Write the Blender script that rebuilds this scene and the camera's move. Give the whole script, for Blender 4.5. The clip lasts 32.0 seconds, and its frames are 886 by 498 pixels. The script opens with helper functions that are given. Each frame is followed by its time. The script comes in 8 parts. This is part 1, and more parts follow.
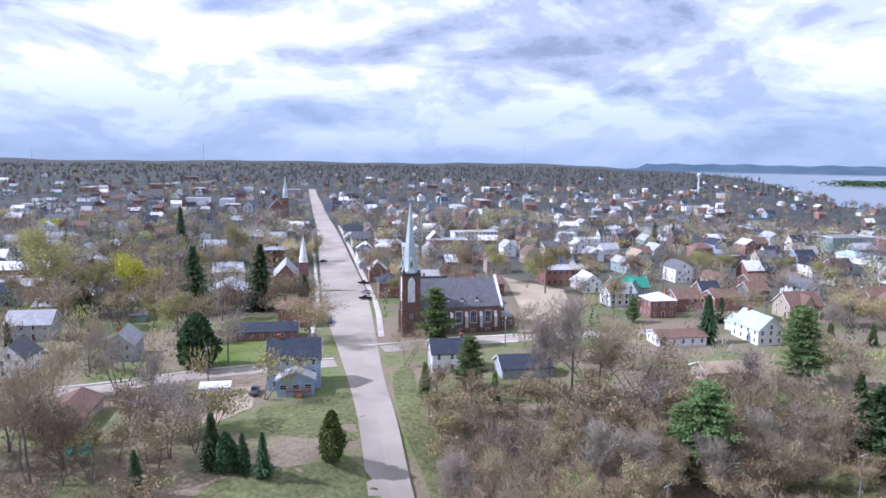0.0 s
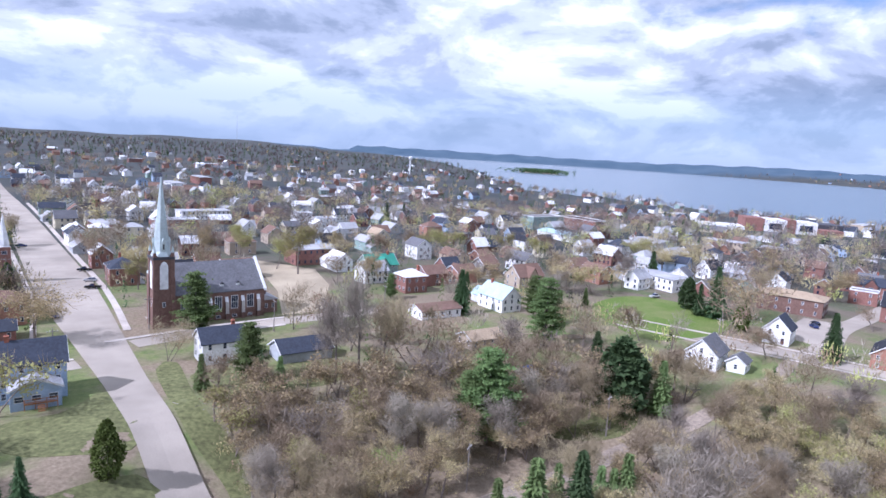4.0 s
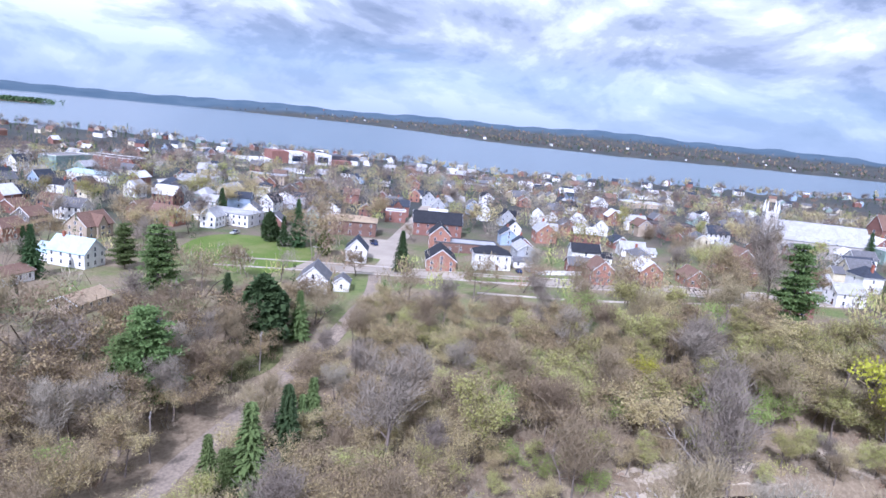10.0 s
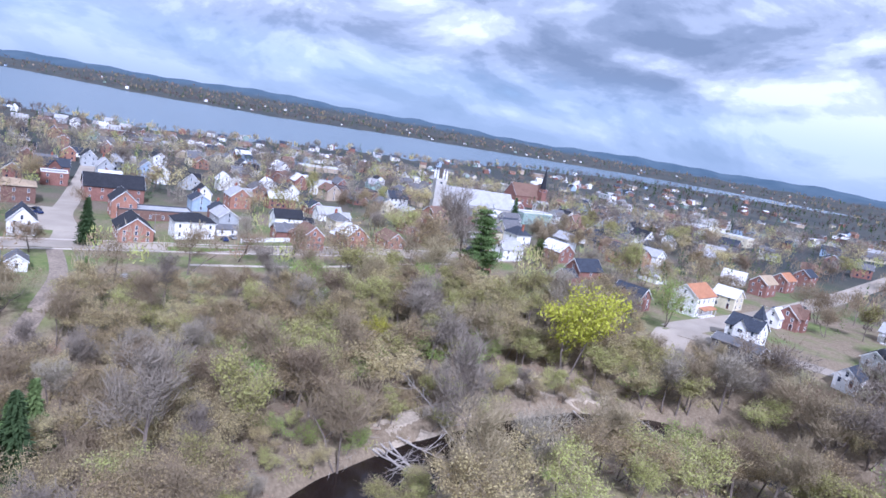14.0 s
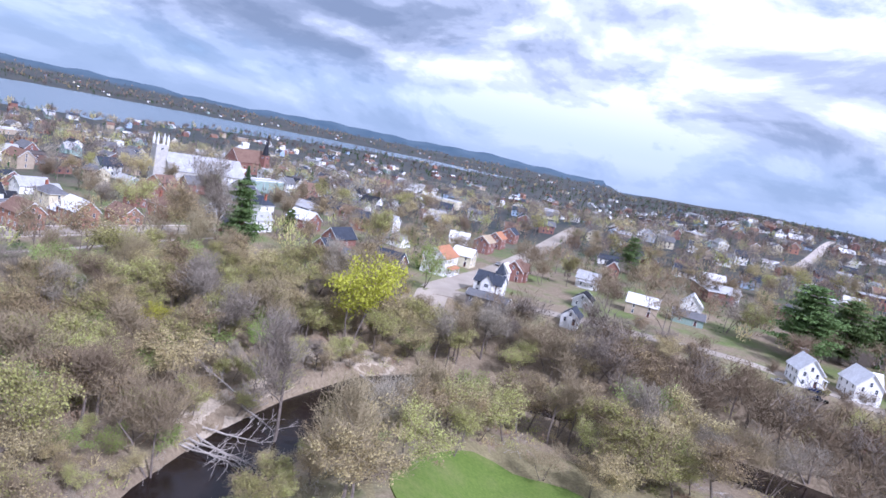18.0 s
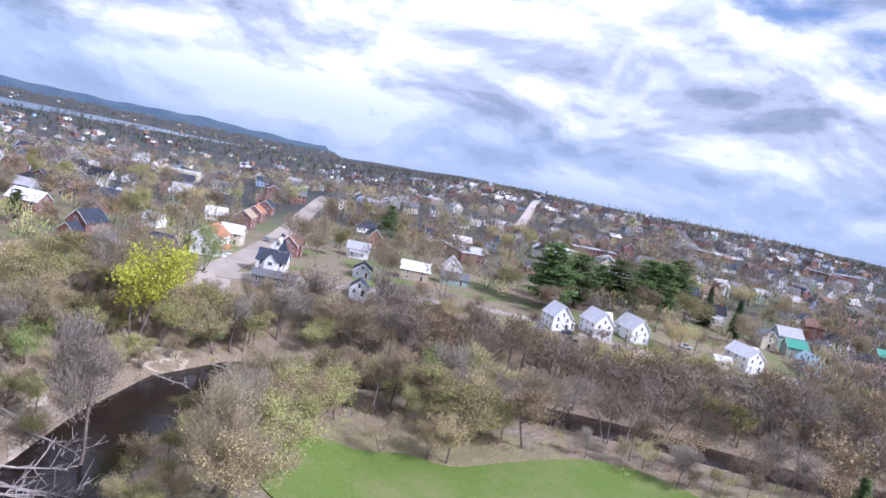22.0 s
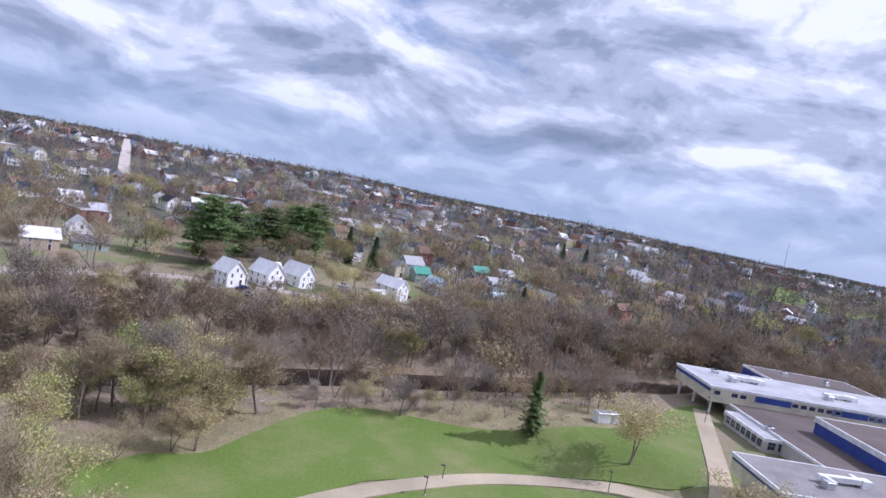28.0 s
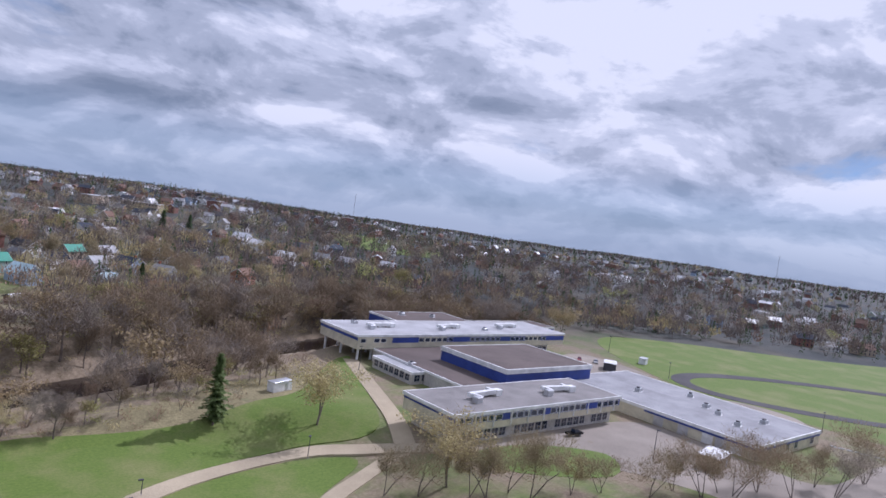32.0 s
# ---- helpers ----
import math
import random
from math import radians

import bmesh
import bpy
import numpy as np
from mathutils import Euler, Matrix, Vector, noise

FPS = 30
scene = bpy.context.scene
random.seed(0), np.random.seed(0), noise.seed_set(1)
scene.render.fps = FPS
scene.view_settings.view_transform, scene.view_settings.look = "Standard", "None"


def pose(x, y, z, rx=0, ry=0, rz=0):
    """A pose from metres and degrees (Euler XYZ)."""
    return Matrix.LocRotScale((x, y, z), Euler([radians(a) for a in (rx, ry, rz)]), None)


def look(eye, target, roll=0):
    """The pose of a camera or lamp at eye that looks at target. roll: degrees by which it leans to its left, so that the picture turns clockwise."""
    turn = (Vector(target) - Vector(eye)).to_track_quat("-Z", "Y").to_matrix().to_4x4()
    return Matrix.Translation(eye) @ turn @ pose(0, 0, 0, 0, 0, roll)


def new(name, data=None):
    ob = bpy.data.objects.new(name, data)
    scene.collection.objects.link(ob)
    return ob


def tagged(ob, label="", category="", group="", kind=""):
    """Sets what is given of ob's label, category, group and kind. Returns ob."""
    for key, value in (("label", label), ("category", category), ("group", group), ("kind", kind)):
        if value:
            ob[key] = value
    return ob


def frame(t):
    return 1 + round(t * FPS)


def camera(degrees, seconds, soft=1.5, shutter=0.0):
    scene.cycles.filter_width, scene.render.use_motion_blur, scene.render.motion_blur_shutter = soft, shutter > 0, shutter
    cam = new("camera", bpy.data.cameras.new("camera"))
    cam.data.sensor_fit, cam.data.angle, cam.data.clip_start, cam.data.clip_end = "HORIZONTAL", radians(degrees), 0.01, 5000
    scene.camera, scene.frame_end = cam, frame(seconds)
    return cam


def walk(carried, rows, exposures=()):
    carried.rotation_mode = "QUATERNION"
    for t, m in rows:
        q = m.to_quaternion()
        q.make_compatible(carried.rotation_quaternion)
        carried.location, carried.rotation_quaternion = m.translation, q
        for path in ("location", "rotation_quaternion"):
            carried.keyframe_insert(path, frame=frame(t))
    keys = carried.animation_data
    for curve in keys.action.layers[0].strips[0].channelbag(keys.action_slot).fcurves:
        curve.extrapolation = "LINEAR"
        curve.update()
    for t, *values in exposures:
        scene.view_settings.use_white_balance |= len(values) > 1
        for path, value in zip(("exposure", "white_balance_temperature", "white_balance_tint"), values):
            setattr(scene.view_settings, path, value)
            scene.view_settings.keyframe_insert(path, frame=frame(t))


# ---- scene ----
cam = camera(68.34, 32.0, soft=1.6)
PATH = [
    (0, 0.00, 0.00, 53.00, 82.02, -0.71, 0.04),
    (0.5, -2.11, 0.56, 53.10, 81.73, -1.02, -2.31),
    (1, -4.09, 1.14, 53.12, 81.44, -1.25, -4.83),
    (1.5, -6.02, 1.76, 53.02, 81.26, -1.36, -5.67),
    (2, -7.93, 2.39, 52.87, 81.03, -1.84, -8.61),
    (2.5, -9.86, 3.05, 52.63, 80.94, -2.07, -11.40),
    (3, -11.91, 3.96, 52.38, 80.94, -2.77, -14.99),
    (3.5, -14.07, 5.11, 52.05, 81.10, -3.36, -20.48),
    (5.5, -23.14, 8.81, 51.85, 80.84, -3.19, -31.74),
    (6, -25.07, 10.13, 51.66, 80.90, -3.28, -34.58),
    (6.5, -26.91, 11.60, 51.57, 81.05, -3.45, -37.94),
    (7, -28.73, 13.13, 51.42, 80.90, -3.76, -42.55),
    (7.5, -30.70, 14.65, 51.28, 80.46, -3.91, -48.85),
    (8, -32.63, 16.36, 51.18, 79.99, -4.21, -53.74),
    (8.5, -34.40, 18.29, 51.15, 79.45, -4.52, -57.55),
    (9, -36.04, 20.24, 51.14, 79.10, -4.96, -61.35),
    (9.5, -37.60, 22.24, 51.21, 78.91, -5.39, -65.01),
    (10, -39.05, 24.30, 51.37, 78.81, -5.53, -66.48),
    (10.5, -40.36, 26.46, 51.56, 78.61, -5.35, -69.33),
    (11, -41.37, 28.69, 51.64, 78.46, -4.61, -74.34),
    (11.5, -42.10, 30.97, 51.66, 78.52, -5.13, -79.35),
    (12, -42.68, 33.30, 51.63, 78.23, -6.21, -85.31),
    (12.5, -43.14, 35.56, 51.51, 78.85, -8.00, -90.15),
    (13, -43.52, 37.86, 51.30, 79.23, -8.63, -91.66),
    (13.5, -43.71, 40.22, 51.20, 79.22, -9.09, -93.13),
    (14, -43.81, 42.75, 51.07, 79.39, -9.73, -95.94),
    (14.5, -43.81, 45.44, 50.93, 79.52, -10.36, -101.70),
    (15, -43.64, 48.17, 50.76, 80.05, -11.05, -106.14),
    (15.5, -43.32, 50.89, 50.59, 80.31, -11.53, -108.55),
    (17.5, -40.21, 61.91, 49.40, 81.02, -11.78, -118.99),
    (18, -39.13, 64.48, 49.20, 81.28, -11.67, -122.48),
    (18.5, -37.81, 66.87, 49.00, 81.40, -11.58, -126.26),
    (19, -36.33, 69.10, 48.81, 81.49, -11.56, -127.80),
    (19.5, -34.74, 71.15, 48.61, 81.64, -11.60, -129.08),
    (20, -33.12, 73.04, 48.43, 82.14, -11.65, -132.16),
    (20.5, -31.47, 74.83, 48.32, 82.58, -11.67, -134.96),
    (21, -29.68, 76.52, 48.23, 83.02, -11.62, -138.98),
    (21.5, -27.68, 78.21, 48.11, 83.15, -11.62, -144.05),
    (22, -25.58, 79.82, 47.97, 83.30, -11.70, -147.00),
    (22.5, -23.34, 81.24, 47.71, 83.38, -11.74, -148.80),
    (23, -21.10, 82.47, 47.31, 83.70, -11.67, -151.46),
    (23.5, -18.83, 83.57, 46.96, 84.13, -11.60, -156.79),
    (24, -16.55, 84.74, 46.76, 84.44, -11.51, -160.45),
    (24.5, -14.22, 85.84, 46.65, 84.37, -11.42, -162.90),
    (26.5, -4.24, 87.97, 46.59, 84.11, -11.18, -174.24),
    (27, -1.67, 87.96, 46.48, 84.54, -10.96, -177.92),
    (27.5, 0.96, 87.83, 46.41, 84.97, -10.94, -180.84),
    (28, 3.58, 87.59, 46.31, 85.20, -10.76, -183.40),
    (28.5, 6.14, 87.16, 46.37, 85.08, -10.67, -185.56),
    (29, 8.61, 86.65, 46.50, 84.59, -10.43, -189.46),
    (29.5, 11.06, 86.10, 46.79, 84.42, -10.46, -193.72),
    (30, 13.49, 85.42, 47.19, 85.73, -9.94, -201.31),
    (30.5, 16.02, 84.35, 47.48, 86.76, -9.10, -206.92),
    (31, 18.61, 82.93, 47.42, 87.12, -8.66, -211.18),
    (31.5, 21.24, 81.18, 46.93, 87.34, -8.41, -215.23),
    (32, 23.86, 79.27, 46.01, 87.63, -7.98, -220.12),
]
walk(cam, [(t, pose(*p)) for t, *p in PATH], exposures=[(0, 0.12, 5200, 27), (8, 0.14, 5150, 26), (11, 0.24, 5100, 26), (14, 0.06, 5000, 26), (20, 0.14, 5250, 28), (26, 0.0, 5300, 28), (29, -0.2, 5400, 28), (32, -0.42, 5480, 27)])

# ---------------------------------------------------------------- world and light
SUN_AZ, SUN_EL = 264.0, 42.0          # compass-like: degrees clockwise from +y
sun_dir = Vector((math.sin(radians(SUN_AZ)) * math.cos(radians(SUN_EL)),
                  math.cos(radians(SUN_AZ)) * math.cos(radians(SUN_EL)), math.sin(radians(SUN_EL))))
sun = new("sun", bpy.data.lights.new("sun", "SUN"))
sun.data.energy, sun.data.angle, sun.data.color = 4.8, radians(0.6), (1.0, 0.96, 0.9)
sun.matrix_world = look(sun_dir * 500, (0, 0, 0))

world = bpy.data.worlds.new("sky")
scene.world = world
world.use_nodes = True


def build_sky():
    nt = world.node_tree
    nt.nodes.clear()
    N, L = nt.nodes.new, nt.links.new

    def math_node(op, a, b=None, clamp=False):
        n = N("ShaderNodeMath")
        n.operation, n.use_clamp = op, clamp
        for i, v in enumerate((a, b)):
            if v is None:
                continue
            if isinstance(v, (int, float)):
                n.inputs[i].default_value = v
            else:
                L(v, n.inputs[i])
        return n.outputs[0]

    sky = N("ShaderNodeTexSky")
    sky.sky_type, sky.sun_disc = "NISHITA", False
    sky.sun_elevation, sky.sun_rotation = radians(SUN_EL), radians(SUN_AZ)
    sky.air_density, sky.dust_density, sky.ozone_density = 1.0, 0.1, 4.0
    clear = N("ShaderNodeVectorMath")
    clear.operation = "SCALE"
    L(sky.outputs[0], clear.inputs[0])
    clear.inputs[3].default_value = 0.11
    co = N("ShaderNodeTexCoord")
    sep = N("ShaderNodeSeparateXYZ")
    L(co.outputs["Generated"], sep.inputs[0])
    up = math_node("MAXIMUM", sep.outputs[2], 0.0)
    # cloud deck seen in perspective: directions laid on a plane overhead
    flat = math_node("ADD", up, 0.17)
    px, py = math_node("DIVIDE", sep.outputs[0], flat), math_node("DIVIDE", sep.outputs[1], flat)
    com = N("ShaderNodeCombineXYZ")
    L(px, com.inputs[0]), L(py, com.inputs[1])

    def cloud_noise(scale, detail, rough, off, warp=0.0):
        m = N("ShaderNodeMapping")
        L(com.outputs[0], m.inputs[0])
        m.inputs["Location"].default_value = (off, off * 0.7, off * 1.3)
        n = N("ShaderNodeTexNoise")
        n.inputs["Scale"].default_value, n.inputs["Detail"].default_value = scale, detail
        n.inputs["Roughness"].default_value, n.inputs["Distortion"].default_value = rough, warp
        L(m.outputs[0], n.inputs["Vector"])
        return n.outputs["Fac"]

    def ramp(fac, stops):
        r = N("ShaderNodeValToRGB")
        el = r.color_ramp.elements
        while len(el) < len(stops):
            el.new(0.5)
        for e, (p, c) in zip(el, stops):
            e.position, e.color = p, (*c, 1) if not isinstance(c, (int, float)) else (c, c, c, 1)
        r.color_ramp.interpolation = "EASE"
        L(fac, r.inputs[0])
        return r.outputs[0]

    big = cloud_noise(0.42, 3.0, 0.5, 3.1, 0.2)
    # the same field looked at a little higher up tells the lit tops from the grey bases
    lifted = N("ShaderNodeVectorMath")
    lifted.operation = "ADD"
    L(co.outputs["Generated"], lifted.inputs[0])
    lifted.inputs[1].default_value = (0.0, 0.0, 0.028)

    def heaps(coords):
        m = N("ShaderNodeMapping")
        L(coords, m.inputs[0])
        m.inputs["Location"].default_value, m.inputs["Scale"].default_value = (7.7, 5.4, 2.0), (1.0, 1.0, 2.3)
        n = N("ShaderNodeTexNoise")
        n.inputs["Scale"].default_value, n.inputs["Detail"].default_value = 4.6, 10.0
        n.inputs["Roughness"].default_value, n.inputs["Distortion"].default_value = 0.57, 0.35
        L(m.outputs[0], n.inputs["Vector"])
        return n.outputs["Fac"]

    def bank(azimuth, height, wide):
        """1 towards a cloud bank that stands at that azimuth and height, 0 away from it."""
        d = N("ShaderNodeVectorMath")
        d.operation = "DOT_PRODUCT"
        L(co.outputs["Generated"], d.inputs[0])
        d.inputs[1].default_value = (math.sin(radians(azimuth)) * math.cos(radians(height)), math.cos(radians(azimuth)) * math.cos(radians(height)), math.sin(radians(height)))
        return ramp(d.outputs["Value"], ((math.cos(radians(wide)), 0.0), (math.cos(radians(wide * 0.25)), 1.0)))

    here, above = heaps(co.outputs["Generated"]), heaps(lifted.outputs[0])
    body = math_node("ADD", math_node("MULTIPLY", big, 0.45), math_node("MULTIPLY", here, 0.55))
    cover = ramp(body, ((0.29, 0.0), (0.40, 1.0)))
    lit = math_node("MULTIPLY", math_node("SUBTRACT", here, above), 2.9)
    thick = math_node("MULTIPLY", math_node("SUBTRACT", cloud_noise(0.62, 3.0, 0.5, 21.4, 0.15), 0.5), 1.5)
    for azimuth, height, wide, k in ((98, 20, 30, 0.30), (131, 14, 20, -0.22), (186, 20, 26, 0.20), (62, 9, 20, 0.18), (150, 28, 24, -0.06), (-8, 24, 30, -0.1), (222, 30, 26, -0.22)):
        thick = math_node("ADD", thick, math_node("MULTIPLY", bank(azimuth, height, wide), k))
    heap = math_node("ADD", math_node("SUBTRACT", math_node("ADD", lit, 0.72), thick), math_node("MULTIPLY", math_node("SUBTRACT", 0.5, here), 0.9))
    tone = ramp(heap, ((0.02, (0.28, 0.335, 0.39)), (0.27, (0.37, 0.425, 0.475)), (0.54, (0.56, 0.61, 0.65)), (0.79, (0.80, 0.84, 0.86)), (1.0, (1.06, 1.075, 1.045))))
    low = ramp(up, ((0.0, 0.2), (0.04, 0.45), (0.13, 0.97)))
    cov = math_node("MULTIPLY", cover, low, True)
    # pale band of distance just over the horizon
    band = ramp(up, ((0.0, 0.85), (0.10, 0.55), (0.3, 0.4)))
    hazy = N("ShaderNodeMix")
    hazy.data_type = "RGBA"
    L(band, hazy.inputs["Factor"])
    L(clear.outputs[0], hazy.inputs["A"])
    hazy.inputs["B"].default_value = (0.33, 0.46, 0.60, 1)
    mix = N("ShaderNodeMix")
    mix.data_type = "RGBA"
    L(cov, mix.inputs["Factor"])
    L(hazy.outputs["Result"], mix.inputs["A"])
    L(tone, mix.inputs["B"])
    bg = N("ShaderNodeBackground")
    L(mix.outputs["Result"], bg.inputs[0])
    bg.inputs[1].default_value = 1.0
    out = N("ShaderNodeOutputWorld")
    L(bg.outputs[0], out.inputs[0])


build_sky()


# ---------------------------------------------------------------- materials
def mat(name, rough=0.8, metal=0.0):
    m = bpy.data.materials.new(name)
    m.use_nodes = True
    b = m.node_tree.nodes["Principled BSDF"]
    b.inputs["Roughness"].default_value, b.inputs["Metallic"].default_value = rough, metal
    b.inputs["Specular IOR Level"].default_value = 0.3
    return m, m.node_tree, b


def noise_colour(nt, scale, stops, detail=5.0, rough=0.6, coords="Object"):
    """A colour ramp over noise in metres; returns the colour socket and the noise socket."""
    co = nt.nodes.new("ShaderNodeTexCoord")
    n = nt.nodes.new("ShaderNodeTexNoise")
    n.inputs["Scale"].default_value, n.inputs["Detail"].default_value = scale, detail
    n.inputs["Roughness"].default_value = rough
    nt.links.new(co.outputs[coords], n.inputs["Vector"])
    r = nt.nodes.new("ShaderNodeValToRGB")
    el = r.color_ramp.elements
    while len(el) < len(stops):
        el.new(0.5)
    for e, (p, c) in zip(el, stops):
        e.position, e.color = p, (*c, 1)
    nt.links.new(n.outputs["Fac"], r.inputs[0])
    return r.outputs[0], n.outputs["Fac"]


def mixed(nt, a, b, fac, blend="MIX"):
    m = nt.nodes.new("ShaderNodeMix")
    m.data_type, m.blend_type = "RGBA", blend
    for sock, v in (("Factor", fac), ("A", a), ("B", b)):
        if isinstance(v, float):
            m.inputs[sock].default_value = v
        elif isinstance(v, tuple):
            m.inputs[sock].default_value = (*v, 1)
        else:
            nt.links.new(v, m.inputs[sock])
    return m.outputs["Result"]


def bump(nt, b, height, strength=0.3, dist=0.05):
    n = nt.nodes.new("ShaderNodeBump")
    n.inputs["Strength"].default_value, n.inputs["Distance"].default_value = strength, dist
    nt.links.new(height, n.inputs["Height"])
    nt.links.new(n.outputs[0], b.inputs["Normal"])


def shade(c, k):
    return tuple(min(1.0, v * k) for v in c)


def two_scale(name, c, fine=3.0, coarse=0.15, vary=0.25, rough=0.85, metal=0.0, relief=0.2, objvary=0.0):
    """A surface of one real colour with fine grain and coarse stains."""
    m, nt, b = mat(name, rough, metal)
    g, h = noise_colour(nt, fine, ((0.3, shade(c, 1 - vary)), (0.7, shade(c, 1 + vary))))
    s, _ = noise_colour(nt, coarse, ((0.35, (0.72, 0.72, 0.72)), (0.65, (1.1, 1.1, 1.1))), 3.0)
    col = mixed(nt, g, s, 0.8, "MULTIPLY")
    if objvary:
        info = nt.nodes.new("ShaderNodeObjectInfo")
        hsv = nt.nodes.new("ShaderNodeHueSaturation")
        mr = nt.nodes.new("ShaderNodeMapRange")
        mr.inputs["To Min"].default_value, mr.inputs["To Max"].default_value = 1 - objvary, 1 + objvary
        nt.links.new(info.outputs["Random"], mr.inputs["Value"])
        nt.links.new(mr.outputs[0], hsv.inputs["Value"])
        nt.links.new(col, hsv.inputs["Color"])
        col = hsv.outputs[0]
    nt.links.new(col, b.inputs["Base Color"])
    if relief:
        bump(nt, b, h, relief)
    return m


def banded(name, c, pitch, axis=2, vary=0.12, rough=0.7, depth=0.35, dark=0.75):
    """Clapboard, brick courses or shingle courses: shallow relief lines at a real pitch, with stains."""
    m, nt, b = mat(name, rough)
    co = nt.nodes.new("ShaderNodeTexCoord")
    sep = nt.nodes.new("ShaderNodeSeparateXYZ")
    nt.links.new(co.outputs["Object"], sep.inputs[0])
    d = nt.nodes.new("ShaderNodeMath")
    d.operation = "DIVIDE"
    nt.links.new(sep.outputs[axis], d.inputs[0])
    d.inputs[1].default_value = pitch
    f = nt.nodes.new("ShaderNodeMath")
    f.operation = "FRACT"
    nt.links.new(d.outputs[0], f.inputs[0])
    r = nt.nodes.new("ShaderNodeValToRGB")
    r.color_ramp.elements[0].position, r.color_ramp.elements[0].color = 0.0, (dark, dark, dark, 1)
    r.color_ramp.elements[1].position, r.color_ramp.elements[1].color = 0.2, (1, 1, 1, 1)
    nt.links.new(f.outputs[0], r.inputs[0])
    g, _ = noise_colour(nt, 1.7, ((0.3, shade(c, 1 - vary)), (0.7, shade(c, 1 + vary))))
    s, _ = noise_colour(nt, 0.35, ((0.35, (0.82, 0.81, 0.79)), (0.65, (1.05, 1.05, 1.05))), 4.0)
    col = mixed(nt, mixed(nt, g, r.outputs[0], 0.6, "MULTIPLY"), s, 0.8, "MULTIPLY")
    nt.links.new(col, b.inputs["Base Color"])
    bump(nt, b, f.outputs[0], depth, 0.03)
    return m


def leafy(name, low, high, rough=0.75, through_light=0.22):
    """Foliage: each leaf or twig its own shade, each tree its own tint."""
    low, high = tuple(a * 0.7 + b * 0.3 for a, b in zip(low, high)), tuple(a * 0.3 + b * 0.7 for a, b in zip(low, high))
    m, nt, b = mat(name, rough)
    geo = nt.nodes.new("ShaderNodeNewGeometry")
    r = nt.nodes.new("ShaderNodeValToRGB")
    r.color_ramp.elements[0].color, r.color_ramp.elements[1].color = (*low, 1), (*high, 1)
    nt.links.new(geo.outputs["Random Per Island"], r.inputs[0])
    info = nt.nodes.new("ShaderNodeObjectInfo")
    hsv = nt.nodes.new("ShaderNodeHueSaturation")
    for sock, lo, hi in (("Value", 0.75, 1.25), ("Hue", 0.485, 0.515)):
        mr = nt.nodes.new("ShaderNodeMapRange")
        mr.inputs["To Min"].default_value, mr.inputs["To Max"].default_value = lo, hi
        nt.links.new(info.outputs["Random"], mr.inputs["Value"])
        nt.links.new(mr.outputs[0], hsv.inputs[sock])
    nt.links.new(r.outputs[0], hsv.inputs["Color"])
    nt.links.new(hsv.outputs[0], b.inputs["Base Color"])
    b.inputs["Specular IOR Level"].default_value = 0.15
    tr = nt.nodes.new("ShaderNodeBsdfTranslucent")
    nt.links.new(hsv.outputs[0], tr.inputs["Color"])
    mx = nt.nodes.new("ShaderNodeMixShader")
    mx.inputs[0].default_value = through_light
    nt.links.new(b.outputs[0], mx.inputs[1])
    nt.links.new(tr.outputs[0], mx.inputs[2])
    nt.links.new(mx.outputs[0], nt.nodes["Material Output"].inputs["Surface"])
    return m


WALL = {
    "white": banded("white_clapboard", (0.86, 0.86, 0.85), 0.22, vary=0.06, dark=0.88),
    "grey": banded("grey_siding", (0.42, 0.44, 0.46), 0.22),
    "blue": banded("pale_blue_siding", (0.36, 0.46, 0.60), 0.22),
    "cream": banded("cream_siding", (0.68, 0.62, 0.46), 0.22),
    "green": banded("grey_green_siding", (0.30, 0.40, 0.36), 0.22),
    "tan": banded("tan_stucco", (0.46, 0.38, 0.29), 0.6, dark=0.92),
    "brick": banded("red_brick", (0.265, 0.135, 0.11), 0.15, vary=0.25, rough=0.9, dark=0.7),
    "orange": banded("orange_brick", (0.37, 0.195, 0.14), 0.15, vary=0.22, rough=0.9, dark=0.75),
    "brown": banded("brown_brick", (0.20, 0.122, 0.098), 0.15, vary=0.25, rough=0.9, dark=0.7),
    "stone": banded("pale_stone", (0.52, 0.50, 0.47), 0.4, vary=0.2, rough=0.9, dark=0.8),
    "darkgrey": banded("weathered_boards", (0.20, 0.18, 0.17), 0.2),
}
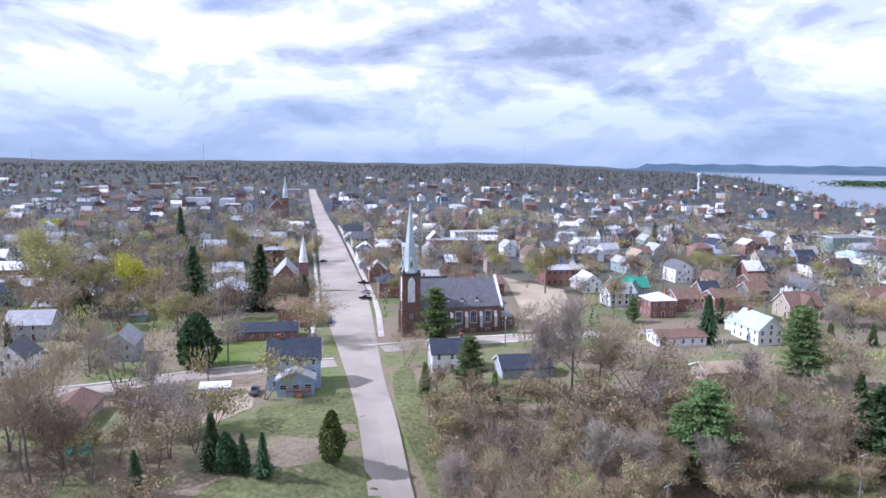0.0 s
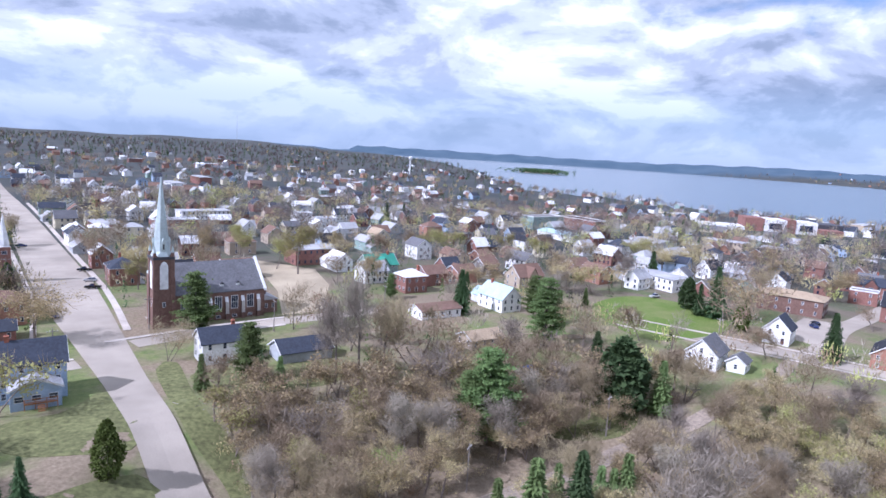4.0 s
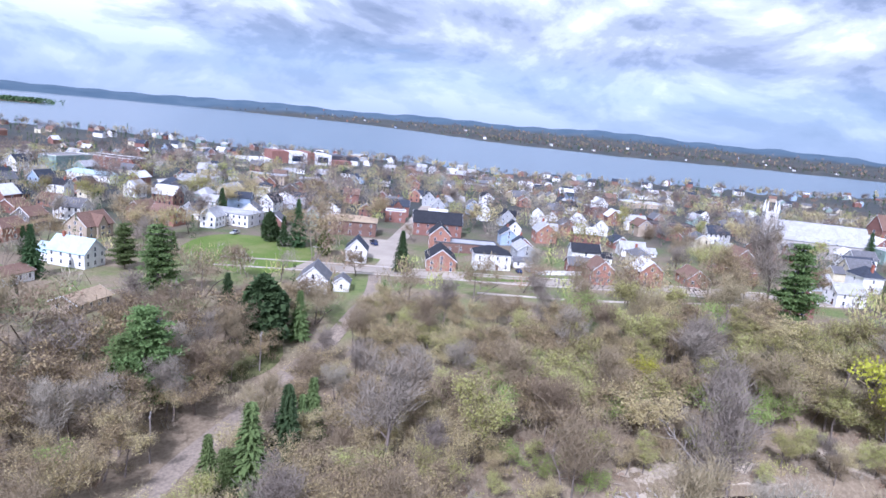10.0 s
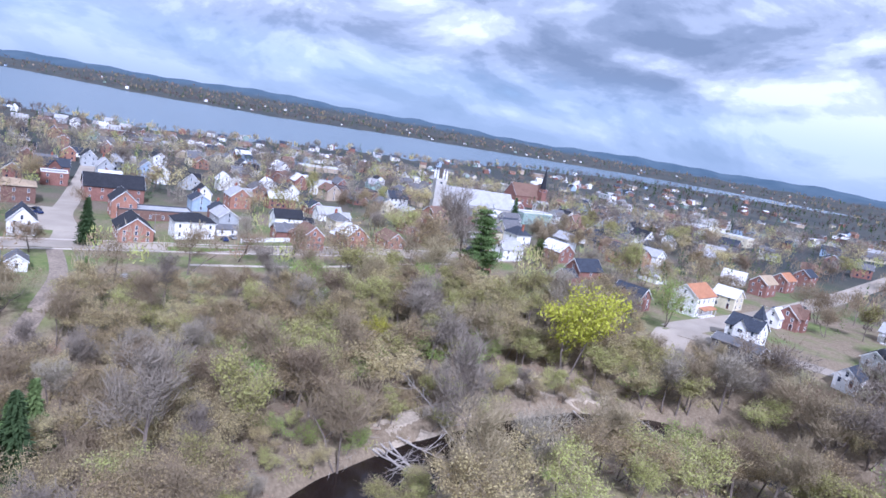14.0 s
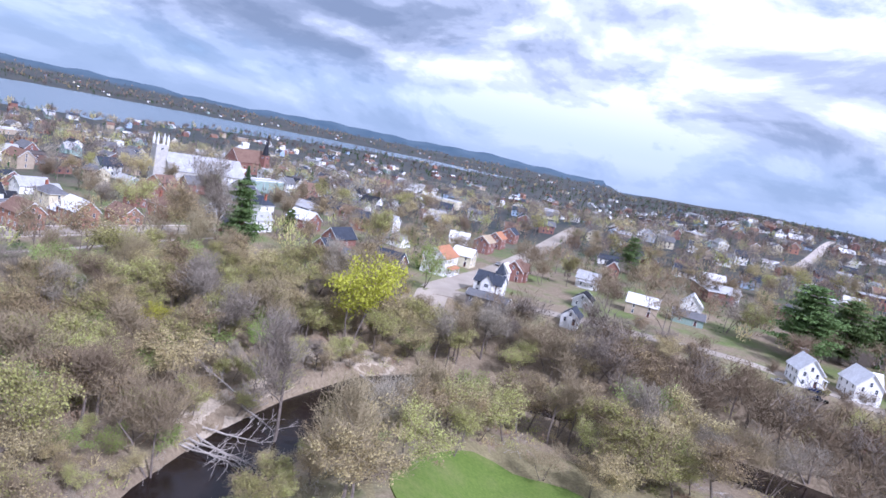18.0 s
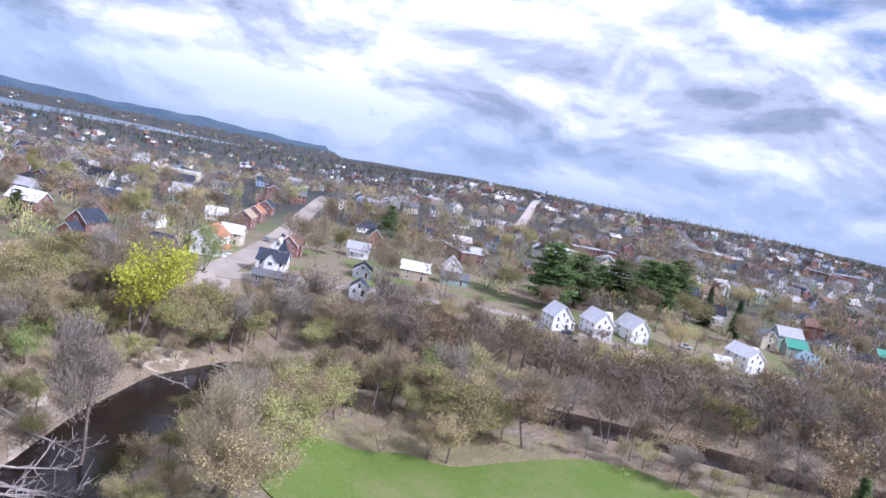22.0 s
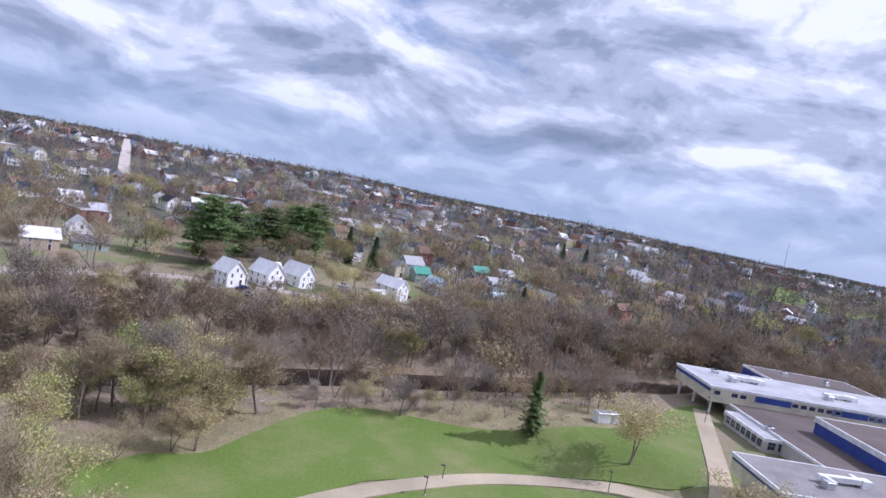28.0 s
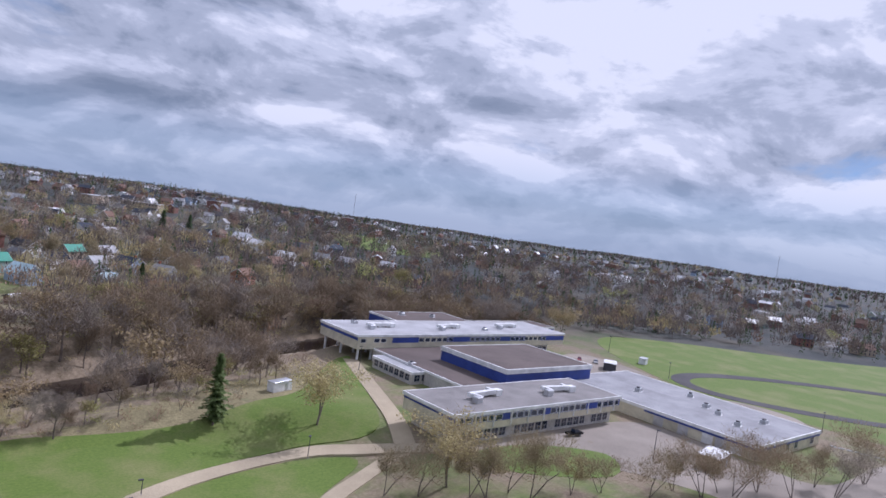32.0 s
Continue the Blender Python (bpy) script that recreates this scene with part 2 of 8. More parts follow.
ROOF = {
    "grey": banded("grey_shingles", (0.15, 0.15, 0.16), 0.3, vary=0.25, rough=0.95),
    "dark": banded("slate_blue_shingles", (0.05, 0.058, 0.078), 0.3, vary=0.25, rough=0.95),
    "black": banded("charcoal_shingles", (0.03, 0.032, 0.04), 0.3, vary=0.25, rough=0.95),
    "white": banded("pale_metal_roof", (0.74, 0.74, 0.76), 0.4, axis=0, rough=0.45, dark=0.9),
    "light": banded("light_grey_shingles", (0.40, 0.40, 0.41), 0.3, vary=0.2, rough=0.9),
    "brown": banded("brown_shingles", (0.20, 0.125, 0.095), 0.3, vary=0.25, rough=0.95),
    "tan": banded("tan_shingles", (0.40, 0.31, 0.21), 0.3, vary=0.2, rough=0.95),
    "green": banded("green_metal_roof", (0.05, 0.27, 0.19), 0.4, axis=0, rough=0.5, dark=0.85),
    "cyan": banded("pale_blue_metal_roof", (0.46, 0.62, 0.68), 0.4, axis=0, rough=0.5, dark=0.9),
    "rust": banded("orange_brown_shingles", (0.42, 0.20, 0.11), 0.3, vary=0.25, rough=0.95),
    "flat": two_scale("gravel_roof", (0.245, 0.23, 0.22), 4.0, 0.12, 0.25),
    "flatdark": two_scale("brown_gravel_roof", (0.125, 0.098, 0.088), 4.0, 0.09, 0.4),
    "flatmid": two_scale("grey_membrane_roof", (0.31, 0.31, 0.32), 4.0, 0.12, 0.18),
    "flatlight": two_scale("pale_membrane_roof", (0.41, 0.41, 0.42), 4.0, 0.12, 0.15),
}
M_TRIM = two_scale("white_trim", (0.78, 0.78, 0.77), 5, 0.4, 0.06, 0.6, relief=0)
M_DARKTRIM = two_scale("dark_trim", (0.07, 0.07, 0.08), 5, 0.4, 0.1, 0.6, relief=0)
M_GLASS = two_scale("window_glass", (0.025, 0.038, 0.075), 0.7, 0.1, 0.3, 0.08, relief=0)
M_GLASS.node_tree.nodes["Principled BSDF"].inputs["Specular IOR Level"].default_value = 0.8
M_DOOR = two_scale("dark_door_paint", (0.12, 0.05, 0.04), 5, 0.4, 0.2, 0.5, relief=0)
M_CHIM = banded("chimney_brick", (0.34, 0.13, 0.085), 0.15, vary=0.3, rough=0.9)
M_ASPHALT = two_scale("worn_asphalt", (0.385, 0.335, 0.275), 5.0, 0.05, 0.10, 0.92)
M_TRACK = two_scale("dark_cinder_track", (0.085, 0.08, 0.085), 2.0, 0.08, 0.2, 0.95)
M_CONC = two_scale("pale_concrete", (0.52, 0.46, 0.40), 2.5, 0.1, 0.15, 0.9)
M_YARD = two_scale("worn_yard_asphalt", (0.31, 0.27, 0.225), 4.0, 0.05, 0.15, 0.95)
M_GRAVEL = two_scale("sandy_gravel", (0.42, 0.35, 0.24), 4.0, 0.05, 0.15, 0.95)
M_DIRT = two_scale("dirt_track", (0.30, 0.245, 0.19), 1.5, 0.12, 0.3, 0.95)
M_SAND = two_scale("pale_sand", (0.44, 0.37, 0.28), 1.4, 0.15, 0.25, 0.95)
M_DRY = two_scale("dry_tan_grass", (0.25, 0.215, 0.115), 1.8, 0.12, 0.3, 0.95)
M_BARK = two_scale("grey_brown_bark", (0.20, 0.165, 0.14), 3.0, 0.4, 0.35, 0.95)
M_PALEBARK = two_scale("bleached_wood", (0.40, 0.36, 0.32), 3.0, 0.4, 0.3, 0.9)
M_POLE = two_scale("grey_pole", (0.25, 0.22, 0.20), 4.0, 0.5, 0.2, 0.8)
M_METAL = two_scale("galvanised_metal", (0.55, 0.56, 0.58), 3.0, 0.4, 0.12, 0.4, 0.6, relief=0)
M_BLUE = two_scale("blue_fascia_paint", (0.045, 0.075, 0.30), 2.0, 0.2, 0.15, 0.5, relief=0)
M_CREAMPANEL = two_scale("cream_panels", (0.60, 0.555, 0.42), 1.0, 0.15, 0.1, 0.7, relief=0.05)
M_SPIRE = two_scale("pale_green_metal_spire", (0.50, 0.57, 0.56), 1.5, 0.25, 0.12, 0.5, 0.2, relief=0.05)
M_TYRE = two_scale("tyre_rubber", (0.03, 0.03, 0.03), 5, 1, 0.2, 0.9, relief=0)

LEAF = {
    "bare": leafy("bare_twigs", (0.215, 0.17, 0.105), (0.385, 0.315, 0.205)),
    "grey": leafy("grey_twigs", (0.235, 0.205, 0.165), (0.395, 0.345, 0.275)),
    "bud": leafy("tawny_buds", (0.39, 0.315, 0.155), (0.56, 0.47, 0.25)),
    "olive": leafy("olive_young_leaves", (0.32, 0.325, 0.10), (0.52, 0.505, 0.20)),
    "fresh": leafy("fresh_green_leaves", (0.20, 0.29, 0.06), (0.38, 0.48, 0.14)),
    "yellow": leafy("yellow_green_leaves", (0.40, 0.43, 0.04), (0.64, 0.655, 0.10)),
    # bare twigs for far trees, darkened by painting in the shade between them
    "mauve": leafy("self_shaded_twigs", (0.11, 0.09, 0.085), (0.22, 0.185, 0.165)),
    "red": leafy("reddish_buds", (0.25, 0.165, 0.115), (0.40, 0.28, 0.195)),
    "pine": leafy("pine_needles", (0.088, 0.138, 0.05), (0.205, 0.275, 0.095)),
    "spruce": leafy("spruce_needles", (0.035, 0.065, 0.03), (0.10, 0.155, 0.06)),
    "cedar": leafy("cedar_needles", (0.07, 0.11, 0.025), (0.16, 0.21, 0.055)),
}


def ground_material():
    """Spring ground: brown litter in the woods, green turf in the yards, by broad patches; no line follows a thing."""
    m, nt, b = mat("spring_ground", 0.95)
    litter, h = noise_colour(nt, 1.1, ((0.25, (0.13, 0.098, 0.066)), (0.5, (0.235, 0.185, 0.125)), (0.75, (0.34, 0.275, 0.19))), 8.0, 0.7)
    grass, _ = noise_colour(nt, 0.5, ((0.3, (0.075, 0.125, 0.03)), (0.7, (0.20, 0.23, 0.075))), 8.0, 0.7)
    patch, _ = noise_colour(nt, 0.05, ((0.43, (0, 0, 0)), (0.6, (0.9, 0.9, 0.9))), 6.0)
    att = nt.nodes.new("ShaderNodeAttribute")
    att.attribute_name = "turf"
    mul = nt.nodes.new("ShaderNodeMath")
    mul.operation = "MULTIPLY"
    nt.links.new(att.outputs["Fac"], mul.inputs[0])
    nt.links.new(patch, mul.inputs[1])
    near = mixed(nt, litter, grass, mul.outputs[0])
    # dark far ground; its lowest tones lean blue-green for the distance haze
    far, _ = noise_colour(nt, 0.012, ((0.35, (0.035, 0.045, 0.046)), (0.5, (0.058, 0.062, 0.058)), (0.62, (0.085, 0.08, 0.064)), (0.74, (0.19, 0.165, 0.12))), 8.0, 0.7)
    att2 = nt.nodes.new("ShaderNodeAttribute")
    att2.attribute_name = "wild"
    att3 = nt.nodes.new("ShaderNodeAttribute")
    att3.attribute_name = "hazed_hills"
    # the blue of distance haze is painted into the hills' base colour
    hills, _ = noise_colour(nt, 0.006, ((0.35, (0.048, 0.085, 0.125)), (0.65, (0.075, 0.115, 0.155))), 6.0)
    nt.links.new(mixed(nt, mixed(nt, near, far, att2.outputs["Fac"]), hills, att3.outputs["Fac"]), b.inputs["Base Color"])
    bump(nt, b, h, 0.5, 0.3)
    return m


def water_material(name, c, rough, scale):
    m, nt, b = mat(name, rough)
    col, h = noise_colour(nt, scale, ((0.3, shade(c, 0.85)), (0.7, shade(c, 1.15))), 6.0, 0.6)
    nt.links.new(col, b.inputs["Base Color"])
    b.inputs["IOR"].default_value = 1.33
    b.inputs["Specular IOR Level"].default_value = 0.5
    bump(nt, b, h, 0.25, 0.4)
    return m


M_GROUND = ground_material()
M_LAKE = water_material("lake_water", (0.115, 0.16, 0.20), 0.24, 0.02)
M_RIVER = water_material("dark_river_water", (0.018, 0.012, 0.010), 0.08, 0.35)


def turf_material():
    m, nt, b = mat("mown_turf", 0.9)
    g, h = noise_colour(nt, 1.5, ((0.3, (0.078, 0.130, 0.019)), (0.7, (0.148, 0.205, 0.038))), 8.0, 0.7)
    s, _ = noise_colour(nt, 0.07, ((0.46, (0, 0, 0)), (0.72, (1, 1, 1))), 6.0)
    dry, _ = noise_colour(nt, 2.0, ((0.3, (0.14, 0.165, 0.05)), (0.7, (0.24, 0.235, 0.09))), 6.0)
    nt.links.new(mixed(nt, g, dry, s), b.inputs["Base Color"])
    bump(nt, b, h, 0.4, 0.1)
    return m


M_TURF = turf_material()
M_LAWN = two_scale("rough_spring_grass", (0.145, 0.15, 0.06), 0.9, 0.11, 0.45, 0.95)

from mathutils.geometry import delaunay_2d_cdt


# ---------------------------------------------------------------- mesh helpers
def mesh_of(name, verts, faces, mats, idx=None, smooth=False):
    me = bpy.data.meshes.new(name)
    me.from_pydata([tuple(v) for v in verts], [], [tuple(f) for f in faces])
    for m in mats:
        me.materials.append(m)
    if idx is not None:
        me.polygons.foreach_set("material_index", np.asarray(idx, np.int32))
    if smooth:
        me.polygons.foreach_set("use_smooth", np.ones(len(me.polygons), bool))
    me.update()
    return me


def tri_mesh(name, V, mats, idx=None):
    """A mesh of loose triangles from an (n, 3, 3) array, quickly."""
    V = np.asarray(V, np.float32)
    n = len(V)
    me = bpy.data.meshes.new(name)
    me.vertices.add(3 * n)
    me.vertices.foreach_set("co", V.reshape(-1))
    me.loops.add(3 * n)
    me.loops.foreach_set("vertex_index", np.arange(3 * n, dtype=np.int32))
    me.polygons.add(n)
    me.polygons.foreach_set("loop_start", np.arange(0, 3 * n, 3, dtype=np.int32))
    for m in mats:
        me.materials.append(m)
    if idx is not None:
        me.polygons.foreach_set("material_index", np.asarray(idx, np.int32))
    me.update(calc_edges=True)
    return me


class Build:
    """Gathers boxes, prisms and tubes into one mesh."""

    def __init__(self):
        self.v, self.f, self.m = [], [], []

    def add(self, verts, faces, m=0):
        o = len(self.v)
        self.v += [tuple(p) for p in verts]
        self.f += [tuple(o + i for i in f) for f in faces]
        self.m += [m] * len(faces)
        return self

    def box(self, x0, y0, z0, x1, y1, z1, m=0, bev=0.0):
        if bev:
            b = bev
            lo = [(x0 + b, y0 + b), (x1 - b, y0 + b), (x1 - b, y1 - b), (x0 + b, y1 - b)]
            hi = [(x0, y0), (x1, y0), (x1, y1), (x0, y1)]
            rings = [[(*p, z0) for p in hi], [(*p, z1 - b) for p in hi], [(*p, z1) for p in lo]]
            v = [p for r in rings for p in r]
            f = [(3, 2, 1, 0), (8, 9, 10, 11)]
            for r in (0, 4):
                f += [(r + i, r + (i + 1) % 4, r + 4 + (i + 1) % 4, r + 4 + i) for i in range(4)]
            return self.add(v, f, m)
        v = [(x, y, z) for z in (z0, z1) for x, y in ((x0, y0), (x1, y0), (x1, y1), (x0, y1))]
        return self.add(v, [(3, 2, 1, 0), (4, 5, 6, 7), (0, 1, 5, 4), (1, 2, 6, 5), (2, 3, 7, 6), (3, 0, 4, 7)], m)

    def ring(self, x0, y0, x1, y1, w, z0, z1, m=0):
        """A closed kerb round a rectangle, in one piece."""
        o = [(x0, y0), (x1, y0), (x1, y1), (x0, y1)]
        i = [(x0 + w, y0 + w), (x1 - w, y0 + w), (x1 - w, y1 - w), (x0 + w, y1 - w)]
        v = [(*p, z) for q in (o, i) for z in (z0, z1) for p in q]
        f = []
        for k in range(4):
            n = (k + 1) % 4
            f += [(k, n, 4 + n, 4 + k), (8 + n, 8 + k, 12 + k, 12 + n), (4 + k, 4 + n, 12 + n, 12 + k), (n, k, 8 + k, 8 + n)]
        return self.add(v, f, m)

    def tube(self, a, b, ra, rb, n=6, m=0, cap=True):
        a, b = Vector(a), Vector(b)
        q = (b - a).to_track_quat("Z", "Y").to_matrix()
        v = []
        for c, r in ((a, ra), (b, rb)):
            v += [c + q @ Vector((r * math.cos(6.2832 * i / n), r * math.sin(6.2832 * i / n), 0)) for i in range(n)]
        f = [(i, (i + 1) % n, n + (i + 1) % n, n + i) for i in range(n)]
        if cap:
            f += [tuple(range(n - 1, -1, -1)), tuple(range(n, 2 * n))]
        return self.add(v, f, m)

    def cone(self, c, r, h, n=8, m=0, turn=0.0):
        v = [(c[0] + r * math.cos(6.2832 * i / n + turn), c[1] + r * math.sin(6.2832 * i / n + turn), c[2]) for i in range(n)]
        v.append((c[0], c[1], c[2] + h))
        return self.add(v, [(i, (i + 1) % n, n) for i in range(n)] + [tuple(range(n - 1, -1, -1))], m)

    def mesh(self, name, mats, smooth=False):
        return mesh_of(name, self.v, self.f, mats, self.m, smooth)


def child(name, me, parent, m=None, label=""):
    ob = new(name, me)
    ob.parent = parent
    if m is not None:
        ob.matrix_basis = m
    if label:
        tagged(ob, label)
    return ob


# ---------------------------------------------------------------- the lie of the land
def S(a, b, v):
    u = np.clip((v - a) / (b - a), 0, 1)
    return u * u * (3 - 2 * u)


def line_distance(x, y, pts):
    x, y = np.asarray(x, float), np.asarray(y, float)
    best = np.full(np.broadcast(x, y).shape, 1e9)
    for (ax, ay), (bx, by) in zip(pts[:-1], pts[1:]):
        dx, dy = bx - ax, by - ay
        u = np.clip(((x - ax) * dx + (y - ay) * dy) / (dx * dx + dy * dy), 0, 1)
        best = np.minimum(best, np.hypot(x - ax - u * dx, y - ay - u * dy))
    return best


VALLEY = [(10, 100), (60, 92), (85, 40), (100, -5), (100, -38), (65, -78), (25, -100), (-30, -122), (-110, -170), (-260, -200)]
RIVER = [(-60, 78), (0, 64), (38, 52), (62, 36), (78, 20), (92, 0), (103, -22), (104, -42), (92, -62), (76, -79), (52, -93), (30, -105), (10, -115), (-15, -124), (-36, -133), (-90, -162), (-170, -190), (-330, -210)]
LAKE_Z, RIVER_Z, RISE = -20.0, -16.6, 24.0
LAKE_AZ = [14, 20, 27, 31, 38, 44, 58, 70, 81, 93, 104, 114, 122, 131, 137]
LAKE_NEAR = [4700, 4300, 2100, 1260, 1160, 1080, 1017, 970, 1030, 1190, 1700, 2350, 2450, 2850, 3100]
LAKE_FAR = [4750, 4650, 4600, 4600, 4600, 4550, 4050, 2750, 2550, 2850, 3050, 3350, 3280, 3100, 3150]


def terrain(x, y):
    x, y = np.asarray(x, float), np.asarray(y, float)
    z = -5.5 + 7.0 * S(-40, 80, x) * S(130, -90, y)
    z = z + 12.0 * S(-170, -420, y) + 2.5 * S(60, 160, x) * S(150, 60, y) * S(-40, 60, y)
    d = line_distance(x, y, VALLEY)
    wide = 54 + 12 * S(20, 60, y) - 18 * S(40, -40, x)
    z = z + (-14.0 - z) * (1 - S(16, wide, d))
    terrace = 1 - S(0.75, 1.25, np.hypot((x + 2) / 66, (y + 32) / 42))
    z = z + (-10.2 - z) * terrace
    # the camera's own side of the road, never seen close: a gentle slope
    z = z + (-8.5 - z) * (1 - S(20, 60, np.hypot(x + 30, y - 70)))
    z = z + (RIVER_Z - 1.7 - z) * (1 - S(7.0, 13.5, line_distance(x, y, RIVER)))
    # out to the lake and the hills beyond
    r, az = np.hypot(x, y), np.degrees(np.arctan2(x, y))
    near, far = np.interp(az, LAKE_AZ, LAKE_NEAR), np.interp(az, LAKE_AZ, LAKE_FAR)
    inlake = (az > 14) & (az < 137)
    east = S(5, 25, az) * (1 - S(135, 150, az))
    z = z + (-16.0 - z) * east * S(420, 900, r)
    wob = 25 * np.sin(az * 1.7) + 18 * np.sin(az * 4.1 + 1)
    dip = S(near - 30 + wob, near + 40 + wob, r) * (1 - S(far - 60 + wob, far + 20 + wob, r)) * inlake
    z = z + (-26.0 - z) * dip
    ridge = (26 + 6 * np.sin(az * 0.16 + 1.0) + 4 * np.sin(az * 0.41) + 2 * np.sin(az * 1.3)) * (0.1 + 0.9 * S(36, 64, az))
    # a low farmed plain along the far shore, and the hills well behind it
    plain = S(far + 20, far + 200, r) * inlake
    z = z + (-13.0 + 34 * S(far, 4700, r) + 4 * np.sin(az * 2.3 + r * 0.004) - z) * plain
    foot = np.clip(far + 1300, 4300, 4600)
    hill = S(foot, 4880, r) * inlake
    z = z + hill * np.maximum(ridge, 4) * 1.75
    # the long built-up rise south of the valley
    az2 = np.where(az < -60, az + 360, az)
    z = z + RISE * S(360, 860, r) * S(126, 156, az2) * (1 - S(196, 228, az2)) * (1 - 0.45 * S(950, 2000, r))
    lee = np.where(az < -60, az + 360, az)
    z = z + (1 - inlake) * S(1500, 4700, r) * (16 + 5 * np.sin(az * 0.3) + 3 * np.sin(az * 0.9) - 34 * S(178, 215, lee))
    z = z + S(200, 900, r) * (1 - dip) * 1.5 * (np.sin(x * 0.013) + np.sin(y * 0.017))
    return z


def ground_z(x, y):
    return float(terrain(x, y))


def build_ground():
    cx, cy = 0.0, 30.0
    radii = np.concatenate([np.linspace(0.5, 60, 34), np.linspace(61.5, 210, 110), np.geomspace(213, 4950, 120)])
    n = 480
    ang = np.linspace(0, 2 * np.pi, n, endpoint=False)
    R, A = np.meshgrid(radii, ang, indexing="ij")
    X, Y = cx + R * np.cos(A), cy + R * np.sin(A)
    Z = terrain(X, Y)
    rng = np.random.default_rng(5)
    Z = Z + rng.normal(0, 0.03, Z.shape) * (R < 220) + rng.normal(0, 1.0, Z.shape) * np.clip((R - 1500) / 800, 0, 1) * (R < 4900)
    V = np.stack([X, Y, Z], -1).reshape(-1, 3)
    i = np.arange(len(radii) - 1)[:, None] * n
    j = np.arange(n)[None]
    F = np.stack([i + j, i + n + j, i + n + (j + 1) % n, i + (j + 1) % n], -1).reshape(-1, 4)
    V = np.concatenate([V, [(cx, cy, terrain(cx, cy))]])
    faces = F.tolist() + [(len(V) - 1, k, (k + 1) % n) for k in range(n)]
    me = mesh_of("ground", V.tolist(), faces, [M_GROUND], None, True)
    d = line_distance(V[:, 0], V[:, 1], VALLEY)
    turf = np.maximum(S(30, 62, d), 1 - S(9, 17, line_distance(V[:, 0], V[:, 1], [(-4, 88), (-8, 112), (-17.5, 156), (-25, 192)])))
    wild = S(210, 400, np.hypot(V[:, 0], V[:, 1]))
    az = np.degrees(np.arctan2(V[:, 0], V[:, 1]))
    # where the painted haze blue goes: the hills past the far shore
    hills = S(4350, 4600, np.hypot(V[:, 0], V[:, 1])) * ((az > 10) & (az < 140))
    for name, vals in (("turf", turf), ("wild", wild), ("hazed_hills", hills)):
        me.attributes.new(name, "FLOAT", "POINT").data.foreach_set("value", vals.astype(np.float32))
    tagged(new("ground", me), "rolling spring ground of leaf litter and patchy grass", "ground", kind="structure")


def smooth_line(pts, step=3.0, closed=False):
    """A Catmull-Rom line through the points, in steps of about that many metres."""
    P = np.array(pts, float)
    n = len(P)
    out = []
    for i in range(n if closed else n - 1):
        if closed:
            a, b, c, d = P[(i - 1) % n], P[i], P[(i + 1) % n], P[(i + 2) % n]
        else:
            a, b, c, d = P[max(i - 1, 0)], P[i], P[i + 1], P[min(i + 2, n - 1)]
        k = max(2, int(np.hypot(*(c - b)[:2]) / step))
        for u in np.arange(k) / k:
            out.append(0.5 * (2 * b + (c - a) * u + (2 * a - 5 * b + 4 * c - d) * u**2 + (3 * b - a - 3 * c + d) * u**3))
    if not closed:
        out.append(P[-1])
    return np.array(out)


def ribbon(name, pts, width, material, lift=0.05, step=3.0, across=4, kerb=0.0, label="", category="road", kind="structure"):
    """A strip of road or path draped over the ground. Points may give their own width as a third number."""
    P = [(p[0], p[1], p[2] if len(p) > 2 else width) for p in pts]
    C = smooth_line(P, step)
    T = np.gradient(C[:, :2], axis=0)
    T /= np.linalg.norm(T, axis=1, keepdims=True)
    Nn = np.stack([-T[:, 1], T[:, 0]], 1)
    U = np.linspace(-0.5, 0.5, across + 1)
    XY = C[:, None, :2] + Nn[:, None] * (C[:, 2, None, None] * U[None, :, None])
    Z = terrain(XY[..., 0], XY[..., 1])
    Z = np.maximum(Z, Z.mean(1, keepdims=True) * 0.5 + Z * 0.5) + lift
    V = np.concatenate([XY, Z[..., None]], -1)
    # edge skirts give the strip a thickness
    lo = V[:, [0, -1]].copy()
    lo[..., 2] -= 0.6 + lift
    V = np.concatenate([lo[:, :1], V, lo[:, 1:]], 1)
    a = across + 3
    i = np.arange(len(C) - 1)[:, None] * a
    j = np.arange(a - 1)[None]
    F = np.stack([i + j, i + a + j, i + a + j + 1, i + j + 1], -1).reshape(-1, 4)[:, ::-1]
    ob = new(name, mesh_of(name, V.reshape(-1, 3).tolist(), F.tolist(), [material]))
    return tagged(ob, label or name, category, kind=kind)


